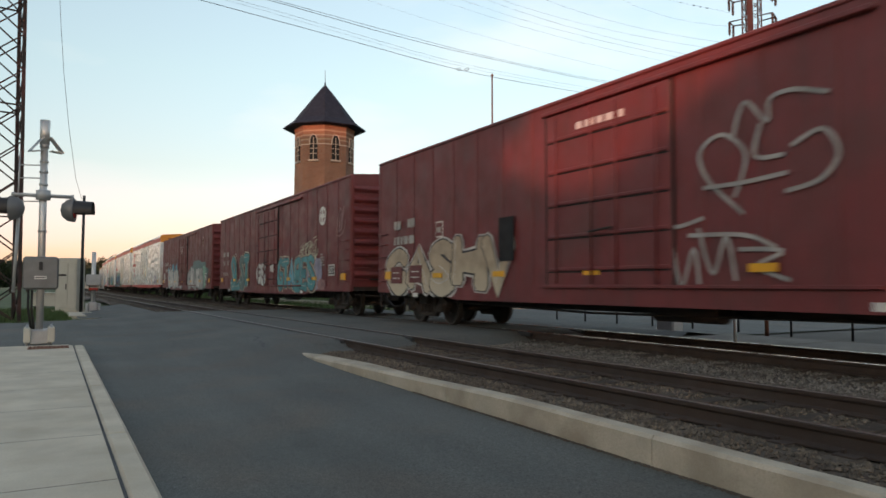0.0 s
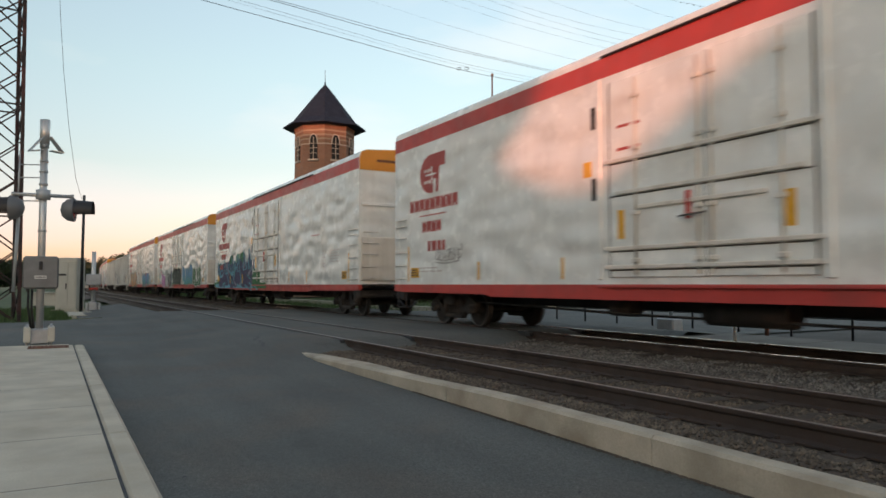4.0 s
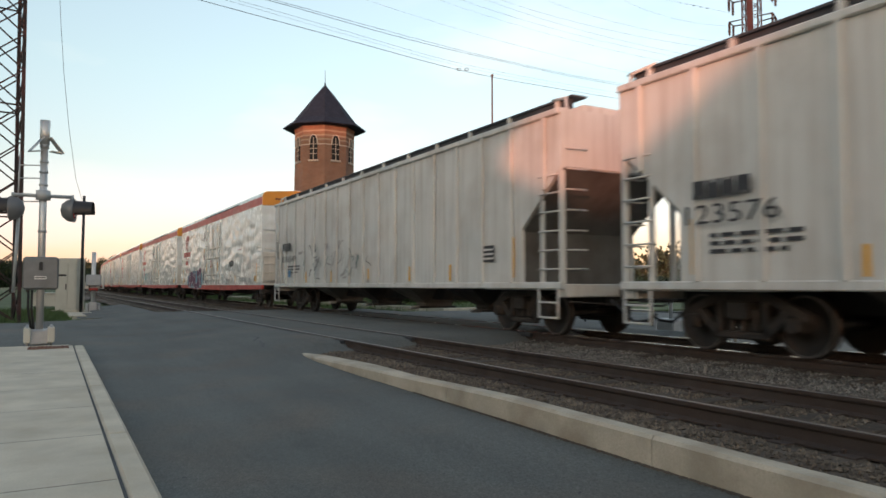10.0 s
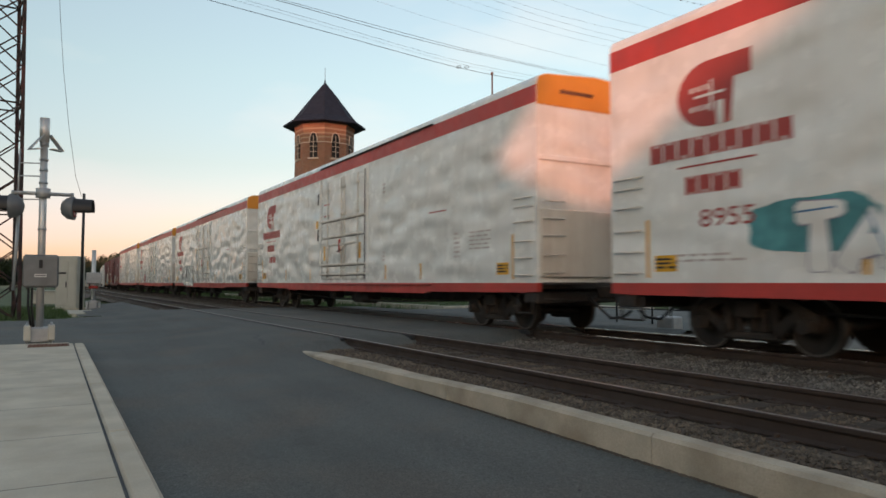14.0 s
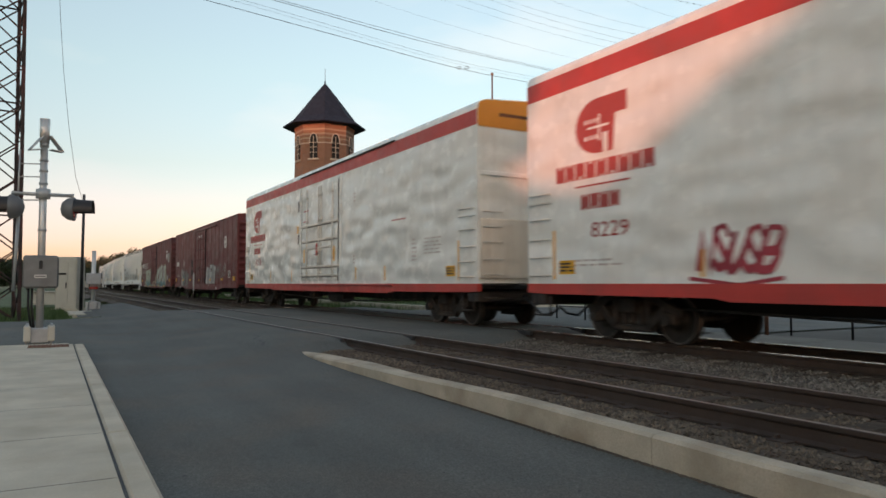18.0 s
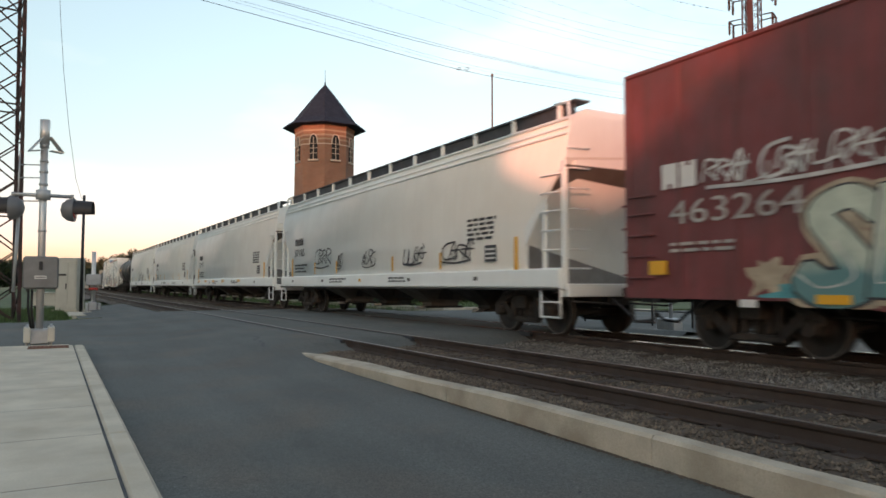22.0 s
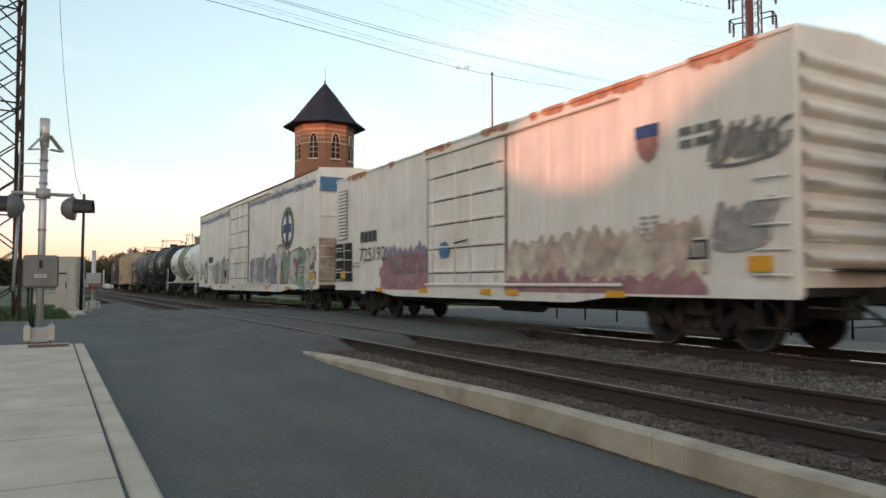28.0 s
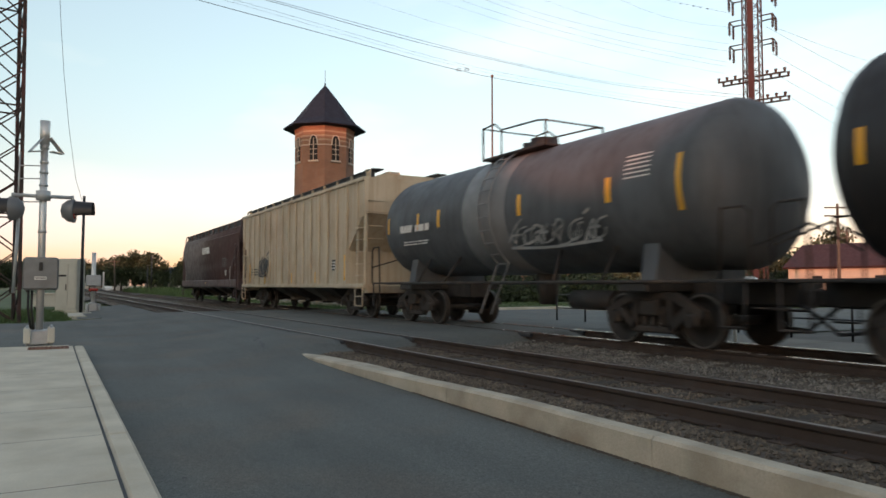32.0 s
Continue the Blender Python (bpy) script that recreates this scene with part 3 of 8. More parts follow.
def stones(count, x0, x1, y0, y1, seed, small, big, keep, mat="stone"):
    r = np.random.RandomState(seed)
    octa = np.array([(1, 0, 0), (0, 1, 0), (-1, 0, 0), (0, -1, 0), (0, 0, 1), (0, 0, -1)], float)
    tri = np.array([(0, 1, 4), (1, 2, 4), (2, 3, 4), (3, 0, 4), (1, 0, 5), (2, 1, 5), (3, 2, 5), (0, 3, 5)])
    xs, ys = r.uniform(x0, x1, count), r.uniform(y0, y1, count)
    vs, fs, k = [], [], 0
    for x, y in zip(xs, ys):
        if not keep(x, y):
            continue
        s = r.uniform(small, big)
        p = octa * s * r.uniform(0.65, 1.25, (6, 1)) + r.uniform(-0.25, 0.25, (6, 3)) * s
        a = r.uniform(0, 6.28)
        c, q = math.cos(a), math.sin(a)
        p = np.stack([p[:, 0] * c - p[:, 1] * q, p[:, 0] * q + p[:, 1] * c, p[:, 2] * 0.8], 1)
        vs.append(p + (x, y, bed_height(x, y) + s * 0.25))
        fs.append(tri + k)
        k += 6
    me = bpy.data.meshes.new("ballast_stones")
    me.from_pydata(np.concatenate(vs).tolist(), [], np.concatenate(fs).tolist())
    me.materials.append(M[mat])
    return me


def loose(x, y):
    if not off_crossing(x, y) or x > -12.6 and y < kerb_front(x) + kerb_width(x) - 0.01:
        return False
    for c in (NEAR_Y, TRAIN_Y):
        if abs(abs(y - c) - 0.7525) < 0.1:
            return False
        if abs(y - c) < 1.1 and ((x + 75.0) / 0.55 + 0.24) % 1.0 < 0.48 and (int(x * 57) + int(y * 91)) % 3:
            return False
    return True


tagged(new("dirty_stones", stones(36000, -13.2, 3.2, 3.88, 7.2, 3, 0.01, 0.029, loose, "stone_dirty")), "dirty brown ballast stones between the near rails", "ballast", kind="stuff")
tagged(new("ballast_stones", stones(22000, -13.2, 3.2, 7.0, 9.4, 13, 0.013, 0.032, loose)), "loose crushed grey ballast stones between the tracks", "ballast", kind="stuff")
tagged(new("far_ballast_stones", stones(7000, -60, -13, 3.9, 12.8, 4, 0.03, 0.055, loose)), "scattered ballast stones along the far tracks", "ballast", kind="stuff")
tagged(new("ballast_stones_beyond", stones(7000, -13, 9, 9.3, 12.9, 6, 0.022, 0.05, loose)), "crushed ballast stones under the far track", "ballast", kind="stuff")

RAIL = [(-0.07, -0.17), (0.07, -0.17), (0.07, -0.155), (0.02, -0.135), (0.011, -0.06), (0.033, -0.038), (0.035, -0.008), (0.028, -0.002), (-0.028, -0.002),
        (-0.035, -0.008), (-0.033, -0.038), (-0.011, -0.06), (-0.02, -0.135), (-0.07, -0.155)]
tie_mesh = Geo().box(-0.11, 0.11, -1.3, 1.3, -0.36, -0.165, 0.012).mesh("tie", M["tie"])
plate_mesh = Geo().box(-0.09, 0.09, -0.18, 0.18, -0.168, -0.152, 0.004).mesh("tie_plate", M["rail_web"])
spike = Geo()
for sx, sy in ((-0.05, -0.09), (0.05, 0.09)):
    spike.box(sx - 0.014, sx + 0.014, sy - 0.02, sy + 0.02, -0.155, -0.125, 0.004)
spike_mesh = spike.mesh("spike", M["rail_web"])
for nm, cy, head in (("track_1", NEAR_Y, "rail_head"), ("track_2", TRAIN_Y, "rail_bright")):
    tr = thing(nm, "railway track of rusty steel rails on timber ties", "railway track", kind="structure")
    for side in (-0.7525, 0.7525):
        g, gh = Geo(), Geo()
        g.loft([[(*track_point(x, cy + side + p[0])[:2], p[1]) for p in RAIL] for x in STATIONS], smooth=False)
        gh.loft([[(*track_point(x, cy + side + p)[:2], z) for p, z in ((-0.026, -0.004), (-0.026, 0.0), (0.026, 0.0), (0.026, -0.004))] for x in STATIONS], smooth=False)
        rail = part("rail", g, "rail_web", tr)
        part("rail_head", gh, head, rail, "polished running surface" if cy > 8 else "dull brown running surface")
    k = 0
    x = -75.0
    far = Geo()
    while x < 12:
        dx = rng.uniform(-0.03, 0.03)
        rot = rng.uniform(-1.5, 1.5)
        if off_crossing(x, cy):
            if x > -14:
                t = part("tie", tie_mesh, None, tr, m=pose(x + dx, cy, rng.uniform(-0.012, 0.0), 0, 0, rot))
                for side in (-0.7525, 0.7525):
                    part("tie_plate", plate_mesh, None, t, m=pose(0, side, 0))
                    if cy < 8:
                        part("spike", spike_mesh, None, t, m=pose(0, side, 0))
            else:
                far.box(x - 0.11, x + 0.11, cy - 1.3, cy + 1.3, -0.36, -0.165)
        x += 0.55
    for i in range(260):
        px, py, a = track_point(-75.5 - i * 0.6, cy)
        far.box(-0.11, 0.11, -1.3, 1.3, -0.36, -0.165, m=pose(px, py, 0, 0, 0, math.degrees(a)))
    tagged(part("far_ties", far, "tie", tr), kind="stuff")
# rubber flangeway strips in the crossing
for cy in (NEAR_Y, TRAIN_Y):
    for side in (-0.7525, 0.7525):
        for o in (-0.075, 0.075):
            g = Geo().box(-30.3, -12.7, cy + side + o - 0.035, cy + side + o + 0.035, -0.1, -0.014)
            solo("flangeway_strip", g, "tar", "black rubber strip beside a crossing rail", "crossing panel", "structure", group="crossing strips")

# ---- kerb beside the tracks, sidewalk ----
kerb = thing("kerb", "pale tan concrete kerb with a rounded nose, chipped along its foot", "kerb", kind="structure")


def kerb_section(x, y, w, top, low):
    b = 0.025
    return [(x, y, low), (x, y, top - b), (x, y + b, top), (x, y + w - b, top), (x, y + w, top - b), (x, y + w, low)]


xs = [-12.35, -12.2, -11.9, -11.5, -11.0, -10.5, -10.1, -9.73]


nose = [(x, kerb_front(x), kerb_width(x), kerb_top(x)) for x in xs]
g = Geo().loft([kerb_section(x, y, w, t, -0.4) for x, y, w, t in nose], smooth=False)
part("kerb_nose", g, "kerb", kerb)
x = -9.73
while x < 30:
    L = 3.05
    n = 9
    g = Geo().loft([kerb_section(x + 0.004 + (L - 0.008) * i / n, kerb_front(x + L * i / n), kerb_width(x + L * i / n), kerb_top(x + L * i / n), -0.4) for i in range(n + 1)], smooth=False)
    part("kerb_stone", g, "kerb", kerb)
    x += L
# crumbled asphalt along the kerb's foot
g = Geo()
for i in range(3000):
    x, s = rng.uniform(-7.5, 1), rng.uniform(0.003, 0.012)
    y = kerb_front(x) - 0.006 - rng.random() ** 3 * 0.03
    g.box(x - s, x + s, y - s, y + s, road_height(x, y) - 0.01, road_height(x, y) + s * 0.7, 0.004, None)
solo("asphalt_crumbs", g, "bed", "dark asphalt crumbs along the kerb's foot", "rubble", "stuff")

walkway = thing("sidewalk", "pale concrete sidewalk with scored joints and a kerb", "sidewalk", kind="structure", m=pose(0, 0, 0, 0, 0, -0.6))
x = -15.15
cuts = [-15.15, -13.9, -12.2, -10.6, -9.0, -7.5, -6.05, -4.62, -3.2, -1.75, -0.3, 1.2, 2.7, 4.2]
for a, b in zip(cuts, cuts[1:]):
    for y0, y1 in ((-1.2, 0.368), (-2.75, -1.216), (-4.3, -2.766)):
        part("paving_slab", Geo().box(a + 0.008, b - 0.008, y0, y1, -0.3, -0.1 + rng.uniform(-0.0005, 0.0005), 0.002), "concrete", walkway)
for a, b in zip(cuts[::2], cuts[2::2]):
    part("kerb_stone", Geo().box(a + 0.004, b - 0.004, 0.382, 0.56, -0.45, -0.1, 0.03), "concrete", walkway)
part("joint_filler", Geo().box(-15.1, 4.2, 0.366, 0.39, -0.3, -0.112), "tar", walkway)
part("slab_bed", Geo().box(-15.1, 4.2, -4.28, 0.36, -0.4, -0.1015), "tar", walkway, "dark earth in the joints")
part("kerb_end", Geo().box(-15.42, -15.155, -4.3, 0.33, -0.45, -0.1, 0.03), "concrete", walkway)
tp = Geo().box(-15.1, -14.5, -0.36, 0.3, -0.12, -0.094, 0.004)
pad = part("tactile_plate", tp, "rusty", walkway, "brick-red tactile paving plate")
dome = Geo().tube((0, 0, -0.095), (0, 0, -0.088), 0.012, 0.007, 6).mesh("dome", M["rusty"])
for i in range(9):
    for j in range(10):
        part("dome", dome, None, pad, m=pose(-15.06 + i * 0.064, -0.32 + j * 0.064, 0))

# ---- fixtures by the crossing ----


def ray(px, py_, depth):
    """A point at that depth in front of the camera's resting pose, px and py_ as slopes right and up."""
    p = math.atan(62 / 1250)
    fwd = Vector((-math.cos(YAW), math.sin(YAW), 0))
    right = Vector((math.sin(YAW), math.cos(YAW), 0))
    f = fwd * math.cos(p) + Vector((0, 0, 1)) * math.sin(p)
    u = Vector((0, 0, 1)) * math.cos(p) - fwd * math.sin(p)
    return Vector(EYE) + (f + right * px + u * py_) * depth


def px(x, y, depth):
    return ray((x - 784) / 1250, (441 - y) / 1250, depth)


def far(xp, depth, z=-0.5):
    """Ground place seen at that picture column and depth."""
    p = px(xp, 441, depth)
    return p.x, p.y


def lattice(name, label, x, y, z0, h, w0, w1, levels, mat, rz=0, arms=()):
    t = thing(name, label, "pylon", m=pose(x, y, z0, 0, 0, rz))
    c = [(-1, -1), (1, -1), (1, 1), (-1, 1)]

    def at(k, z):
        w = (w0 + (w1 - w0) * z / h) / 2
        return Vector((c[k][0] * w, c[k][1] * w, z))
    for k in range(4):
        part("leg", Geo().loft([[at(k, z) + Vector(o) for o in ((-0.06, -0.06, 0), (0.06, -0.06, 0), (0.06, 0.06, 0), (-0.06, 0.06, 0))] for z in (0, h)], smooth=False), mat, t)
    for i in range(levels):
        za, zb = h * i / levels, h * (i + 1) / levels
        for k in range(4):
            g = Geo()
            g.tube(at(k, za), at((k + 1) % 4, zb), 0.032, n=4, smooth=False)
            g.tube(at((k + 1) % 4, za), at(k, zb), 0.032, n=4, smooth=False)
            if i % 3 == 0:
                g.tube(at(k, za), at((k + 1) % 4, za), 0.04, n=4, smooth=False)
            part("brace", g, mat, t)
    return t


lattice("lattice_tower", "dark weathered steel lattice tower beside the crossing", -31.45, -1.72, -0.4, 26, 1.75, 1.35, 19, "brownsteel", 8)
lt = [o for o in scene.objects if o.name == "lattice_tower"][0]
part("conduit", Geo().tube((0.2, 0.95, 0.3), (0.18, 0.82, 12), 0.04, n=6), "redsteel", lt, "reddish conduit pipe")

sig = thing("crossing_signal", "aluminium level-crossing signal mast with two hooded red lamps", "crossing signal", m=pose(-15.62, -0.03, -0.1))
base = part("base", Geo().box(-0.17, 0.17, -0.17, 0.17, 0, 0.3, 0.03), "galv", sig)
for bx in (-0.2, 0.2):
    for by in (-0.2, 0.2):
        part("bolt", Geo().tube((bx, by, 0.0), (bx, by, 0.38), 0.025, n=6), "galv", base)
        part("clamp", Geo().box(bx - 0.06, bx + 0.06, by - 0.06, by + 0.06, 0.05, 0.34, 0.02), "cream", base)
part("mast", Geo().tube((0, 0, 0.3), (0, 0, 3.9), 0.066, 0.066, 16), "alu", sig)
part("bell_collar", Geo().tube((0, 0, 3.78), (0, 0, 3.86), 0.08, n=14), "galv", sig)
part("mast_top", Geo().tube((0, 0, 3.86), (0, 0, 4.33), 0.085, 0.09, 16), "alu", sig, "short wide cap tube")
for z in (3.5, 3.3, 3.05, 2.15):
    part("band", Geo().tube((0, 0, z), (0, 0, z + 0.04), 0.078, n=14), "galv", sig)
# view-facing frame: right of the picture is (0.49, 0.87)
RX = Matrix.Rotation(radians(88), 4, "Z")
for s in (-1, 1):
    g = Geo()
    pts = [RX @ Vector((s * 0.06, 0, 3.98)), RX @ Vector((s * 0.28, -0.05, 3.68)), RX @ Vector((s * 0.08, 0.02, 3.72))]
    g.loft([[p + Vector((0, 0, dz)) for dz in (0, 0.02)] + [p + Vector((0.12, 0.06, dz)) for dz in (0.02, 0)] for p in pts], smooth=False)
    part("bracket", g, "galv", sig)
arm = part("lamp_arm", Geo().tube(RX @ Vector((-0.5, 0, 2.86)), RX @ Vector((0.5, 0, 2.86)), 0.035, n=10), "galv", sig)
part("crossarm_hub", Geo().tube((0, 0, 2.78), (0, 0, 2.96), 0.13, n=12), "galv", sig)
for s in (-1, 1):
    c = RX @ Vector((s * 0.5, 0, 2.6))
    m = Matrix.Translation(c) @ Matrix.Rotation(radians(-12 if s > 0 else 172), 4, "Z") @ RX
    lamp = part("lamp", Geo().loft([[(x, r * math.cos(a), r * 1.1 * math.sin(a)) for a in [i * math.pi / 8 for i in range(16)]] for x, r in ((-0.2, 0.03), (-0.17, 0.12), (-0.08, 0.19), (0.02, 0.21), (0.05, 0.21))]),
                "lampgrey", sig, "grey round lamp housing", m=m)
    hood = Geo()
    seg = [math.radians(-20 + i * 22) for i in range(11)]
    hood.loft([[(x, r * math.cos(a), r * math.sin(a)) for a in seg] for x, r in ((0.04, 0.2), (0.38, 0.18))], closed=False, caps=False)
    hood.loft([[(x, r * math.cos(a), r * math.sin(a)) for a in seg] for x, r in ((0.04, 0.19), (0.38, 0.17))], closed=False, caps=False)
    part("hood", hood, "black", lamp)
    part("lens", Geo().tube((0.04, 0, 0), (0.06, 0, 0), 0.18, 0.15, 16), "redlens", lamp)
    part("hanger", Geo().tube((0, 0, 0.2), (0, 0, 0.3), 0.03, n=8), "galv", lamp)
box = part("junction_box", Geo().box(-0.3, 0.3, -0.12, 0.14, 1.05, 1.68, 0.04, RX), "boxgrey", sig, "grey metal junction box with a latch")
part("box_door", Geo().box(-0.28, 0.28, -0.145, -0.125, 1.08, 1.65, 0.03, RX), "boxgrey", box)
part("latch", Geo().box(-0.03, 0.03, -0.17, -0.145, 1.42, 1.58, 0.01, RX), "steel_dark", box)
part("plate", Geo().box(-0.1, 0.1, -0.152, -0.144, 1.25, 1.31, 0.0, RX), "white", box, "small white plate with dark bars")
part("plate_bar", Geo().box(-0.085, 0.085, -0.156, -0.151, 1.272, 1.288, 0.0, RX), "dark", box)
for s in (-0.2, -0.14):
    part("conduit", Geo().pipe([RX @ Vector((s, 0.0, 1.05)), RX @ Vector((s, 0.0, 0.7)), RX @ Vector((s * 0.7, 0.0, 0.3))], 0.022), "steel_dark", sig)
part("side_pipe", Geo().tube(RX @ Vector((-0.45, 0.02, 1.0)), RX @ Vector((-0.4, 0, 2.45)), 0.03, n=8), "galv", sig)
for z in (3.45, 3.2, 2.75):
    part("rung", Geo().tube(RX @ Vector((0, 0, z)), RX @ Vector((-0.42, 0, z - 0.02)), 0.012, n=5), "galv", sig)
part("ladder_rail", Geo().tube(RX @ Vector((-0.42, 0, 2.6)), RX @ Vector((-0.4, 0, 3.7)), 0.015, n=5), "galv", sig)

cab = thing("signal_cabinet", "tall beige metal signal equipment cabinet on a concrete pad", "cabinet", m=pose(*far(126, 37.5), -0.4, 0, 0, 62))
part("body", Geo().box(-0.55, 0.55, -0.45, 0.45, 0.12, 2.85, 0.03), "cream", cab)
part("plinth", Geo().box(-0.7, 0.7, -0.6, 0.6, 0, 0.13, 0.02), "concrete", cab)
part("door", Geo().box(-0.48, 0.1, -0.48, -0.45, 0.25, 2.6, 0.02), "cream", cab)
part("door", Geo().box(0.13, 0.48, -0.48, -0.45, 0.25, 2.6, 0.02), "cream", cab)
part("handle", Geo().box(0.0, 0.05, -0.52, -0.48, 1.2, 1.5, 0.01), "steel_dark", cab)
part("vent", Geo().box(-0.42, 0.02, -0.49, -0.478, 1.9, 2.0, 0.005), "steel_dark", cab)
cab2 = thing("relay_case", "low beige relay case beside the signal cabinet", "cabinet", m=pose(*far(92, 40), -0.4, 0, 0, 60))
part("body", Geo().box(-0.8, 0.8, -0.4, 0.4, 0.25, 0.95, 0.03), "cream", cab2)
part("roof", Geo().box(-0.88, 0.88, -0.48, 0.48, 0.95, 1.02, 0.02), "cream", cab2)
for s in (-0.65, 0.65):
    part("leg", Geo().box(s - 0.08, s + 0.08, -0.3, 0.3, 0, 0.25), "steel_dark", cab2)

s2 = thing("gate_signal", "pale crossing gate mast with box and bells", "crossing signal", m=pose(-38.55, 2.17, -0.3))
part("mast", Geo().tube((0, 0, 0.1), (0, 0, 2.95), 0.1, n=12), "alu", s2)
part("box", Geo().box(-0.34, 0.34, -0.25, 0.25, 1.3, 1.85, 0.04, RX), "galv", s2, "grey gate mechanism box")
part("lamp", Geo().box(-0.2, 0.2, -0.3, 0.3, 1.06, 1.2, 0.03, RX), "redlens", s2)
part("arm", Geo().box(0.4, 0.48, -0.05, 0.05, 1.15, 2.0, 0.02, RX), "white", s2)
part("base", Geo().box(-0.2, 0.2, -0.2, 0.2, 0, 0.5, 0.04, RX), "galv", s2)
for s in (-0.27, 0.27):
    part("foot", Geo().box(s - 0.06, s + 0.06, -0.25, 0.25, -0.1, 0.45, 0.02, RX), "galv", s2)

stub = thing("guy_pole", "dark slender steel pole holding a guy wire", "pole", m=pose(*far(145.5, 36), -0.4))
part("pole", Geo().tube((0, 0, 0), (0.03, 0.03, 6.0), 0.08, 0.065, 8), "black", stub)
g = Geo().pipe([px(145, 352, 36), px(134, 315, 35.5), (px(122, 225, 34)), px(113, 130, 33), px(107, 30, 32), px(104, -60, 31)], 0.013, 4)
solo("guy_wire", g, "wire", "thin sagging guy wire running up to the tower", "wire")

# grass tufts round the cabinets
def tufts(name, label, count, x0, x1, y0, y1, h, seed, zf, keep=lambda x, y: True):
    r = random.Random(seed)
    g = Geo()
    for _ in range(count):
        x, y = r.uniform(x0, x1), r.uniform(y0, y1)
        if not keep(x, y):
            continue
        for b in range(3):
            a, l = r.uniform(0, 6.28), h * r.uniform(0.5, 1.3)
            dx, dy, w = math.cos(a), math.sin(a), 0.012 + 0.02 * h
            z = zf(x, y)
            g.add([(x - dy * w, y + dx * w, z), (x + dy * w, y - dx * w, z), (x + dx * l * 0.5, y + dy * l * 0.5, z + l)], [(0, 1, 2)])
    solo(name, g.mesh(name, M["blade"], fix=False), None, label, "grass", "stuff")


tufts("verge_grass", "ragged green grass round the signal cabinets", 7000, -46, -28.5, -7, 2.5, 0.22, 8, lambda x, y: -0.42,
      lambda x, y: x < street_edges(y)[0] - 0.1 and not (-44 < x < -30 and y > 1.0))
g = Geo().box(-60, -27.6, -30, 1.6, -0.6, -0.4)
solo("verge", g, "grass", "grassy verge beyond the cross street", "verge", "structure")
g = Geo().box(-37.5, -33.6, 1.0, 3.2, -0.5, -0.24, 0.03)
solo("gate_pad", g, "concrete", "worn concrete pad under the gate signal", "pad", "structure")
tufts("trackside_weeds", "low weeds beside the far track", 5000, -120, -32, 13.6, 22, 0.4, 9, lambda x, y: -0.48)
tufts("embankment_weeds", "tall dry weeds on the bank beside the line", 6000, -175, -85, 15.5, 24, 1.1, 19, lambda x, y: -0.5)
wc_ = thing("parked_car", "small white car parked far along the line", "car", m=pose(*far(191, 170), -0.5, 0, 0, 10))
part("body", Geo().prism([(-2.1, 0.35), (-2.1, 0.85), (-1.5, 0.95), (-1.0, 1.4), (0.6, 1.4), (1.2, 0.95), (2.1, 0.8), (2.1, 0.35)], "x", -0.85, 0.85), "white", wc_, m=pose(0, 0, 0, 0, 0, 90))
part("windows", Geo().box(-0.87, 0.87, -0.9, 0.7, 1.0, 1.33, 0.05), "gap", wc_, m=pose(0, 0, 0))
for wx_ in (-0.75, 0.75):
    for wy_ in (-1.3, 1.3):
        part("wheel", Geo().tube((wx_ - 0.1, wy_, 0.32), (wx_ + 0.1, wy_, 0.32), 0.32, n=12), "black", wc_)
tufts("lawn_grass", "blades of lawn grass", 6000, -60, -31.2, 17.8, 30, 0.1, 10, lambda x, y: -0.15)

# white marker posts and railing beyond the tracks
for x, y, h in ((-10.35, 13.2, 0.78),):
    solo("marker_post", Geo().tube((0, 0, 0), (0, 0, h), 0.035, n=8), "white", "white marker post beside the far rail", "post", m=pose(x, y, -0.22))
rl = thing("railing", "black pipe railing along the far pavement", "railing", m=pose(0, 16.4, -0.27))
for i in range(20):
    x = -20.5 + i * 1.55
    part("post", Geo().tube((x, 0, 0), (x, 0, 1.0), 0.03, n=8), "black", rl)
for z in (0.98, 0.5):
    part("rail", Geo().tube((-20.5, 0, z), (-20.5 + 19 * 1.55, 0, z), 0.022, n=8), "black", rl)
solo("rusty_post", Geo().tube((0, 0, 0), (0, 0, 1.0), 0.05, n=8), "rusty", "rust-brown post beside the railing", "post", m=pose(-11.6, 16.0, -0.27))

hyd = thing("switch_stand", "weathered grey switch motor beside the track", "switch stand", m=pose(-13.5, 14.6, -0.27))
part("case", Geo().box(-0.3, 0.3, -0.2, 0.2, 0, 0.42, 0.04), "galv", hyd)
part("post", Geo().tube((0.05, 0, 0.4), (0.05, 0, 1.0), 0.05, n=8), "galv", hyd)
part("head", Geo().box(-0.12, 0.22, -0.1, 0.1, 0.85, 1.05, 0.03), "galv", hyd)

# ---- brick water tower ----
TX, TY = -67.1, 24.33
tower = thing("brick_tower", "octagonal red-brick water tower with a steep dark slate roof", "tower", m=pose(TX, TY, -0.4, 0, 0, 0))
facing = math.degrees(math.atan2(-TY, -TX))


def octagon(r, z, turn=22.5):
    """Octagon of flat radius r; one flat looks along +x before the turn."""
    return [(r / math.cos(math.pi / 8) * math.cos(radians(a + facing + turn)), r / math.cos(math.pi / 8) * math.sin(radians(a + facing + turn)), z) for a in range(0, 360, 45)]


R = 2.7
side = 2 * R * math.tan(math.pi / 8)


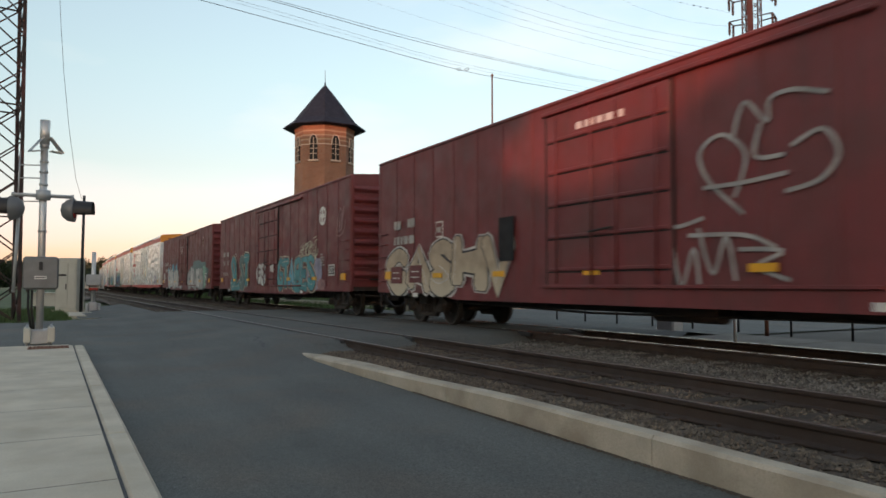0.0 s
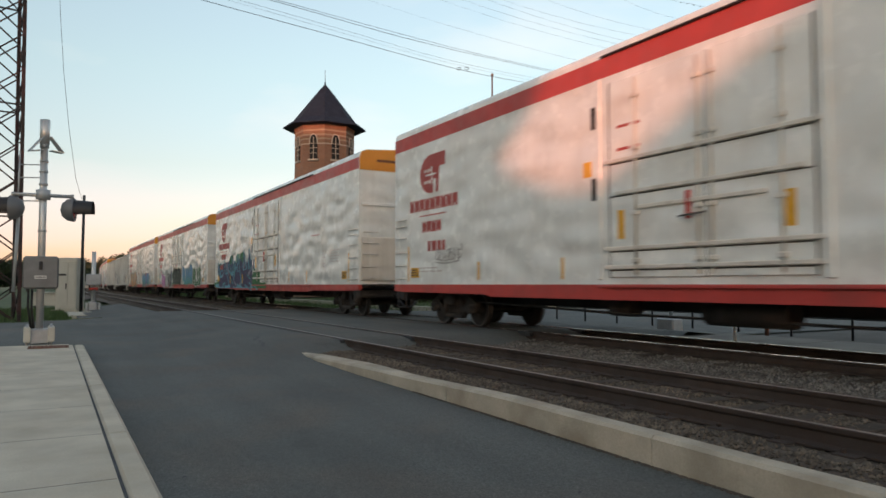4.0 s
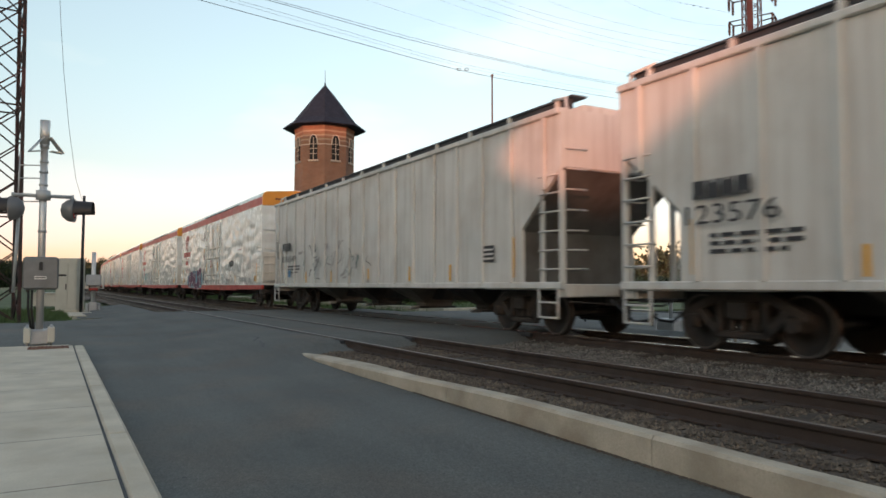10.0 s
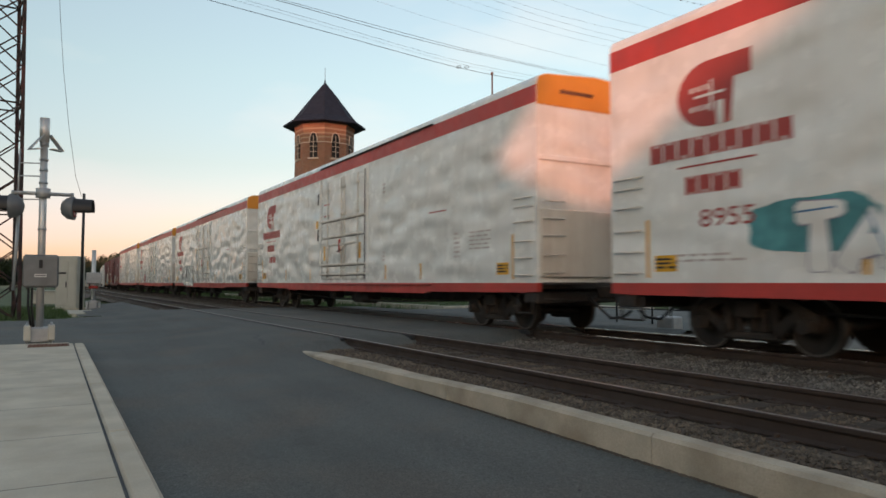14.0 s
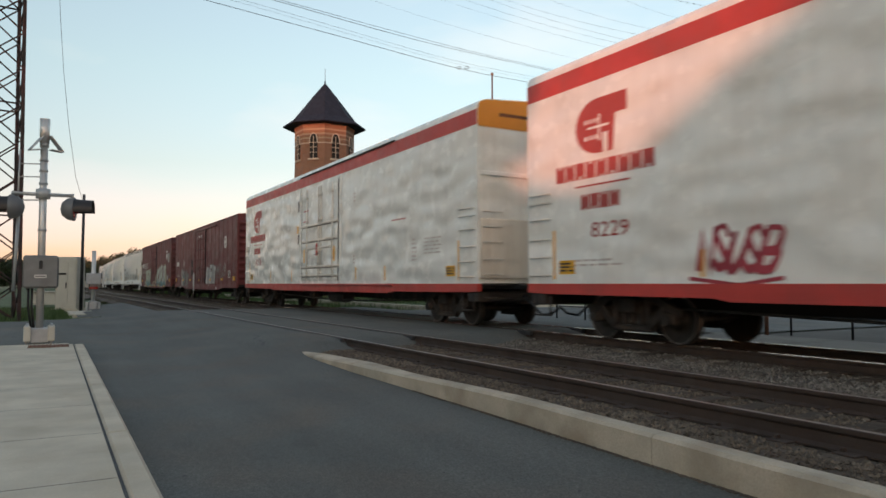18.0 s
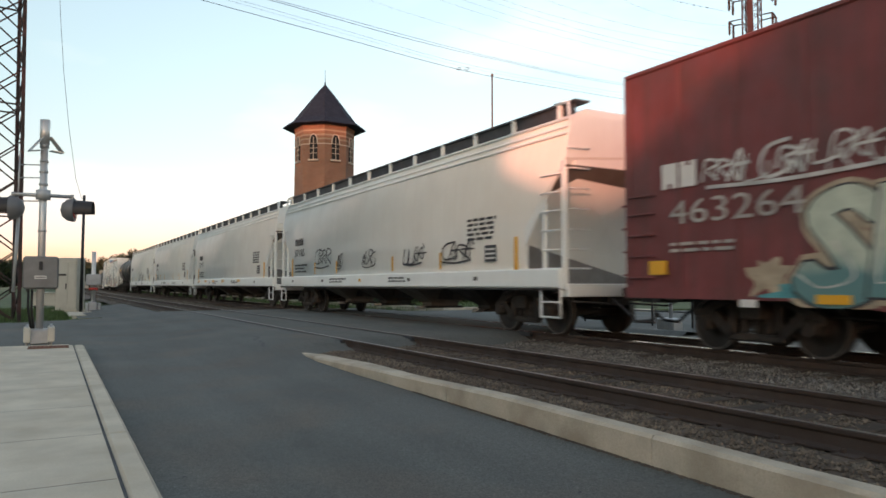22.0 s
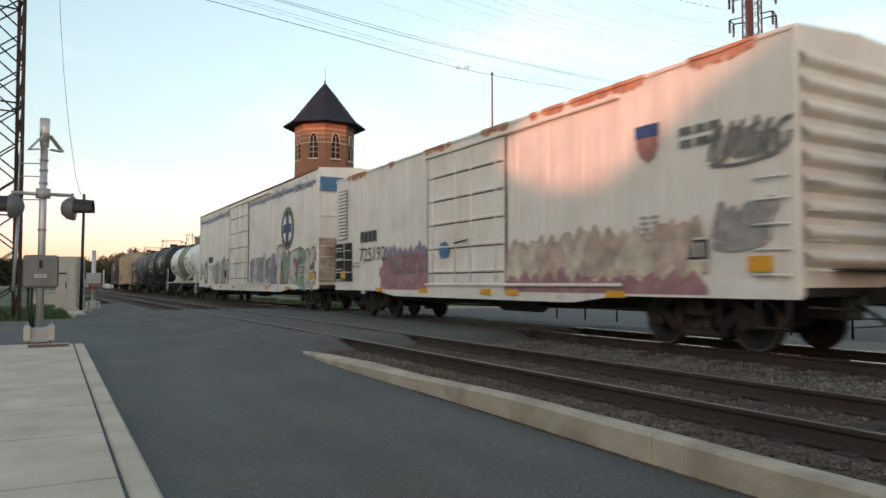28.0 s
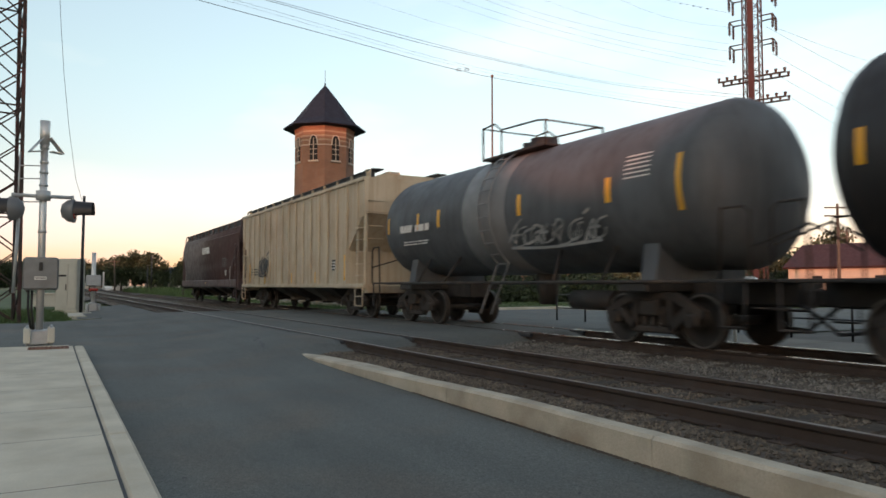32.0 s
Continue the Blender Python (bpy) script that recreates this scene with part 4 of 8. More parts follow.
def brick_ring(r0, z0, r1, z1):
    g = Geo()
    a, b = octagon(r0, z0, 0), octagon(r1, z1, 0)
    for i in range(8):
        j = (i + 1) % 8
        u0, u1 = i * side, (i + 1) * side
        g.face([a[i], a[j], b[j], b[i]], uv=[(u0, z0), (u1, z0), (u1, z1), (u0, z1)])
    return g


part("shaft", brick_ring(R * 1.04, 0, R, 13.2), "brick", tower)
part("belfry", brick_ring(R, 13.2, R, 16.6), "brick", tower)
part("cornice", brick_ring(R * 1.0, 16.6, R * 1.05, 17.1), "brick", tower)
part("string_course", Geo().loft([octagon(R + 0.05, 15.0, 0), octagon(R + 0.05, 15.1, 0)], smooth=False, caps=False), "trim", tower)
for z, h in ((15.45, 0.16), (15.85, 0.16), (16.3, 0.16)):
    part("stone_band", Geo().loft([octagon(R + 0.04, z, 0), octagon(R + 0.04, z + h, 0)], smooth=False, caps=False), "bandstone", tower)
for i in range(8):
    a = radians(facing + 22.5 + 45 * i)
    m = Matrix.Rotation(a, 4, "Z")
    for zc, hh, wide in ((14.45, 1.6, 0.38),):
        g = Geo()
        arch = [(-wide, 13.55), (wide, 13.55), (wide, 15.0)] + [(wide * math.cos(t), 15.0 + 1.05 * math.sin(t)) for t in (0.5, 1.0)] + [(0, 15.95)] + [(-wide * math.cos(t), 15.0 + 1.05 * math.sin(t)) for t in (1.0, 0.5)] + [(-wide, 15.0)]
        pane = part("window", Geo().prism([(p[0], p[1]) for p in arch], "x", R - 0.1, R + 0.075), "gap", tower, "dark arched window", m=m)
        fr = Geo()
        for q, r_ in zip(arch[2:], arch[3:]):
            fr.tube((R + 0.08, q[0] * 1.1, q[1] + 0.04), (R + 0.08, r_[0] * 1.1, r_[1] + 0.04), 0.065, n=4, smooth=False)
        part("arch_trim", fr, "trim", pane)
        part("sill", Geo().box(R, R + 0.22, -wide - 0.15, wide + 0.15, 13.38, 13.55, 0.02), "trim", pane)
        part("mullion", Geo().box(R + 0.05, R + 0.12, -0.03, 0.03, 13.55, 15.7), "trim", pane)
        for z in (14.1, 14.6, 15.05):
            part("glazing_bar", Geo().box(R + 0.05, R + 0.11, -wide, wide, z, z + 0.05), "trim", pane)
    if i % 2 == 0:
        part("slit_window", Geo().box(R + 0.0, R + 0.1, -0.14, 0.14, 9.0, 10.2), "gap", tower, m=m)
roof = part("roof", Geo().loft([octagon(3.8, 16.95, 0), octagon(3.76, 17.06, 0), octagon(2.85, 17.75, 0), octagon(2.05, 18.85, 0), octagon(1.12, 20.15, 0), octagon(0.1, 21.5, 0)], smooth=False), "slate", tower)
for i in range(8):
    pts = [Vector(octagon(r, z, 0)[i]) for r, z in ((3.77, 17.06), (2.85, 17.76), (2.05, 18.86), (1.12, 20.16), (0.1, 21.51))]
    part("hip", Geo().pipe(pts, 0.022, 5), "slate", roof)
part("finial", Geo().tube((0, 0, 21.35), (0, 0, 21.85), 0.12, 0.06, 8), "slate", roof)
part("rod", Geo().tube((0, 0, 21.8), (0, 0, 23.1), 0.025, n=5), "wire", roof)

# station building roof and chimney behind the train
st = thing("station_building", "brick station building with a dark pitched roof and chimney", "building", m=pose(-60, 30, -0.4, 0, 0, 3))
part("wall", Geo().box(-12, 13, -1, 9, 0, 7.0), "brick_plain", st)
part("roof", Geo().prism([(-2.0, 6.9), (10.0, 6.9), (4.0, 11.3)], "x", -12.6, 13.6), "slate", st)
ch = part("chimney", Geo().box(-11.0, -9.9, 3.4, 4.6, 10.0, 13.7, 0.03), "brick_plain", st)
part("cap", Geo().box(-11.1, -9.8, 3.3, 4.7, 13.7, 13.95, 0.03), "trim", ch)

# slender pole with a ball top
lp = thing("light_pole", "slender brown pole with a ball finial", "pole", m=pose(-50.5, 33.5, -0.4))
part("pole", Geo().tube((0, 0, 0), (0, 0, 19.5), 0.12, 0.07, 10), "polemetal", lp)
part("ball", Geo().loft([[(0.14 * math.sin(t) * math.cos(a), 0.14 * math.sin(t) * math.sin(a), 19.6 - 0.14 * math.cos(t)) for a in [k * 0.785 for k in range(8)]] for t in (0.05, 0.8, 1.57, 2.3, 3.1)]), "polemetal", lp)

# ---- transmission pylon ----
PYX, PYY = -45.65, 61.75
py = lattice("pylon", "red-brown lattice transmission pylon with insulator strings", PYX, PYY, -0.5, 48, 1.6, 1.4, 44, "brownsteel", 23)
part("riser", Geo().box(-0.2, 0.35, -1.1, -0.9, 0, 48), "redsteel", py, "red-painted riser duct")
ins = Geo()
for k in range(8):
    ins.tube((0, 0, -0.12 - k * 0.16), (0, 0, -0.2 - k * 0.16), 0.16, 0.1, 8)
ins.tube((0, 0, 0), (0, 0, -1.45), 0.03, n=5)
ins_mesh = ins.mesh("insulator", M["insul"])
for z in (25.9, 28.4, 30.9, 33.4):
    for s in (-1, 1):
        a = part("crossarm", Geo().pipe([(s * 0.8, -0.8, z - 0.1), (s * 2.05, -0.5, z), (s * 2.05, 0.9, z), (s * 0.8, 0.8, z - 0.1)], 0.06, 5), "steel_dark", py)
        for e in (-0.5, 0.9):
            part("insulator", ins_mesh, None, a, m=pose(s * 2.05, e, z))
for z in (22.2, 19.8):
    for e in (-0.8, 0.8):
        a = part("crossarm", Geo().box(-3.2, 3.2, e - 0.07, e + 0.07, z, z + 0.16), "steel_dark", py)
        for xx in (-3.1, -2.3, -1.5, 1.5, 2.3, 3.1):
            part("pin_insulator", Geo().tube((0, 0, 0.14), (0, 0, 0.5), 0.09, 0.17, 7).mesh("pin", M["insul"]), None, a, m=pose(xx, e, z))

# ---- overhead wires ----


def wire(a, b, sag, r, label="dark overhead line sagging between pylons"):
    pts = []
    for i in range(25):
        k = i / 24
        p = a.lerp(b, k)
        pts.append(p - Vector((0, 0, sag * 4 * k * (1 - k))))
    solo("overhead_wire", Geo().pipe(pts, r, 4), "wire", label, "wire", group="overhead wires")


def line(pts, d0, d1, r, label="dark overhead line sagging across the sky"):
    """A hanging line through picture places, from depth d0 to d1."""
    n = len(pts)
    world_pts = []
    for i in range(n - 1):
        for k in range(6):
            q = k / 6
            p0, p1, p2, p3 = (pts[max(0, min(n - 1, i + o))] for o in (-1, 0, 1, 2))
            x, y = (0.5 * (2 * b + (c - a) * q + (2 * a - 5 * b + 4 * c - d) * q * q + (3 * b - a - 3 * c + d) * q ** 3) for a, b, c, d in zip(p0, p1, p2, p3))
            world_pts.append(px(x, y, d0 + (d1 - d0) * (i + q) / (n - 1)))
    world_pts.append(px(*pts[-1], d1))
    solo("overhead_wire", Geo().pipe(world_pts, r, 4), "wire", label, "wire", group="overhead wires")


line([(250, -60), (480, 0), (700, 62), (870, 103), (1090, 148), (1320, 172)], 30, 71, 0.019)
line([(262, -60), (492, 0), (704, 58), (874, 101), (1092, 145), (1335, 167)], 30.2, 72, 0.015)
line([(180, -50), (360, 0), (600, 65), (820, 124), (1010, 159), (1200, 189), (1330, 204)], 30, 72, 0.02)
line([(230, -50), (425, 0), (600, 50), (800, 107), (1000, 147), (1200, 178), (1340, 190)], 30, 73, 0.009)
line([(210, -50), (405, 0), (600, 56), (800, 112), (1000, 152), (1200, 183), (1345, 196)], 30, 73, 0.007)
for x0, y0, x1, y1, r in ((640, -5, 1290, 165, 0.011), (800, -8, 1285, 115, 0.014), (845, -8, 1288, 108, 0.014), (870, -8, 1288, 88, 0.014), (950, -8, 1290, 75, 0.012), (760, -8, 1283, 128, 0.011), (1090, -8, 1290, 45, 0.01)):
    wire(px(x0, y0, 95), px(x1, y1, 71), 0.8, r, "thin high-voltage line to the pylon")
wire(Vector((PYX, PYY, -0.5)) + Matrix.Rotation(radians(23), 3, "Z") @ Vector((3.1, 0.8, 20.2)), px(1700, 330, 85), 0.5, 0.012, "thin line leaving the pylon")
for x0, y0, x1, y1 in ((1357, 45, 1700, 210), (1366, 92, 1700, 260), (1370, 45, 1700, 150), (1375, 130, 1700, 290)):
    wire(px(x0, y0, 71), px(x1, y1, 85), 0.5, 0.012, "thin line leaving the pylon")
cl = thing("line_clamp", "small loop clamps on the overhead line", "clamp")
for k in (812, 826):
    c = px(k, 121, 47)
    part("loop", Geo().pipe([c + Vector((0.12 * math.cos(a), 0.1 * math.cos(a), 0.09 * math.sin(a))) for a in [i * 0.785 for i in range(9)]], 0.02, 4), "wire", cl)

# ---- trees, houses and poles far off ----


def tree(x, y, h, w, seed, z=-0.5, leaves=2600, label="broad dark green tree in full leaf"):
    r = random.Random(seed)
    t = thing("tree", label, "tree", "trees far off", m=pose(x, y, z))
    g = Geo().tube((0, 0, 0), (0, 0, h * 0.4), h * 0.03, h * 0.02, 8)
    hubs = []
    for i in range(9):
        a, up = i * 0.7 + r.uniform(-0.3, 0.3), r.uniform(0.25, 0.85)
        q = (w * 0.38 * math.cos(a) * r.uniform(0.5, 1), w * 0.38 * math.sin(a) * r.uniform(0.5, 1), h * (0.3 + 0.55 * up))
        g.tube((0, 0, h * r.uniform(0.22, 0.4)), q, h * 0.012, h * 0.004, 6)
        hubs.append((q, w * r.uniform(0.16, 0.3)))
    hubs += [((r.uniform(-0.2, 0.2) * w, r.uniform(-0.2, 0.2) * w, h * r.uniform(0.6, 0.9)), w * r.uniform(0.14, 0.26)) for _ in range(7)]
    hubs += [((r.uniform(-0.42, 0.42) * w, r.uniform(-0.42, 0.42) * w, h * r.uniform(0.25, 0.6)), w * r.uniform(0.1, 0.2)) for _ in range(9)]
    part("trunk", g, "bark", t)
    vs, fs = [], []
    for _ in range(leaves):
        c, rad = r.choice(hubs)
        d = Vector((r.gauss(0, 1), r.gauss(0, 1), r.gauss(0, 1))).normalized() * rad * r.uniform(0.45, 1.08)
        p = Vector(c) + d
        if p.z < h * 0.14:
            continue
        s = w * r.uniform(0.018, 0.04)
        u = Vector((r.uniform(-1, 1), r.uniform(-1, 1), r.uniform(-1, 1))).normalized()
        n = u.orthogonal().normalized()
        k = len(vs)
        vs += [tuple(p - u * s), tuple(p + n * s * 0.6), tuple(p + u * s), tuple(p - n * s * 0.6)]
        fs.append((k, k + 1, k + 2, k + 3))
    crown = Geo()
    crown.add(vs, fs)
    part("crown", crown.mesh("crown", M["leaf"], fix=False), None, t)
    return t


for k, (xp, dp, h, w) in enumerate(((216, 150, 8.4, 6.5), (240, 152, 8.7, 7), (266, 150, 8.2, 7), (284, 150, 6.8, 4.5), (182, 190, 8.4, 8), (160, 200, 8.2, 8), (20, 150, 6.5, 8), (50, 160, 7.0, 7),
                                    (322, 120, 5.8, 3.2), (338, 135, 7.0, 7), (372, 130, 7.5, 9), (1472, 95, 9.0, 7), (1400, 110, 7, 8), (1440, 120, 6, 8), (1330, 120, 6, 9), (-20, 140, 7.5, 9), (100, 190, 5.6, 8),
                                    (420, 150, 6, 9), (1250, 140, 6, 9), (900, 100, 6, 9), (990, 104, 6.4, 9), (1080, 100, 6.2, 9), (1165, 104, 6.6, 9))):
    tree(*far(xp, dp), h, w, 40 + k, leaves=6500 if xp < 340 else 3500)


def shrub(x, y, h, w, seed):
    r = random.Random(seed)
    t = thing("shrub", "dense green shrub along the edge of the lawn", "shrub", "shrubs beyond the lot", m=pose(x, y, -0.5))
    stem = Geo()
    for i in range(5):
        a = i * 1.26 + r.uniform(-0.3, 0.3)
        stem.tube((0, 0, 0), (w * 0.3 * math.cos(a), w * 0.3 * math.sin(a), h * 0.6), 0.05, 0.02, 5)
    part("stems", stem, "bark", t)
    hubs = [(r.uniform(-0.4, 0.4) * w, r.uniform(-0.4, 0.4) * w, h * r.uniform(0.2, 0.75), w * r.uniform(0.15, 0.3)) for _ in range(14)]
    vs, fs = [], []
    for _ in range(1500):
        cx, cy, cz, rad = r.choice(hubs)
        q = Vector((cx, cy, cz)) + Vector((r.gauss(0, 1), r.gauss(0, 1), r.gauss(0, 1))).normalized() * rad * r.uniform(0.5, 1.05)
        if q.z < 0.1 or q.z > h:
            continue
        s = r.uniform(0.08, 0.18)
        u = Vector((r.uniform(-1, 1), r.uniform(-1, 1), r.uniform(-1, 1))).normalized()
        n = u.orthogonal().normalized()
        k = len(vs)
        vs += [tuple(q - u * s), tuple(q + n * s * 0.6), tuple(q + u * s), tuple(q - n * s * 0.6)]
        fs.append((k, k + 1, k + 2, k + 3))
    part("foliage", Geo().add(vs, fs).mesh("foliage", M["leaf"], fix=False), None, t)


for k in range(22):
    shrub(*far(700 + k * 27 + (k * 17) % 13, 47 + (k * 7) % 3 + 0.4 * k), 2.4 + 0.25 * ((k * 5) % 4), 3.4, 300 + k)


def house(xp, dp, w, d, h, rise, rz, wall, label, roofm="slate"):
    x, y = far(xp, dp)
    t = thing("house", label, "house", "houses far off", m=pose(x, y, -0.5, 0, 0, rz))
    part("wall", Geo().prism([(-d / 2, 0), (d / 2, 0), (d / 2, h), (0, h + rise), (-d / 2, h)], "x", -w / 2, w / 2), wall, t)
    g = Geo()
    for s in (-1, 1):
        g.prism([(s * (d / 2 + 0.35), h - 0.3), (0, h + rise + 0.12), (0, h + rise + 0.3), (s * (d / 2 + 0.45), h - 0.1)], "x", -w / 2 - 0.4, w / 2 + 0.4)
    part("roof", g, roofm, t)
    for s in (-1, 1):
        for k in range(2):
            wx = (-0.25 + 0.5 * k) * w
            win = part("window", Geo().box(wx - 0.5, wx + 0.5, s * (d / 2 + 0.03), s * (d / 2 - 0.05), h * 0.35, h * 0.35 + 1.3), "glass", t)
            part("frame", Geo().box(wx - 0.6, wx + 0.6, s * (d / 2 + 0.05), s * (d / 2 + 0.02), h * 0.35 - 0.14, h * 0.35 - 0.02), "trim", win)
            win = part("window", Geo().box(s * (w / 2 + 0.03), s * (w / 2 - 0.05), (-0.25 + 0.5 * k) * d - 0.45, (-0.25 + 0.5 * k) * d + 0.45, h * 0.35, h * 0.35 + 1.3), "glass", t)
            part("frame", Geo().box(s * (w / 2 + 0.05), s * (w / 2 + 0.02), (-0.25 + 0.5 * k) * d - 0.55, (-0.25 + 0.5 * k) * d + 0.55, h * 0.35 - 0.14, h * 0.35 - 0.02), "trim", win)
    return t


house(296, 160, 7, 6, 3.2, 1.8, 50, "trim", "pale house with a pitched roof far along the line")
house(310, 175, 8, 7, 3.6, 2.2, 20, "brick_plain", "brick house with a pitched roof far along the line")
house(1530, 75, 12, 9, 3.6, 2.2, 10, "trim", "low pale house with a brown roof", "redsteel")
house(190, 210, 10, 8, 4, 2, 30, "trim", "pale house behind trees")


def utility_pole(xp, dp, h, lean=0.0, label="wooden utility pole with crossarms"):
    x, y = far(xp, dp)
    t = thing("utility_pole", label, "utility pole", "utility poles", m=pose(x, y, -0.5, lean, 0, 60))
    part("pole", Geo().tube((0, 0, 0), (0, 0, h), 0.16, 0.11, 8), "pole", t)
    for z in (h - 0.4, h - 1.1):
        part("crossarm", Geo().box(-1.1, 1.1, -0.06, 0.06, z, z + 0.12), "pole", t)
    return t


utility_pole(205, 140, 6.6, 4)
utility_pole(1484, 60, 8.5)
utility_pole(1500, 80, 8.0)
for xp, dp, h in ((269, 120, 6.4), (262, 124, 4.8)):
    x, y = far(xp, dp)
    t = thing("street_lamp", "thin dark street lamp far along the line", "street lamp", m=pose(x, y, -0.5))
    part("pole", Geo().tube((0, 0, 0), (0, 0, h), 0.13, 0.1, 6), "black", t)
    part("head", Geo().box(-0.25, 0.25, -0.12, 0.12, h, h + 0.25, 0.05), "black", t)


line([(1180, -2), (1210, 4), (1250, 12), (1290, 21)], 92, 71, 0.012)
# small birds sitting on a line
for k in range(7):
    c = px(1205 + k * 8 + (k % 3) * 3, 3.6 + (k * 8 + (k % 3) * 3) * 0.2, 88.4 - k * 1.05)
    g = Geo()
    g.loft([[(x * 0.13, r * 0.65 * math.cos(a), r * 0.65 * math.sin(a)) for a in [j * 1.05 for j in range(6)]] for x, r in ((-1, 0.01), (-0.3, 0.07), (0.4, 0.06), (0.9, 0.01))])
    b = thing("bird", "small dark bird perched on the high line", "bird", "birds on the line", m=Matrix.Translation(c))
    part("body", g, "black", b)
    part("wing", Geo().prism([(-0.08, -0.02), (0.06, 0.0), (0.0, 0.03)], "y", 0.02, 0.06), "black", b)
    part("wing", Geo().prism([(-0.08, -0.02), (0.06, 0.0), (0.0, 0.03)], "y", -0.06, -0.02), "black", b)

# ---- unseen walls added behind the camera to shade the place ----
BY = -35.0
g = Geo()
# outlines cut so that the sun reaches the train only as a patch
g.prism([(33.4, -0.5), (33.4, 7.15), (34.4, 7.12), (35.3, 7.52), (36.9, 8.36), (38.3, 9.02), (42.0, 10.9), (60, 10.9), (64, 8.5), (64, -0.5)], "y", BY - 0.5, BY)
solo("gabled_facade", g, "concrete", "plain facade with a sloping gable across the street", "building")
g = Geo()
g.prism([(-260, -0.5), (-260, 10), (32.2, 10), (32.4, 9.3), (31.8, 8.8), (31.3, 8.4), (30.8, 8.15), (31.2, 7.8), (31.9, 7.5), (31.9, -0.5)], "y", BY - 0.5, BY)
solo("long_facade", g, "concrete", "plain long low facade behind the street", "building")
solo("low_wall", Geo().prism([(31.9, -0.5), (33.4, -0.5), (33.4, 7.15), (32.7, 7.25), (31.9, 7.5)], "y", BY - 0.5, BY), "concrete", "plain wall between the facades", "wall", "structure")
# added only to keep the sun off the brick tower below its eaves
solo("tall_facade", Geo().box(-4, 26, -51.5, -51, -0.5, 22.9), "concrete", "plain taller building behind the street", "building")

# ---- rolling stock: shared pieces ----
WHEEL = {}


def lathe_y(profile, n=28):
    g = Geo()
    g.loft([[(r * math.cos(a), y, r * math.sin(a)) for a in [2 * math.pi * i / n for i in range(n)]] for r, y in profile], smooth=True, caps=True)
    return g


def wheel_mesh(r):
    if r not in WHEEL:
        g = lathe_y([(0.1, -0.09), (0.12, -0.03), (r * 0.55, 0.0), (r - 0.07, -0.02), (r - 0.05, -0.062), (r, -0.064), (r + 0.004, 0.03), (r + 0.026, 0.04), (r + 0.02, 0.07), (r - 0.05, 0.07), (r * 0.5, 0.04), (0.1, 0.06)])
        h = Geo()
        n = 28
        h.loft([[(q * math.cos(a), y, q * math.sin(a)) for a in [2 * math.pi * i / n for i in range(n)]] for q, y in ((r - 0.035, -0.0665), (r - 0.004, -0.0665))], caps=False)
        WHEEL[r] = g.mesh("wheel", M["wheel"]), h.mesh("rim", M["tread"])
    return WHEEL[r]


def side_frame_geo(hw):
    g = Geo()
    y0, y1 = -0.07, 0.07
    g.prism([(-hw - 0.22, 0.5), (-hw + 0.16, 0.66), (-0.42, 0.8), (0.42, 0.8), (hw - 0.16, 0.66), (hw + 0.22, 0.5), (hw + 0.22, 0.62), (hw - 0.1, 0.78), (0.5, 0.92), (-0.5, 0.92), (-hw + 0.1, 0.78), (-hw - 0.22, 0.62)], "y", y0, y1)
    for s in (-1, 1):
        g.prism([(s * (hw - 0.2), 0.66), (s * (hw - 0.04), 0.62), (s * 0.46, 0.26), (s * 0.34, 0.34)], "y", y0, y1)
        g.box(s * 0.34, s * 0.46, y0, y1, 0.28, 0.84, 0.02)
        g.box(s * hw - 0.13, s * hw + 0.13, y0 - 0.03, y1, 0.36, 0.58, 0.03)
        g.tube((s * hw, y0 - 0.09, 0.45), (s * hw, y1, 0.45), 0.1, n=12)
    g.box(-0.5, 0.5, y0, y1, 0.22, 0.34, 0.03)
    return g


FRAME = side_frame_geo(0.89).mesh("side_frame", M["truck"])
sp = Geo()
sp.loft([[(q * math.cos(a), q * math.sin(a), 0.34 + 0.028 * j) for a in [k * 0.6283 for k in range(10)]] for j, q in enumerate((0.06, 0.085, 0.06, 0.085, 0.06, 0.085, 0.06, 0.085, 0.06, 0.085, 0.06, 0.085, 0.06))])
SPRING = sp.mesh("spring", M["truck"])
BOLSTER = Geo().box(-0.2, 0.2, -1.2, 1.2, 0.52, 0.8, 0.03).mesh("bogie", M["truck"])
AXLE = Geo().tube((0, -0.95, 0), (0, 0.95, 0), 0.085, n=10).mesh("axle", M["wheel"])


def bogie(car, x, r=0.44):
    b = part("bogie", BOLSTER, None, car, m=pose(x, 0, 0))
    for s in (-1, 1):
        part("side_frame", FRAME, None, b, m=pose(0, s * 1.02, r - 0.45))
        for k in (-0.2, 0.0, 0.2):
            part("spring", SPRING, None, b, m=pose(k, s * 1.0, r - 0.45))
    w, rim = wheel_mesh(r)
    for sx in (-0.89, 0.89):
        part("axle", AXLE, None, b, m=pose(sx, 0, r))
        for s in (-1, 1):
            part("wheel", w, None, b, m=pose(sx, s * 0.79, r, 0, 0, 0 if s < 0 else 180))
            part("rim", rim, None, b, m=pose(sx, s * 0.79, r, 0, 0, 0 if s < 0 else 180))


cg = Geo().box(0, 0.55, -0.12, 0.12, 0.72, 0.98, 0.03)
cg.prism([(0.55, -0.13), (0.75, -0.2), (0.95, -0.16), (0.98, 0.0), (0.9, 0.05), (0.82, 0.2), (0.6, 0.14)], "z", 0.7, 1.0)
COUPLER = cg.mesh("coupler", M["truck"])
HOSE = Geo().pipe([(0.1, -0.45, 0.75), (0.35, -0.45, 0.6), (0.6, -0.3, 0.33), (0.85, -0.2, 0.36), (0.98, -0.1, 0.5)], 0.028, 7).mesh("air_hose", M["black"])


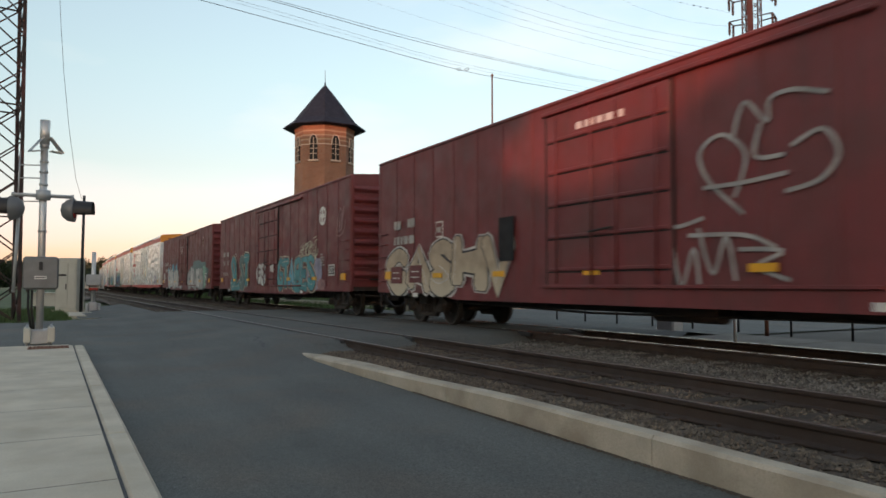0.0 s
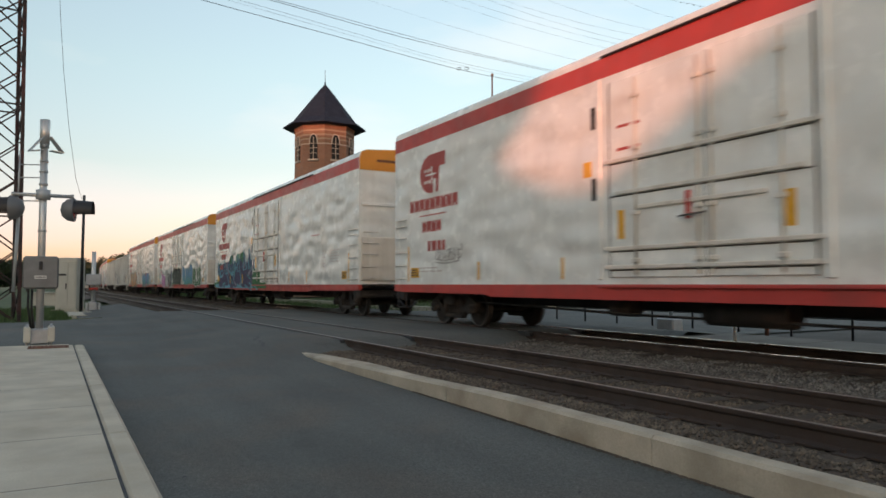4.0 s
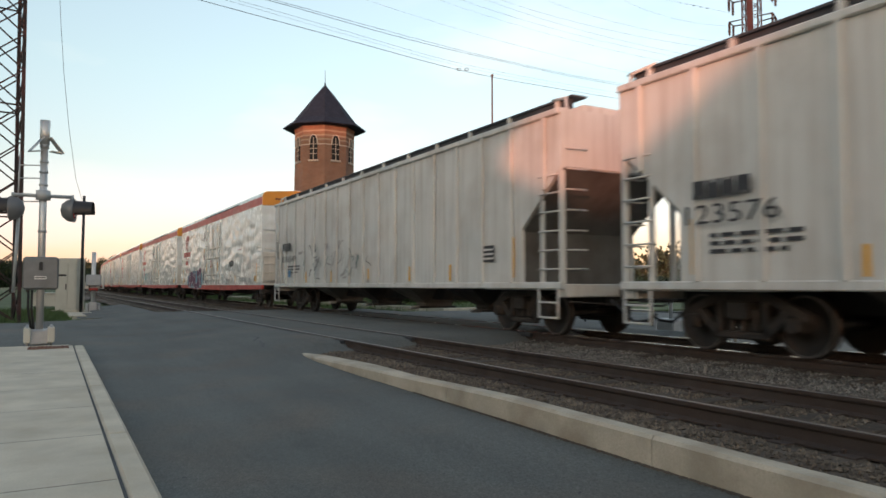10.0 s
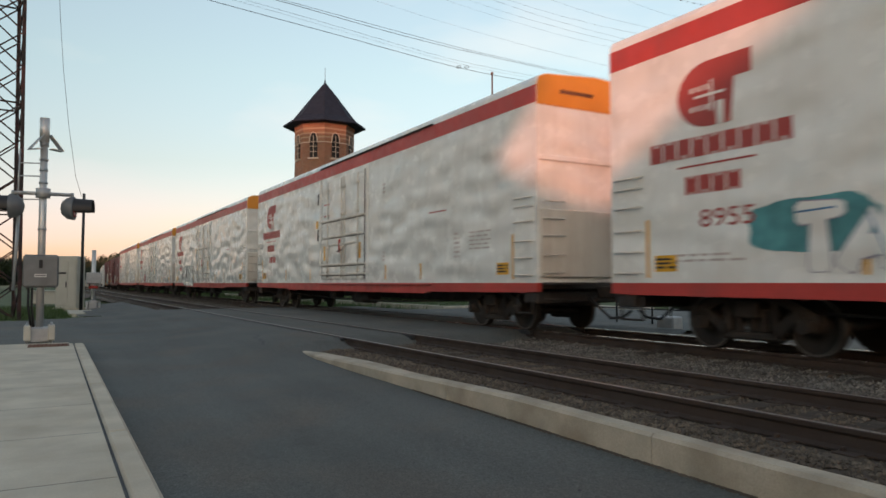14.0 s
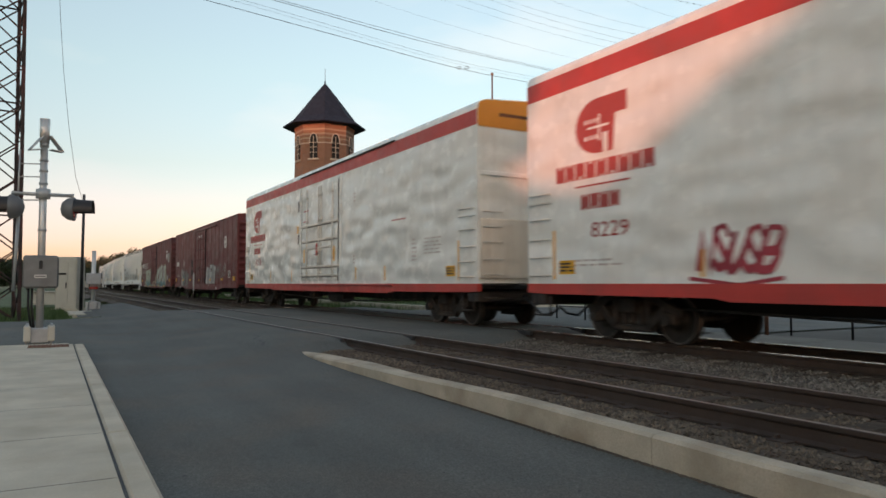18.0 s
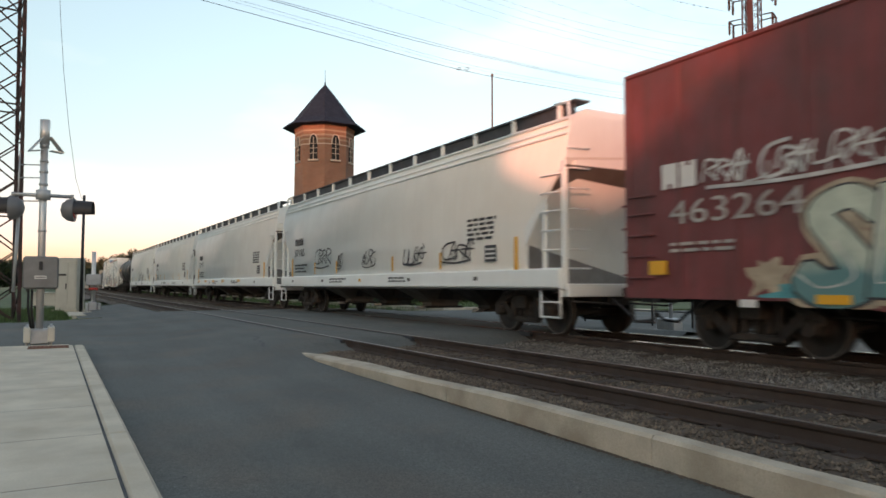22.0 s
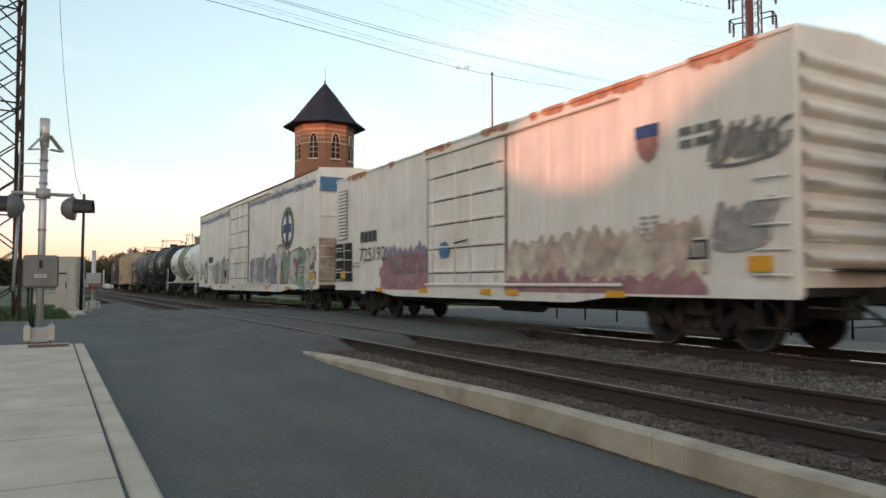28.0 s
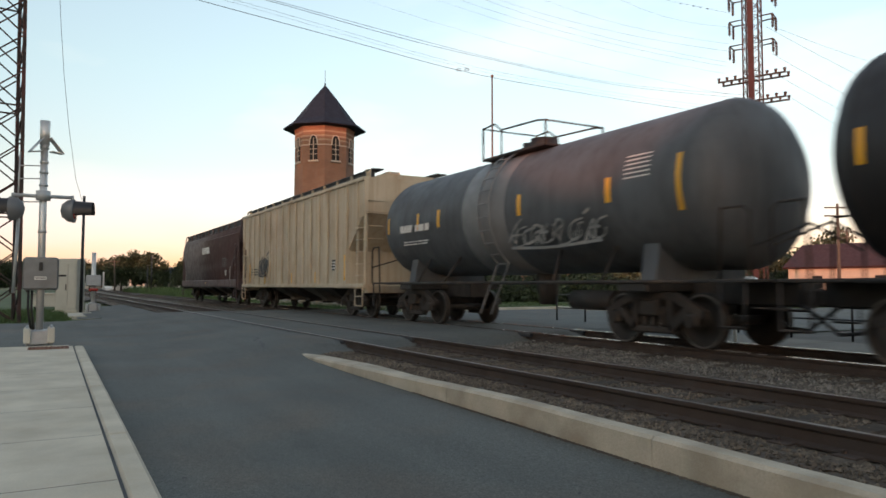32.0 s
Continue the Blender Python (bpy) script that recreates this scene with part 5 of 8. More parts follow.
def ends(car, half, reach=0.15):
    """Couplers, hoses and steps under both ends."""
    for s in (-1, 1):
        m = pose(s * (half - reach), 0, 0, 0, 0, 0 if s > 0 else 180)
        part("coupler", COUPLER, None, car, m=m)
        part("air_hose", HOSE, None, car, m=m)
        part("cut_lever", Geo().pipe([(s * (half + 0.06), -1.45, 0.72), (s * (half + 0.1), -0.5, 0.66), (s * (half + 0.14), 0, 0.8)], 0.018, 5), "steel_dark", car)


def ladder(car, x0, x1, y, zs, mat, out=0.06):
    for z in zs:
        g = Geo().pipe([(x0, y, z), (x0, y - out, z), (x1, y - out, z), (x1, y, z)], 0.014, 5)
        part("rung", g, mat, car)


def end_ladder(car, x, y0, y1, zs, mat):
    s = 1 if x > 0 else -1
    for z in zs:
        part("rung", Geo().pipe([(x, y0, z), (x + s * 0.07, y0, z), (x + s * 0.07, y1, z), (x, y1, z)], 0.014, 5), mat, car)


def plate(car, name, x0, x1, z0, z1, y, mat, label="", thick=0.006):
    return part(name, Geo().box(x0, x1, y - thick, y + 0.002, z0, z1), mat, car, label)


def stencil(car, x, z, w, rows, y, mat, high=0.07, gap=0.055, seed=0):
    """Rows of small lettering that cannot be read, as bars."""
    r = random.Random(seed + int(x * 10))
    g = Geo()
    for k in range(rows):
        zz, xx = z - k * (high + gap), x
        while xx < x + w * r.uniform(0.75, 1.0):
            l = r.uniform(0.1, 0.34)
            g.box(xx, min(xx + l, x + w), y - 0.005, y, zz, zz + high)
            xx += l + 0.07
    tagged(part("stencil", g, mat, car), kind="stuff")


def number(car, words, x, z, high, y, mat, wide=None):
    part("number", letters(words, x, z, high, y - 0.007, wide), mat, car)


def marks(car, x, z, high, count, y, mat, seed=1):
    """Company initials as plain notched blocks."""
    for i in range(count):
        g, a, w = Geo(), x + i * high * 0.92, high * 0.78
        up = (i * 5 + seed) % 3
        lo_, hi_ = (0.0, 0.82) if up == 0 else (0.2, 1.0) if up == 1 else (0.12, 0.86)
        g.box(a, a + w * 0.38, y - 0.006, y, z, z + high)
        g.box(a + w * 0.38, a + w * 0.64, y - 0.006, y, z + high * lo_, z + high * hi_)
        g.box(a + w * 0.64, a + w, y - 0.006, y, z, z + high)
        part("mark_block", g, mat, car)


# letter skeletons on a grid four wide and six high; "~" marks a rounded stroke
SKEL = {"A": "00 26 40,12 32", "B": "00 06,~06 36 45 33 03,~03 43 41 30 00", "C": "~45 26 04 02 20 41", "D": "00 06,~06 36 43 30 00", "E": "46 06 00 40,03 33",
        "F": "46 06 00,03 33", "G": "~45 26 04 02 20 41,41 43 23", "H": "00 06,40 46,03 43", "I": "20 26", "K": "00 06,46 03 40", "L": "06 00 40", "M": "00 06 23 46 40",
        "N": "00 06 40 46", "O": "~26 04 02 20 42 44 26", "P": "00 06,~06 36 45 33 03", "R": "00 06,~06 36 45 33 03,23 40", "S": "~45 26 05 23 41 20 01",
        "T": "06 46,26 20", "U": "~06 02 20 42 46", "V": "06 20 46", "W": "06 10 24 30 46", "Y": "06 23 46,23 20", "Z": "06 46 00 40", "X": "00 46,06 40", "J": "~46 42 20 01"}


def paint(key):
    return "spray_" + key if "spray_" + key in M else key


def flow(c, k=5):
    """A rounded line through the points."""
    pts, n = [], len(c)
    for i in range(n - 1):
        for j in range(k):
            q = j / k
            p0, p1, p2, p3 = (c[max(0, min(n - 1, i + o))] for o in (-1, 0, 1, 2))
            pts.append(tuple(0.5 * (2 * b + (cc - a) * q + (2 * a - 5 * b + 4 * cc - d) * q * q + (3 * b - a - 3 * cc + d) * q ** 3) for a, b, cc, d in zip(p0, p1, p2, p3)))
    return pts + [c[-1]]


def fat_stroke(g, pts, wd, y, low=0.74, swell=0.0):
    """A broad brush stroke with blunt rounded ends, wider towards its foot by swell."""
    (xa, za), (xb, zb) = pts[0], pts[1]
    (xc, zc), (xd, zd) = pts[-2], pts[-1]
    la, lb = math.hypot(xb - xa, zb - za) or 1, math.hypot(xd - xc, zd - zc) or 1
    ext = [(xa - (xb - xa) / la * wd * 0.55, za - (zb - za) / la * wd * 0.55, 0.6)] + [(x, z, 1.0) for x, z in pts] + [(xd + (xd - xc) / lb * wd * 0.55, zd + (zd - zc) / lb * wd * 0.55, 0.6)]
    zs = [e[1] for e in ext]
    lo_, hi_ = min(zs), max(zs) + 1e-6
    rows = []
    for i, (x, z, k) in enumerate(ext):
        p, q = ext[max(0, i - 1)], ext[min(len(ext) - 1, i + 1)]
        l = math.hypot(q[0] - p[0], q[1] - p[1]) or 1
        w = wd * k * (1 + swell * (0.5 - (z - lo_) / (hi_ - lo_)))
        nx, nz = -(q[1] - p[1]) / l * w, (q[0] - p[0]) / l * w
        rows.append([(x - nx, y, max(low, z - nz)), (x + nx, y, max(low, z + nz))])
    g.loft(rows, smooth=False, caps=False, closed=False)


def piece(car, words, x0, x1, z0, z1, fills, edge, y, seed=1, halo=(), wd=None, line=0.035, lean=0.0, shine="pale", low=0.74, swell=0.5):
    """Crowded spray-painted letters: halos, a dark outline, the fill and a highlight for each letter."""
    r = random.Random(seed)
    n = len(words)
    adv, h = (x1 - x0) / n, z1 - z0
    wd = wd or min(adv * 0.2, h * 0.15)
    fills = fills if isinstance(fills, (tuple, list)) else (fills,)
    for i, ch in enumerate(words):
        w, hh = adv * r.uniform(1.1, 1.26), h * r.uniform(0.92, 1.1)
        bx, bz = x0 + adv * i - (w - adv) / 2, z0 + h * r.uniform(-0.03, 0.06)
        tilt, lift = r.uniform(-0.12, 0.12), r.uniform(-0.1, 0.1)
        strokes = []
        for spec in SKEL[ch].split(","):
            pts = []
            for code in spec.strip("~").split():
                u, v = int(code[0]) / 4 + r.uniform(-0.05, 0.05), int(code[1]) / 6 + r.uniform(-0.04, 0.04)
                px_, pz_ = wd + u * (w - 2 * wd), wd + v * (hh - 2 * wd)
                pts.append((bx + px_ + (lean + tilt) * (pz_ - hh / 2), bz + pz_ + lift * (px_ - w / 2)))
            strokes.append(flow(pts) if spec[0] == "~" else pts)
        fill = fills[i % len(fills)]
        layers = [(c, wd + e, 0.0 + 0.0016 * k, "graffiti_halo", "") for k, (c, e) in enumerate(halo)]
        layers += [(edge, wd + line, 0.006 + 0.0018 * i, "graffiti_outline", "sprayed letter outline"), (fill, wd, 0.0068 + 0.0018 * i, "graffiti_letter", fill.split("_")[0] + " spray-painted letter")]
        for col, half, dy, nm, lab in layers:
            g = Geo()
            for k, pts in enumerate(strokes):
                fat_stroke(g, pts, half, y - 0.003 - dy - 0.00012 * k - (0.0001 * i if nm == "graffiti_halo" else 0), low, swell)
            part(nm, g, paint(col), car, lab)
        if shine:
            g, pts = Geo(), strokes[0]
            ribbon(g, [(q[0] - wd * 0.45, q[1] + wd * 0.15) for q in pts[-(len(pts) // 2 + 1):]], 0.013, y - 0.0108 - 0.0018 * i)
            part("graffiti_shine", g, paint(shine), car)


def ribbon(g, pts, wd, y):
    rows = []
    for i, (x0, z0) in enumerate(pts):
        a, b = pts[max(0, i - 1)], pts[min(len(pts) - 1, i + 1)]
        l = math.hypot(b[0] - a[0], b[1] - a[1]) or 1
        nx, nz = -(b[1] - a[1]) / l * wd, (b[0] - a[0]) / l * wd
        rows.append([(x0 - nx, y, z0 - nz), (x0 + nx, y, z0 + nz)])
    g.loft(rows, smooth=False, caps=False, closed=False)


def tag_scrawl(car, x, z, w, h, col, y, seed, strokes=7, wd=0.035):
    """A looping sprayed signature, no real letters."""
    r = random.Random(seed)
    ctl = []
    strokes = int(strokes * 2) + 2
    wd *= 0.62
    for s in range(strokes):
        x0 = x - w / 2 + w * s / strokes
        st = w / strokes * r.uniform(1.1, 1.9)
        kind = r.randrange(4)
        hi, lo = z + h * r.uniform(0.25, 0.5), z - h * r.uniform(0.25, 0.5)
        if kind == 0:
            c = [(x0, hi), (x0 + st * 0.1, lo), (x0 + st * 0.9, lo + h * 0.1), (x0 + st * 0.8, z)]
        elif kind == 1:
            c = [(x0 + st * 0.9, hi), (x0 + st * 0.2, hi - h * 0.1), (x0, z), (x0 + st * 0.3, lo), (x0 + st, lo + h * 0.1), (x0 + st * 0.95, z)]
        elif kind == 2:
            c = [(x0, lo), (x0 + st * 0.4, hi), (x0 + st * 0.7, lo), (x0 + st * 0.2, z), (x0 + st * 1.05, z + h * 0.05)]
        else:
            c = [(x0 + st * 0.1, lo), (x0 + st * 0.1, hi), (x0 + st * 0.9, hi - h * 0.15), (x0 + st * 0.3, z), (x0 + st, lo)]
        ctl.append(c)
    ctl.append([(x - w * 0.45, z - h * 0.5), (x, z - h * 0.58), (x + w * 0.5, z - h * 0.46)])
    for k in range(strokes // 3):
        bx, bz = x + r.uniform(-0.5, 0.5) * w, z + r.uniform(0.1, 0.6) * h
        ctl.append([(bx, bz), (bx + r.uniform(-0.2, 0.5) * h, bz + r.uniform(-0.35, 0.3) * h)])
    for s, c in enumerate(ctl):
        c = [(q[0] + (q[1] - z) * 0.28, q[1]) for q in c]
        g = Geo()
        ribbon(g, flow(c), wd * r.uniform(0.7, 1.3), y - 0.005 - 0.0005 * s)
        part("graffiti_stroke", g, paint(col), car, "looping spray-painted line in " + col)


def scallops(car, x0, x1, z, col, y, seed):
    """A wavy sprayed line under the roof."""
    r = random.Random(seed)
    for tone, lift, wide in (("sky", 0.05, 0.02), (col, 0.0, 0.032)):
        x, pts, zz = x0, [], z + lift
        while x < x1:
            step, deep = r.uniform(0.18, 0.42), r.uniform(0.05, 0.2)
            pts += [(x, zz + r.uniform(-0.03, 0.05)), (x + step * 0.3, zz - deep), (x + step * 0.65, zz - deep * r.uniform(0.5, 1.0)), (x + step * 0.8, zz + r.choice((0.03, 0.08, 0.26)))]
            x += step
            if r.random() < 0.07 or x >= x1:
                g = Geo()
                ribbon(g, pts, wide, y - 0.005 - (0.002 if tone == col else 0))
                part("graffiti_line", g, "spray_" + tone, car, "wavy " + tone + " sprayed line")
                pts, zz = [], z + lift + r.uniform(-0.05, 0.05)
                x += 0.12


def peaks(car, x0, x1, z0, low, high, col, y, seed, count):
    """A band of sprayed blades with a jagged top."""
    r = random.Random(seed)
    w = (x1 - x0) / count
    for k in range(count):
        c = x0 + w * (k + 0.5)
        top, tip = r.uniform(0.5 * low + 0.5 * high, high), c + r.uniform(-0.4, 0.4) * w
        yy = y - 0.003 - 0.00004 * k
        blade = Geo().face([(c - w * 0.8, yy, z0), (c + w * 0.8, yy, z0), (c + w * 0.75, yy, low), (tip + 0.12 * w, yy, top - 0.03), (tip, yy, top), (tip - 0.15 * w, yy, top - 0.05), (c - w * 0.75, yy, low)])
        part("graffiti_blade", blade, paint(col), car)


def patch(car, x, z, w, h, col, y, seed, rough=0.25, drips=0):
    """An uneven sprayed patch."""
    r = random.Random(seed)
    n = 40
    pts = []
    for i in range(n):
        a = 2 * math.pi * i / n
        q = 1 + rough * noise.noise(Vector((math.cos(a) * 2.2, math.sin(a) * 2.2, seed * 3.3))) + rough * 0.4 * noise.noise(Vector((math.cos(a) * 7, math.sin(a) * 7, seed)))
        ca, sa = math.cos(a), math.sin(a)
        e = 0.7
        pts.append((x + w / 2 * q * math.copysign(abs(ca) ** e, ca), z + h / 2 * q * math.copysign(abs(sa) ** e, sa)))
    g = Geo().face([(p[0], y - 0.003, max(0.86, p[1])) for p in pts])
    for _ in range(drips):
        xx, l = x + r.uniform(-0.45, 0.45) * w, r.uniform(0.1, 0.5)
        ww = r.uniform(0.02, 0.06)
        part("paint_drip", Geo().face([(xx - ww, y - 0.0038, z), (xx + ww, y - 0.0038, z), (xx + ww * 0.5, y - 0.0038, z - h / 2 - l), (xx - ww * 0.5, y - 0.0038, z - h / 2 - l)]), "spray_" + col, car)
    part("graffiti_patch", g, "spray_" + col, car, "uneven patch of " + col + " spray paint")


def reflectors(car, xs, z, y, h=0.45, w=0.1):
    for x in xs:
        plate(car, "reflector", x - w / 2, x + w / 2, z, z + h, y, "reflect")


# ---- insulated refrigerator car ----
def reefer():
    L, W = 21.3, 1.6
    H = L / 2
    car = thing("reefer_car", "white insulated freight car with red stripe and red sill", "freight car", "cars of the train")
    sec = [(-W, 1.04), (-W, 5.1), (-W + 0.015, 5.2), (-W + 0.07, 5.29), (-W + 0.25, 5.36), (0, 5.46), (W - 0.25, 5.36), (W - 0.07, 5.29), (W - 0.015, 5.2), (W, 5.1), (W, 1.04)]
    part("body", Geo().prism(sec, "x", -H, H), "reefer", car)
    sill = Geo()
    for s in (-1, 1):
        sill.prism([(-H, 0.86), (-H + 0.5, 0.84), (-H + 4.6, 0.82), (-H + 4.9, 0.77), (H - 4.9, 0.77), (H - 4.6, 0.82), (H - 0.5, 0.84), (H, 0.86), (H, 1.04), (-H, 1.04)], "y", s * (W - 0.12), s * (W + 0.012))
    part("side_sill", sill, "redstripe", car, "red side sill")
    part("floor", Geo().box(-H, H, -W + 0.12, W - 0.12, 0.92, 1.04), "steel_dark", car)
    part("centre_sill", Geo().box(-H + 0.2, H - 0.2, -0.25, 0.25, 0.55, 0.92, 0.02), "steel_dark", car)
    for s in (-1, 1):
        plate(car, "stripe", -H + 0.01, H - 0.01, 4.74, 5.1, -W if s < 0 else W + 0.006, "redstripe", "red stripe under the roof")
        e = s * H
        part("end_band", Geo().prism([(-W + 0.01, 4.7), (W - 0.01, 4.7), (W - 0.01, 5.1), (W - 0.07, 5.27), (W - 0.25, 5.34), (0, 5.44), (-W + 0.25, 5.34), (-W + 0.07, 5.27), (-W + 0.01, 5.1)], "x", e, e + s * 0.02), "orange", car, "orange band across the end")
        part("band_slot", Geo().box(e, e + s * 0.026, -1.0, -0.1, 4.98, 5.06), "rusty", car)
        part("end_panel", Geo().box(e, e + s * 0.07, -W + 0.06, W - 0.06, 1.15, 2.55, 0.02), "reefer_end", car)
        part("end_rib", Geo().box(e, e + s * 0.05, -W + 0.06, W - 0.06, 3.55, 3.66, 0.015), "reefer", car)
        part("end_platform", Geo().box(e, e + s * 0.5, -W + 0.1, -0.5, 1.0, 1.05, 0.01), "steel_dark", car)
        part("end_platform", Geo().box(e, e + s * 0.5, 0.5, W - 0.1, 1.0, 1.05, 0.01), "steel_dark", car)
        part("bolster_end", Geo().box(e - s * 0.5, e - s * 0.05, -W + 0.03, W - 0.03, 0.62, 0.86, 0.03), "steel_dark", car)
        ladder(car, e - s * 0.72, e - s * 0.15, -W, (1.2, 1.55, 1.9, 2.3, 2.62, 2.8), "reefer_end")
        end_ladder(car, e + s * 0.06, -W + 0.12, -W + 0.6, (1.25, 1.6, 2.0, 2.35, 2.7), "reefer_end")
        g = Geo().pipe([(e - s * 0.7, -W + 0.02, 0.8), (e - s * 0.7, -W + 0.02, 0.42), (e - s * 0.2, -W + 0.02, 0.42), (e - s * 0.2, -W + 0.02, 0.8)], 0.02, 5)
        part("step", g, "steel_dark", car)
        plate(car, "placard", e - s * 1.45, e - s * 1.0, 1.22, 1.48, -W, "reflect", "yellow placard with dark bars")
        stencil(car, min(e - s * 1.43, e - s * 1.03), 1.4, 0.4, 3, -W - 0.007, "dark", 0.035, 0.03)
    part("brake_wheel", Geo().loft([[(H + 0.22 + 0.025 * math.cos(b), (0.34 + 0.025 * math.sin(b)) * math.cos(a) + 0.6, 2.3 + (0.34 + 0.025 * math.sin(b)) * math.sin(a)) for b in (0, 1.57, 3.14, 4.71)] for a in [i * 0.3927 for i in range(17)]], caps=False).tube((H, 0.6, 2.3), (H + 0.24, 0.6, 2.3), 0.06, n=8).box(H + 0.2, H + 0.23, 0.57, 0.63, 1.98, 2.62).box(H + 0.2, H + 0.23, 0.28, 0.92, 2.27, 2.33), "redstripe", car, "red hand-brake wheel")
    # door
    door = part("door", Geo().box(-1.9, 1.9, -W - 0.035, -W, 1.16, 4.6, 0.02), "reefer", car)
    for x in (-1.25, 0.05, 0.3, 1.45):
        part("lock_rod", Geo().tube((x, -W - 0.07, 1.2), (x, -W - 0.07, 4.55), 0.022, n=6), "reefer_end", door)
        for z in (1.4, 2.2, 3.3, 4.2):
            part("rod_guide", Geo().box(x - 0.07, x + 0.07, -W - 0.1, -W - 0.035, z, z + 0.08, 0.015), "reefer_end", door)
    for z, x0, x1 in ((3.15, -2.0, 2.0), (2.58, -1.75, 1.75), (2.3, -1.2, 1.2), (1.62, -2.0, 2.0), (1.3, -2.0, 2.0)):
        part("door_rail", Geo().box(x0, x1, -W - 0.085, -W - 0.035, z, z + 0.07, 0.012), "reefer_end", door)
    for z in (3.15, 2.58, 1.62, 1.3):
        part("door_seam", Geo().box(-1.88, 1.88, -W - 0.042, -W - 0.034, z - 0.028, z - 0.004), "recess", door, "dark seam under a door rail")
    for x in (-1.905, 0.17, 1.905):
        part("door_seam", Geo().box(x - 0.006, x + 0.006, -W - 0.038, -W - 0.004, 1.16, 4.6), "recess", door, "dark door seam")
    part("latch_plate", Geo().box(-0.2, -0.1, -W - 0.09, -W - 0.035, 2.05, 2.5, 0.02), "redstripe", door)
    part("handle", Geo().tube((-0.3, -W - 0.11, 2.1), (0.2, -W - 0.11, 2.13), 0.016, n=6), "recess", door)
    reflectors(door, (-1.62, 1.55), 1.82, -W - 0.036, 0.5, 0.15)
    for z in (3.0, 3.4):
        stencil(car, -1.7, z + 0.35, 0.6, 1, -W - 0.036, "logo", 0.05)
    part("door_track", Geo().box(-2.1, 6.3, -W - 0.06, -W - 0.006, 5.1, 5.135, 0.008), "steel_dark", car)
    part("door_sill_track", Geo().box(-2.2, 6.2, -W - 0.07, -W - 0.014, 0.98, 1.03, 0.01), "redstripe", car)
    for x in (-2.25, 2.0):
        part("door_post", Geo().box(x, x + 0.12, -W - 0.04, -W, 1.12, 4.74, 0.02), "reefer", car)
    part("reflector_plate", Geo().box(-2.62, -2.4, -W - 0.01, -W, 3.0, 3.28), "reflect", car, "orange square plate")
    for z in (2.55, 3.85):
        part("hinge", Geo().box(-2.36, -2.26, -W - 0.05, -W, z, z + 0.4, 0.01), "steel_dark", car)
    # lettering
    lx = -H + 2.2
    lg = Geo()
    arc = [(lx - 0.1 + 0.58 * math.cos(t), 3.9 + 0.5 * math.sin(t)) for t in [math.pi / 2 + i * math.pi / 12 for i in range(13)]]
    lg.face([(a, -W - 0.006, b) for a, b in [(lx + 0.66, 4.4)] + arc + [(lx + 0.3, 3.4), (lx + 0.37, 4.05), (lx + 0.66, 4.05)]])
    part("emblem", lg, "logo", car, "red rounded emblem")
    eg = Geo()
    eg.box(lx - 0.35, lx + 0.2, -W - 0.011, -W, 3.86, 3.9)
    eg.box(lx - 0.05, lx - 0.01, -W - 0.011, -W, 3.62, 4.1)
    eg.box(lx + 0.06, lx + 0.18, -W - 0.011, -W, 3.4, 3.75)
    for i in range(6):
        eg.box(lx - 0.42 + i % 3 * 0.13, lx - 0.36 + i % 3 * 0.13, -W - 0.011, -W, 3.66 + 0.3 * (i // 3), 3.74 + 0.3 * (i // 3))
    part("emblem_cutout", eg, "reefer", car)
    marks(car, lx - 1.26, 2.97, 0.31, 9, -W, "logo", 3)
    plate(car, "underline", lx - 0.7, lx + 0.7, 2.82, 2.85, -W, "logo")
    marks(car, lx - 0.55, 2.4, 0.28, 4, -W, "logo", 2)
    stencil(car, lx - 0.8, 1.45, 1.3, 2, -W, "faint", 0.035, 0.05, 3)
    stencil(car, H - 3.3, 2.2, 0.25, 6, -W, "faint", 0.05, 0.06, 4)
    stencil(car, H - 2.6, 2.2, 0.9, 5, -W, "faint", 0.035, 0.06, 5)
    plate(car, "warning_line", H - 4.6, H - 3.7, 2.83, 2.86, -W, "logo")
    stencil(car, 3.2, 3.9, 0.14, 3, -W, "faint", 0.06, 0.05, 6)
    stencil(car, 3.2, 1.9, 0.14, 3, -W, "faint", 0.06, 0.05, 7)
    reflectors(car, (-H + 4.4, -H + 7.4, 3.4, 5.6), 1.14, -W, 0.42, 0.07)
    reflectors(car, (-H + 0.85, H - 0.85), 1.12, -W, 0.95, 0.06)
    # under the floor
    part("brake_reservoir", Geo().tube((-0.4, -0.9, 0.6), (1.1, -0.9, 0.6), 0.22, n=14), "steel_dark", car)
    part("brake_cylinder", Geo().tube((-2.6, -0.9, 0.62), (-2.0, -0.9, 0.62), 0.17, n=12), "steel_dark", car)
    part("brake_pipe", Geo().pipe([(-H + 3.5, -1.0, 0.62), (-2.0, -1.05, 0.5), (2.4, -1.05, 0.48), (H - 3.6, -1.0, 0.6)], 0.025, 5), "steel_dark", car)
    for s in (-1, 1):
        bogie(car, s * (H - 2.35), 0.42)
    ends(car, H, -0.1)
    return car


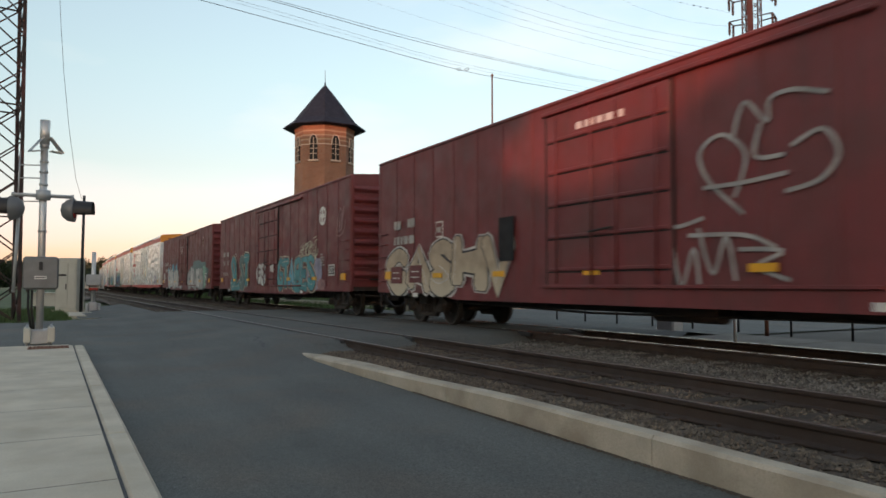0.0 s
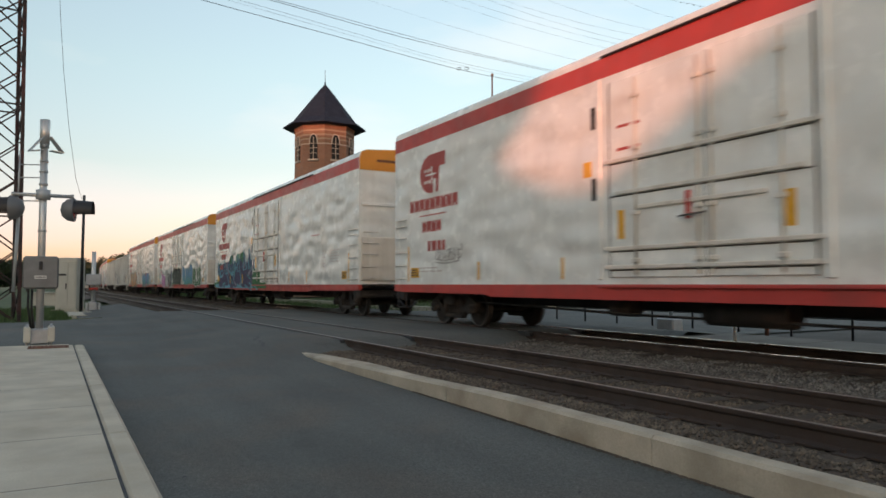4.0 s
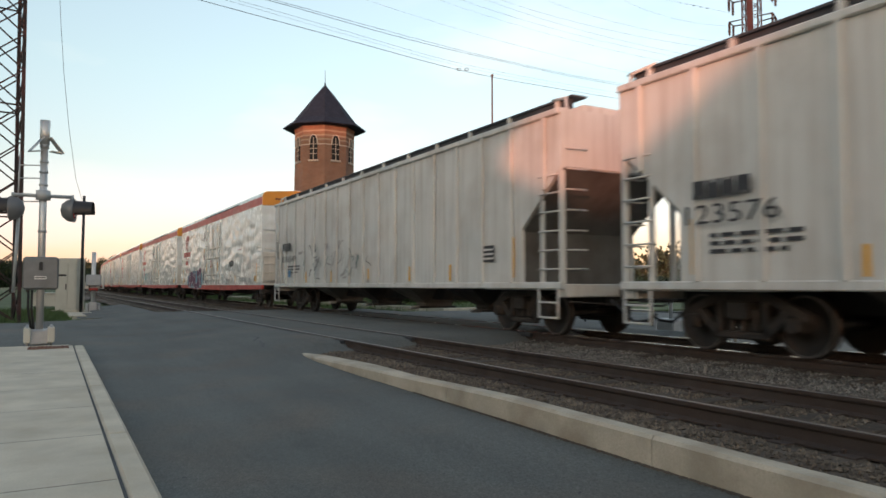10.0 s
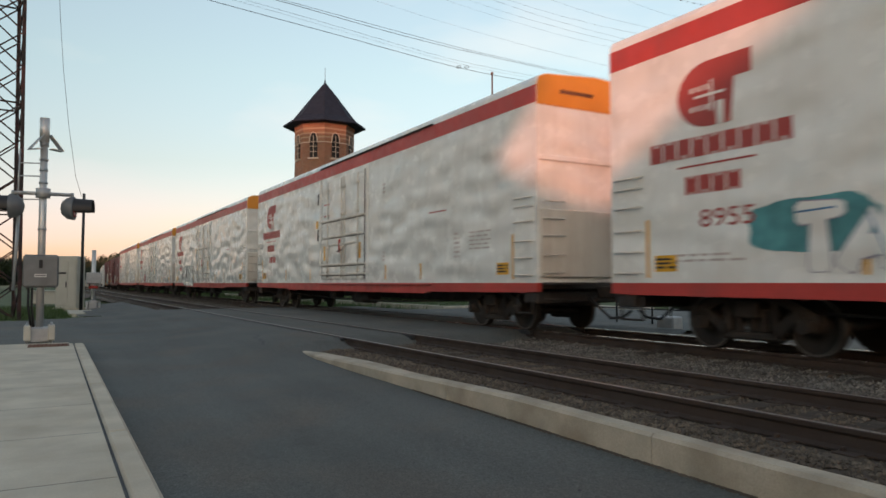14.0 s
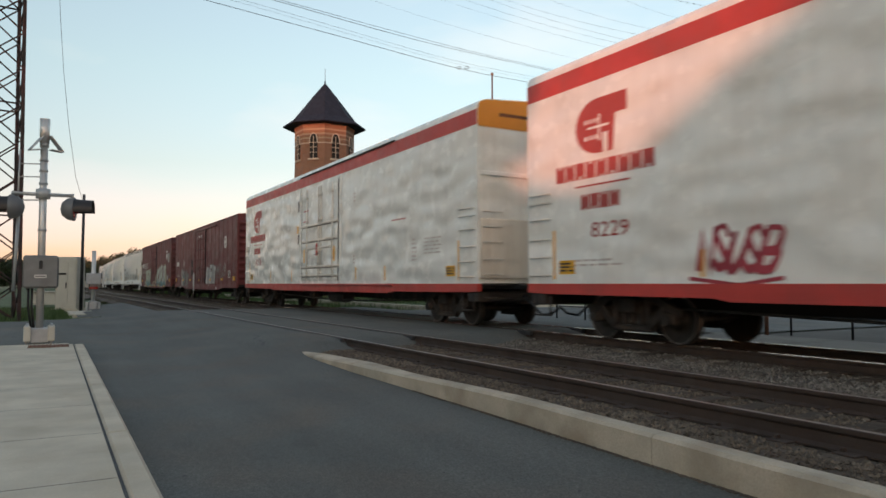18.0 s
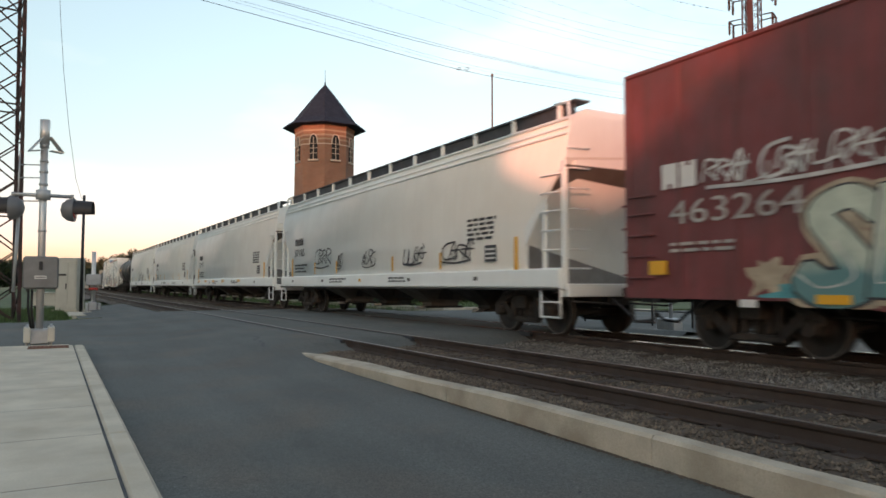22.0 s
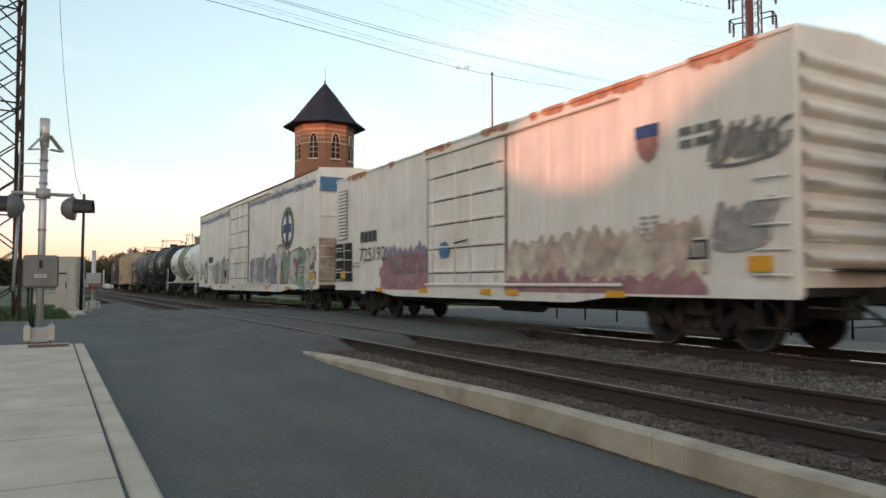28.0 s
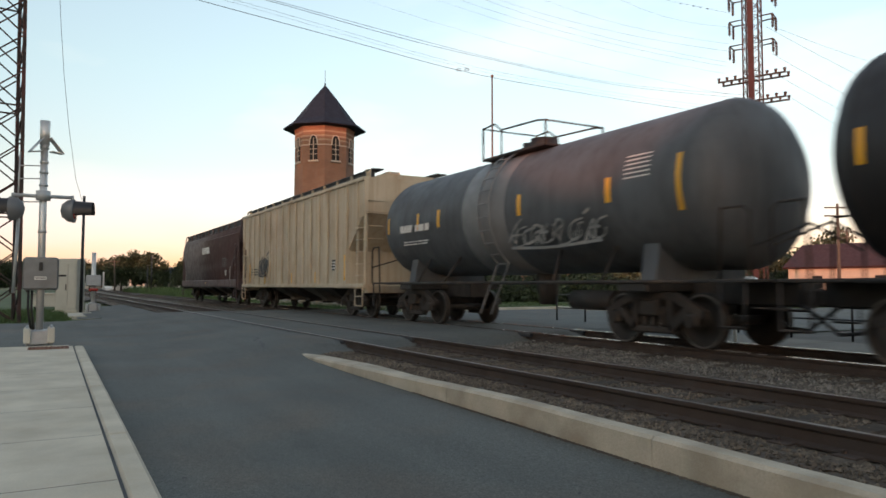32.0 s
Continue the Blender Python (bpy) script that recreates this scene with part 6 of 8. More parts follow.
# ---- boxcar with corrugated ends ----
def boxcar(L, mat, top=4.67, label="oxide-red steel boxcar with ribbed sides and corrugated ends", door_at=0.0, door_w=3.2, ribs=True, roofmat=None, corrugated=True, category="boxcar"):
    W = 1.58
    H = L / 2
    car = thing("boxcar", label, category, "cars of the train")
    sec = [(-W, 0.98), (-W, top - 0.1), (-W + 0.06, top), (0, top + 0.1), (W - 0.06, top), (W, top - 0.1), (W, 0.98)]
    part("body", Geo().prism(sec, "x", -H, H), mat, car)
    part("roof_rim", Geo().box(-H, H, -W - 0.03, -W + 0.05, top - 0.1, top - 0.02, 0.02), roofmat or mat, car)
    g = Geo()
    for i in range(int(L / 1.15)):
        g.box(-H + 0.5 + i * 1.15, -H + 0.62 + i * 1.15, -W + 0.25, W - 0.25, top + 0.0, top + 0.08, 0.02)
    part("roof_rib", g, roofmat or mat, car)
    sill = Geo()
    for s in (-1, 1):
        sill.prism([(-H, 0.82), (-H + 3.4, 0.82), (-H + 4.6, 0.68), (H - 4.6, 0.68), (H - 3.4, 0.82), (H, 0.82), (H, 1.0), (-H, 1.0)], "y", s * (W - 0.08), s * (W + 0.03))
    part("side_sill", sill, mat, car)
    part("floor", Geo().box(-H + 0.05, H - 0.05, -W + 0.08, W - 0.08, 0.85, 0.98), "steel_dark", car)
    part("centre_sill", Geo().box(-H + 0.2, H - 0.2, -0.25, 0.25, 0.5, 0.85, 0.02), "steel_dark", car)
    d0, d1 = door_at - door_w / 2, door_at + door_w / 2
    if ribs:
        rib = Geo().box(-0.045, 0.045, -0.016, 0.0, 1.0, top - 0.12, 0.006).mesh("side_rib", M[mat])
        n = int(L / 1.05)
        for i in range(n + 1):
            x = -H + 0.1 + (L - 0.2) * i / n
            if d0 - 0.15 < x < d1 + 0.15:
                continue
            part("side_rib", rib, None, car, m=pose(x, -W, 0))
    door = part("door", Geo().box(d0, d1, -W - 0.05, -W, 1.02, top - 0.32, 0.02), mat, car)
    for k in range(5):
        z = 1.3 + k * (top - 1.9) / 4.4
        part("door_rib", Geo().box(d0 + 0.08, d1 - 0.08, -W - 0.085, -W - 0.045, z, z + 0.07, 0.015), mat, door)
    for x in (d0 + 0.35, d0 + door_w * 0.42, d0 + door_w * 0.62, d1 - 0.3):
        part("lock_rod", Geo().tube((x, -W - 0.1, 1.05), (x, -W - 0.1, top - 0.4), 0.02, n=6), mat, door)
    for k in range(5):
        z = 1.3 + k * (top - 1.9) / 4.4
        part("door_seam", Geo().box(d0 + 0.06, d1 - 0.06, -W - 0.058, -W - 0.048, z - 0.03, z - 0.002), "gap" if mat != "whitebox" else "recess", door, "dark seam under a door rib")
    for x in (d0 - 0.012, d1 + 0.012):
        part("door_seam", Geo().box(x - 0.014, x + 0.014, -W - 0.05, -W, 1.02, top - 0.32), "gap" if mat != "whitebox" else "recess", door, "dark door seam")
    part("handle", Geo().tube((door_at - 0.3, -W - 0.12, 2.0), (door_at + 0.3, -W - 0.12, 2.05), 0.02, n=6), "steel_dark", door)
    part("door_track", Geo().box(d0 - 0.1, d1 + door_w, -W - 0.1, -W, top - 0.3, top - 0.22, 0.015), mat, car)
    part("door_sill_track", Geo().box(d0 - 0.1, d1 + door_w, -W - 0.09, -W, 0.98, 1.04, 0.01), mat, car)
    for s in (-1, 1):
        e = s * H
        if not corrugated:
            part("end_panel", Geo().box(e, e + s * 0.06, -W + 0.05, W - 0.05, 1.1, 2.7, 0.02), "rustpanel", car, "rust-stained lower end panel")
            part("end_rib", Geo().box(e, e + s * 0.05, -W + 0.05, W - 0.05, 3.5, 3.6, 0.015), mat, car)
        for k in range(9 if corrugated else 0):
            z = 1.25 + k * (top - 1.5) / 9
            g = Geo()
            n = 8
            g.loft([[(e + s * 0.11 * math.sin(math.pi * i / n), y, z + 0.24 * i / n) for i in range(n + 1)] for y in (-W + 0.1, -W + 0.25, W - 0.25, W - 0.1)], closed=False, caps=False)
            part("end_corrugation", g, mat, car)
        for yy in (-W, W - 0.1):
            part("corner_post", Geo().box(e - s * 0.08, e + s * 0.03, yy, yy + 0.1, 0.85, top - 0.05, 0.02), mat, car)
        ladder(car, e - s * 0.62, e - s * 0.12, -W, (1.15, 1.5, 1.85, 2.2, 2.5), mat)
        end_ladder(car, e + s * 0.1, -W + 0.1, -W + 0.55, (1.2, 1.6, 2.0, 2.4), mat)
        part("end_walk", Geo().box(e, e + s * 0.45, -0.9, 0.9, 1.2, 1.24, 0.01), "steel_dark", car)
        part("step", Geo().pipe([(e - s * 0.62, -W, 0.85), (e - s * 0.62, -W, 0.42), (e - s * 0.15, -W, 0.42), (e - s * 0.15, -W, 0.85)], 0.02, 5), "steel_dark", car)
        bogie(car, s * (H - 2.1), 0.42)
    rz_ = 1.22 if mat == "boxred" else 0.79
    for x in (-H + 3.65, -H + 6.4, -H + 9.4, H - 6.5, H - 3.4):
        plate(car, "reflector", x - 0.22, x + 0.22, rz_, rz_ + 0.12, -W - 0.03, "reflect", thick=0.035)
    for x in (-H + 0.75, H - 0.55):
        plate(car, "reflector", x - 0.18, x + 0.18, 1.2, 1.42, -W - 0.03, "reflect", thick=0.035)
    for x in (-H + 2.4, H - 4.9):
        plate(car, "sill_mark", x - 0.14, x + 0.14, 0.72, 0.83, -W - 0.03, "white")
    if mat == "boxred":
        fr_ = plate(car, "stencil_frame", -H + 3.5, -H + 3.86, 2.24, 2.64, -W, "white")
        plate(fr_, "stencil_field", -H + 3.53, -H + 3.83, 2.27, 2.61, -W - 0.008, mat)
        plate(fr_, "stencil_bar", -H + 3.58, -H + 3.78, 2.36, 2.5, -W - 0.013, "silver_text")
    plate(car, "notice_frame", H - 1.95, H - 1.38, 1.36, 1.74, -W - 0.03, "white")
    plate(car, "notice", H - 1.9, H - 1.43, 1.4, 1.7, -W - 0.037, "dark")
    for i in range(3):
        plate(car, "notice_bar", H - 1.83 + i * 0.13, H - 1.78 + i * 0.13, 1.44, 1.66, -W - 0.044, "white")
    stencil(car, H - 2.8, 2.1, 0.4, 5, -W - 0.03, "silver_text", 0.045, 0.05, 2)
    stencil(car, -H + 1.0, 1.65, 1.2, 2, -W - 0.03, "silver_text", 0.05, 0.05, 3)
    part("brake_reservoir", Geo().tube((0.5, -0.8, 0.6), (1.9, -0.8, 0.6), 0.2, n=12), "steel_dark", car)
    part("brake_pipe", Geo().pipe([(-H + 3.2, -0.9, 0.6), (-1.0, -1.0, 0.5), (H - 3.4, -0.9, 0.58)], 0.025, 5), "steel_dark", car)
    part("brake_wheel", Geo().loft([[(H + 0.2 + 0.02 * math.cos(b), (0.26 + 0.02 * math.sin(b)) * math.cos(a) + 0.5, 2.6 + (0.26 + 0.02 * math.sin(b)) * math.sin(a)) for b in (0, 1.57, 3.14, 4.71)] for a in [i * 0.3927 for i in range(17)]], caps=False).tube((H + 0.05, 0.5, 2.6), (H + 0.21, 0.5, 2.6), 0.05, n=8).box(H + 0.19, H + 0.21, 0.48, 0.52, 2.35, 2.85).box(H + 0.19, H + 0.21, 0.25, 0.75, 2.58, 2.62), "steel_dark", car)
    ends(car, H, 0.0)
    return car, W + 0.03


# ---- covered hoppers ----
def hopper(L, mat, smooth, top, label, ribs=True, chutes=4, roofdark=True):
    W = 1.6
    H = L / 2
    car = thing("hopper_car", label, "covered hopper", "cars of the train")
    zn, zb, inn = (3.35, 2.2, 1.3) if not smooth else (3.4, 2.2, 1.25)
    base = 1.06
    if smooth:
        prof = [(-1.5, 1.1), (-1.56, 1.5), (-1.6, 2.2), (-1.59, 2.9), (-1.53, 3.5), (-1.43, 4.0), (-1.33, top - 0.08), (-1.26, top)]
        prof += [(-p[0], p[1]) for p in prof[::-1]]
        g = Geo()
        # the ends of the side sheets slope in below the eaves
        def cut(z):
            return 0.0 if z >= zn else inn * min(1.0, (zn - z) / (zn - zb))
        fine = []
        for (ya, za), (yb, zb_) in zip(prof, prof[1:]):
            m = max(1, int(abs(zb_ - za) / 0.25))
            fine += [(ya + (yb - ya) * i / m, za + (zb_ - za) * i / m) for i in range(m)]
        fine.append(prof[-1])
        g.loft([[(-H + cut(z), y, z) for y, z in fine], [(H - cut(z), y, z) for y, z in fine]], smooth=True, caps=True)
        part("body", g, mat, car)
        for k, z in enumerate((top - 0.1, top - 0.28, top - 0.42)):
            yy = 1.35 + k * 0.04
            part("top_bead", Geo().box(-H + 0.02, H - 0.02, -yy - 0.045, -yy + 0.05, z, z + 0.05, 0.015), mat, car)
        for s in (-1, 1):
            part("side_sill", Geo().box(-H + 0.1, H - 0.1, s * 1.5, s * 1.63, 0.97, 1.36, 0.03), mat, car)
            part("sill_flange", Geo().box(-H + 0.1, H - 0.1, s * 1.5, s * 1.66, 0.93, 0.97), "steel_dark", car)
    else:
        pts = [(-H + inn, base), (-H + inn, zb), (-H, zn), (-H, top), (H, top), (H, zn), (H - inn, zb), (H - inn, base)]
        part("body", Geo().prism(pts, "y", -W + 0.02, W - 0.02), mat, car)
        if ribs:
            n = 17
            for i in range(n):
                x = -H + 0.5 + (L - 1.0) * i / (n - 1)
                low = base if abs(x) < H - inn else zb + (zn - zb) * (abs(x) - H + inn) / inn
                part("side_rib", Geo().box(x - 0.055, x + 0.055, -W - 0.05, -W + 0.02, low + 0.02, top - 0.02, 0.02), mat, car)
        for s in (-1, 1):
            part("side_sill", Geo().box(-H, H, s * (W - 0.1), s * (W + 0.02), 0.96, 1.1, 0.02), mat, car)
            part("top_chord", Geo().box(-H, H, s * (W - 0.08), s * (W + 0.05), top - 0.12, top, 0.02), mat, car)
    part("roof", Geo().prism([(-1.3, top - 0.02), (-0.9, top + 0.16), (0.9, top + 0.16), (1.3, top - 0.02)], "x", -H + 0.1, H - 0.1), mat, car)
    part("hatch", Geo().box(-H + 1.0, H - 1.0, -0.4, 0.4, top + 0.14, top + 0.24, 0.03), mat, car)
    for s in (-1, 1):
        part("running_board", Geo().box(-H - 0.05, H + 0.05, s * 0.95, s * 1.32, top + 0.24, top + 0.28), "board", car, "dark grating walkway along the roof")
    part("board_skirt", Geo().box(-H + 0.05, H - 0.05, -1.26, -1.22, top + 0.02, top + 0.24), "board", car)
    n = 12
    for i in range(n):
        x = -H + 0.45 + (L - 0.9) * i / (n - 1)
        part("board_bracket", Geo().box(x - 0.05, x + 0.05, -1.34, -1.2, top - 0.05, top + 0.26, 0.015), mat, car)
    for s in (-1, 1):
        e = s * H
        # on grey cars the sheet's dark tone is painted-in shade
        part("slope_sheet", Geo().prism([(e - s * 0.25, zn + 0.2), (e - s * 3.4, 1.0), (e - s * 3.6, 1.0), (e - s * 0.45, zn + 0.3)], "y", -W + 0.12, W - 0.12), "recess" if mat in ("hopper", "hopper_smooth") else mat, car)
        # faces added under the sloping ends; on grey cars their dark tone paints in shade
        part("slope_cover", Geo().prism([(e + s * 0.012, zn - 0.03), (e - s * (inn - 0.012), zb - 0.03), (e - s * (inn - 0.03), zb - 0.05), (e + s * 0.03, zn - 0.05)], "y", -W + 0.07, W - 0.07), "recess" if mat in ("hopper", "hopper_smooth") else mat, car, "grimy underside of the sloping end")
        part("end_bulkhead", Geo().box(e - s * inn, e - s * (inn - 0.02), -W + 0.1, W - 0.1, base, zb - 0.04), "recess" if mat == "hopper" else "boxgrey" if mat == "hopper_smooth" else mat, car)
        part("end_sheet", Geo().box(e - s * 0.2, e - s * 0.02, -1.3, 1.3, zn - 0.1, top - 0.02, 0.02), mat, car)
        part("end_floor", Geo().box(e - s * 2.8, e, -W + 0.06, W - 0.06, 0.94, 1.04, 0.01), mat, car)
        for y in (-W + 0.04, W - 0.14):
            part("end_post", Geo().box(e - s * 0.12, e, y, y + 0.1, 1.04, zn + 0.05, 0.015), mat, car)
            part("inner_post", Geo().box(e - s * 0.72, e - s * 0.62, y, y + 0.08, 1.04, zn - 0.45, 0.015), mat, car)
        ladder(car, e - s * 0.7, e - s * 0.1, -W + 0.05, (1.35, 1.72, 2.1, 2.48, 2.85, 3.2), mat, 0.04)
        end_ladder(car, e, -W + 0.15, -W + 0.6, (1.35, 1.72, 2.1, 2.5, 2.9, 3.3, 3.7), mat)
        part("grab_loop", Geo().pipe([(e - s * 0.15, -1.38, zn), (e - s * 0.02, -1.4, top - 0.1), (e - s * 0.1, -1.36, top + 0.24), (e - s * 0.6, -1.3, top + 0.3)], 0.03, 6), mat, car)
        part("end_sill", Geo().box(e - s * 0.25, e + s * 0.02, -W + 0.1, W - 0.1, 0.8, 1.06, 0.02), mat, car)
        part("step", Geo().pipe([(e - s * 0.7, -W, 1.0), (e - s * 0.7, -W, 0.4), (e - s * 0.1, -W, 0.4), (e - s * 0.1, -W, 1.0)], 0.022, 5), mat, car)
        part("step_tread", Geo().pipe([(e - s * 0.7, -W, 0.7), (e - s * 0.1, -W, 0.7)], 0.018, 5), mat, car)
        bogie(car, s * (H - 2.0), 0.45)
        plate(car, "reflector", e - s * (inn + 0.3) - 0.06, e - s * (inn + 0.3) + 0.06, 1.2, 2.05, -W - 0.004, "reflect" if mat != "maroon" else "silver_text")
    for i in range(chutes):
        x = -H + 4.6 + (L - 9.2) * i / (chutes - 1)
        c = Geo()
        c.loft([[(x + sx * w, sy * d, z) for sx, sy in ((-1, -1), (1, -1), (1, 1), (-1, 1))] for w, d, z in ((0.75, 1.3, 1.02), (0.28, 0.45, 0.52), (0.28, 0.45, 0.4))], smooth=False)
        ch = part("chute", c, "steel_dark" if i % 2 else "recess", car, "tapered discharge chute")
        part("gate", Geo().box(x - 0.32, x + 0.32, -0.6, 0.6, 0.36, 0.42, 0.02), "steel_dark", ch)
        part("gate_crank", Geo().tube((x + 0.15, -0.6, 0.39), (x + 0.15, -0.9, 0.39), 0.045, n=8), "galv", ch)
    part("centre_sill", Geo().box(-H + 0.2, H - 0.2, -0.3, 0.3, 0.62, 0.98), "steel_dark", car)
    plate(car, "notice", H - 2.75, H - 2.3, 1.55, 1.92, -W - 0.006, "dark")
    for i in range(3):
        plate(car, "notice_bar", H - 2.71, H - 2.34, 1.61 + i * 0.1, 1.65 + i * 0.1, -W - 0.012, "white")
    if not smooth:
        reflectors(car, (-H + 4.2, -2.8, 0.4, 3.2, 5.4), 1.14, -W - 0.004, 0.4, 0.08)
    if smooth:
        stencil(car, -3.4, 1.2, 1.5, 2, -1.632, "dark", 0.05, 0.04, 4)
        stencil(car, 1.4, 1.2, 1.2, 2, -1.632, "dark", 0.05, 0.04, 5)
        for k in range(5):
            plate(car, "sill_mark", -H + 1.6 + k * 3.4, -H + 1.75 + k * 3.4, 1.13, 1.22, -1.632, "recess" if k != 2 else "reflect")
        stencil(car, H - 3.5, 2.5, 1.2, 5, -1.606, "dark", 0.06, 0.05, 9)
    stencil(car, -H + 1.9, 1.75, 1.5, 3, -W - 0.006, "dark", 0.06, 0.06, 8)
    ends(car, H, 0.0)
    return car


# ---- tank cars ----
def tank(L, frame, rad, zc, mat, label, band=None, dome="rail"):
    H, F = L / 2, frame / 2
    car = thing("tank_car", label, "tank car", "cars of the train")
    n = 40

    def ring(x, r):
        return [(x, r * math.cos(a), zc + r * math.sin(a)) for a in [2 * math.pi * i / n for i in range(n)]]
    head = [(0.0, 0.05), (0.02, 0.3), (0.08, 0.55), (0.2, 0.78), (0.36, 0.93), (0.52, 0.99), (0.62, 1.0)]
    rings = [ring(-H + d, rad * q) for d, q in head] + [ring(H - d, rad * q) for d, q in head[::-1]]
    part("barrel", Geo().loft(rings), mat, car)
    for x in (-H + 0.62, -H / 3, H / 3, H - 0.62):
        part("weld_seam", Geo().loft([ring(x - 0.02, rad + 0.002), ring(x - 0.012, rad + 0.006), ring(x + 0.012, rad + 0.006), ring(x + 0.02, rad + 0.002)], caps=False), mat, car)
    if band:
        bm_, x0, x1 = band
        part("band", Geo().loft([ring(x0, rad + 0.001), ring(x0 + 0.01, rad + 0.008), ring(x1 - 0.01, rad + 0.008), ring(x1, rad + 0.001)], caps=False), bm_, car, "painted band round the barrel")
    fm = mat if mat == "tankwhite" else "steel_dark"
    for s in (-1, 1):
        e = s * F
        part("draft_sill", Geo().box(e, s * (H - 3.4), -0.28, 0.28, 0.72, 1.12, 0.02), "steel_dark", car)
        part("saddle", Geo().prism([(-1.2, 1.0), (1.2, 1.0), (1.06, zc - rad * 0.66), (0.6, zc - rad * 0.9), (-0.6, zc - rad * 0.9), (-1.06, zc - rad * 0.66)], "x", s * (H - 1.9), s * (H - 1.55)), mat, car)
        part("body_bolster", Geo().box(s * (H - 2.2), s * (H - 1.5), -1.45, 1.45, 0.92, 1.1, 0.03), "steel_dark", car)
        part("end_platform", Geo().box(e - s * 0.05, s * (H - 0.6), -1.45, 1.45, 1.08, 1.13, 0.01), fm, car)
        for y in (-1.42, 1.42):
            part("handrail", Geo().pipe([(e, y, 1.1), (e, y, 2.1), (e - s * 0.1, y, 2.2), (e - s * 0.5, y, 2.2), (e - s * 0.55, y, 1.1)], 0.022, 6), fm, car)
            part("step", Geo().pipe([(e - s * 0.1, y, 1.1), (e - s * 0.1, y, 0.42), (e - s * 0.55, y, 0.42), (e - s * 0.55, y, 1.1)], 0.02, 5), fm, car)
        part("end_rail", Geo().pipe([(e, -1.4, 1.6), (e, 0, 2.0), (e, 1.4, 1.6)], 0.02, 5), fm, car)
        bogie(car, s * (F - 2.25), 0.45)
        for y in (-1.45, 1.45):
            part("side_rail", Geo().tube((s * (H - 0.6), y, 1.1), (0, y, 1.1), 0.035, n=6), fm, car)
            part("rail_stay", Geo().tube((s * 2.2, y, 1.1), (s * 2.0, y * 0.72, zc - rad * 0.68), 0.03, n=5), fm, car)
            part("rail_stay", Geo().tube((s * (H - 2.6), y, 1.1), (s * (H - 2.6), y * 0.72, zc - rad * 0.68), 0.03, n=5), fm, car)
    # ladder over the side
    lx = -0.2 if dome == "rail" else -0.6
    lm = fm if band is None else band[0]
    lad = part("ladder_rail", Geo().pipe([(lx - 0.22, -1.48, 0.4)] + [(lx - 0.22, -rad * math.cos(a) - 0.09, zc + (rad + 0.09) * math.sin(a)) for a in [-0.9 + i * 0.2 for i in range(11)]], 0.025, 5), lm, car)
    part("ladder_rail", Geo().pipe([(lx + 0.22, -1.48, 0.4)] + [(lx + 0.22, -rad * math.cos(a) - 0.09, zc + (rad + 0.09) * math.sin(a)) for a in [-0.9 + i * 0.2 for i in range(11)]], 0.025, 5), lm, car)
    for i in range(11):
        a = -0.9 + i * 0.2
        part("rung", Geo().tube((lx - 0.22, -rad * math.cos(a) - 0.1, zc + (rad + 0.1) * math.sin(a)), (lx + 0.22, -rad * math.cos(a) - 0.1, zc + (rad + 0.1) * math.sin(a)), 0.016, n=5), lm, lad)
    # top platform with railing
    zt = zc + rad
    x0, x1 = (-1.3, 1.2)
    plat = part("platform", Geo().box(x0, x1, -0.85, 0.85, zt - 0.1, zt - 0.04, 0.01), "tankgreen" if mat == "tankwhite" else "steel_dark", car)
    rm = "tankgreen" if mat == "tankwhite" else "steel_dark"
    for y in (-0.82, 0.82):
        part("railing", Geo().pipe([(x0, y, zt - 0.07), (x0, y, zt + 0.72), (x0 + 0.5, y, zt + 0.75), (x0 + 0.8, y, zt + (0.75 if dome == "dome" else 0.55)), (x1 - 0.3, y, zt + (0.75 if dome == "dome" else 0.5)), (x1, y, zt + (0.75 if dome == "dome" else 0.45)), (x1, y, zt - 0.07)], 0.022, 6), rm, plat)
        if dome == "dome":
            part("mid_rail", Geo().pipe([(x0, y, zt + 0.38), (x1, y, zt + 0.38)], 0.018, 5), rm, plat)
        part("stanchion", Geo().pipe([(x0 + 0.8, y, zt - 0.07), (x0 + 0.8, y, zt + 0.56)], 0.02, 5), rm, plat)
    for x in (x0, x1):
        part("end_railing", Geo().pipe([(x, -0.82, zt + (0.72 if x < 0 else 0.45)), (x, 0.82, zt + (0.72 if x < 0 else 0.45))], 0.022, 6), rm, plat)
    if dome == "dome":
        part("valve_dome", Geo().tube((0.0, 0, zt - 0.1), (0.0, 0, zt + 0.5), 0.46, n=20).tube((0, 0, zt + 0.5), (0, 0, zt + 0.56), 0.49, n=20), "tankgreen", car, "sage-green valve dome housing")
        part("valve_cap", Geo().tube((0.1, 0, zt + 0.56), (0.1, 0, zt + 0.74), 0.15, 0.13, n=12), "rusty", car, "rust-red valve cap")
    else:
        part("manway", Geo().tube((0.1, 0, zt - 0.1), (0.1, 0, zt + 0.3), 0.33, n=16), "steel_dark", car)
        part("valve", Geo().tube((-0.7, 0.1, zt - 0.1), (-0.7, 0.1, zt + 0.35), 0.12, n=10), "steel_dark", car)
    part("outlet", Geo().tube((0.2, 0, zc - rad + 0.1), (0.2, 0, 0.6), 0.3, 0.2, 12), "steel_dark", car)
    part("brake_reservoir", Geo().tube((2.0, -0.7, 0.75), (3.2, -0.7, 0.75), 0.2, n=12), "steel_dark", car)

    def arc_plate(name, x0, x1, a0, a1, m, out=0.012, label="", parent=car):
        g = Geo()
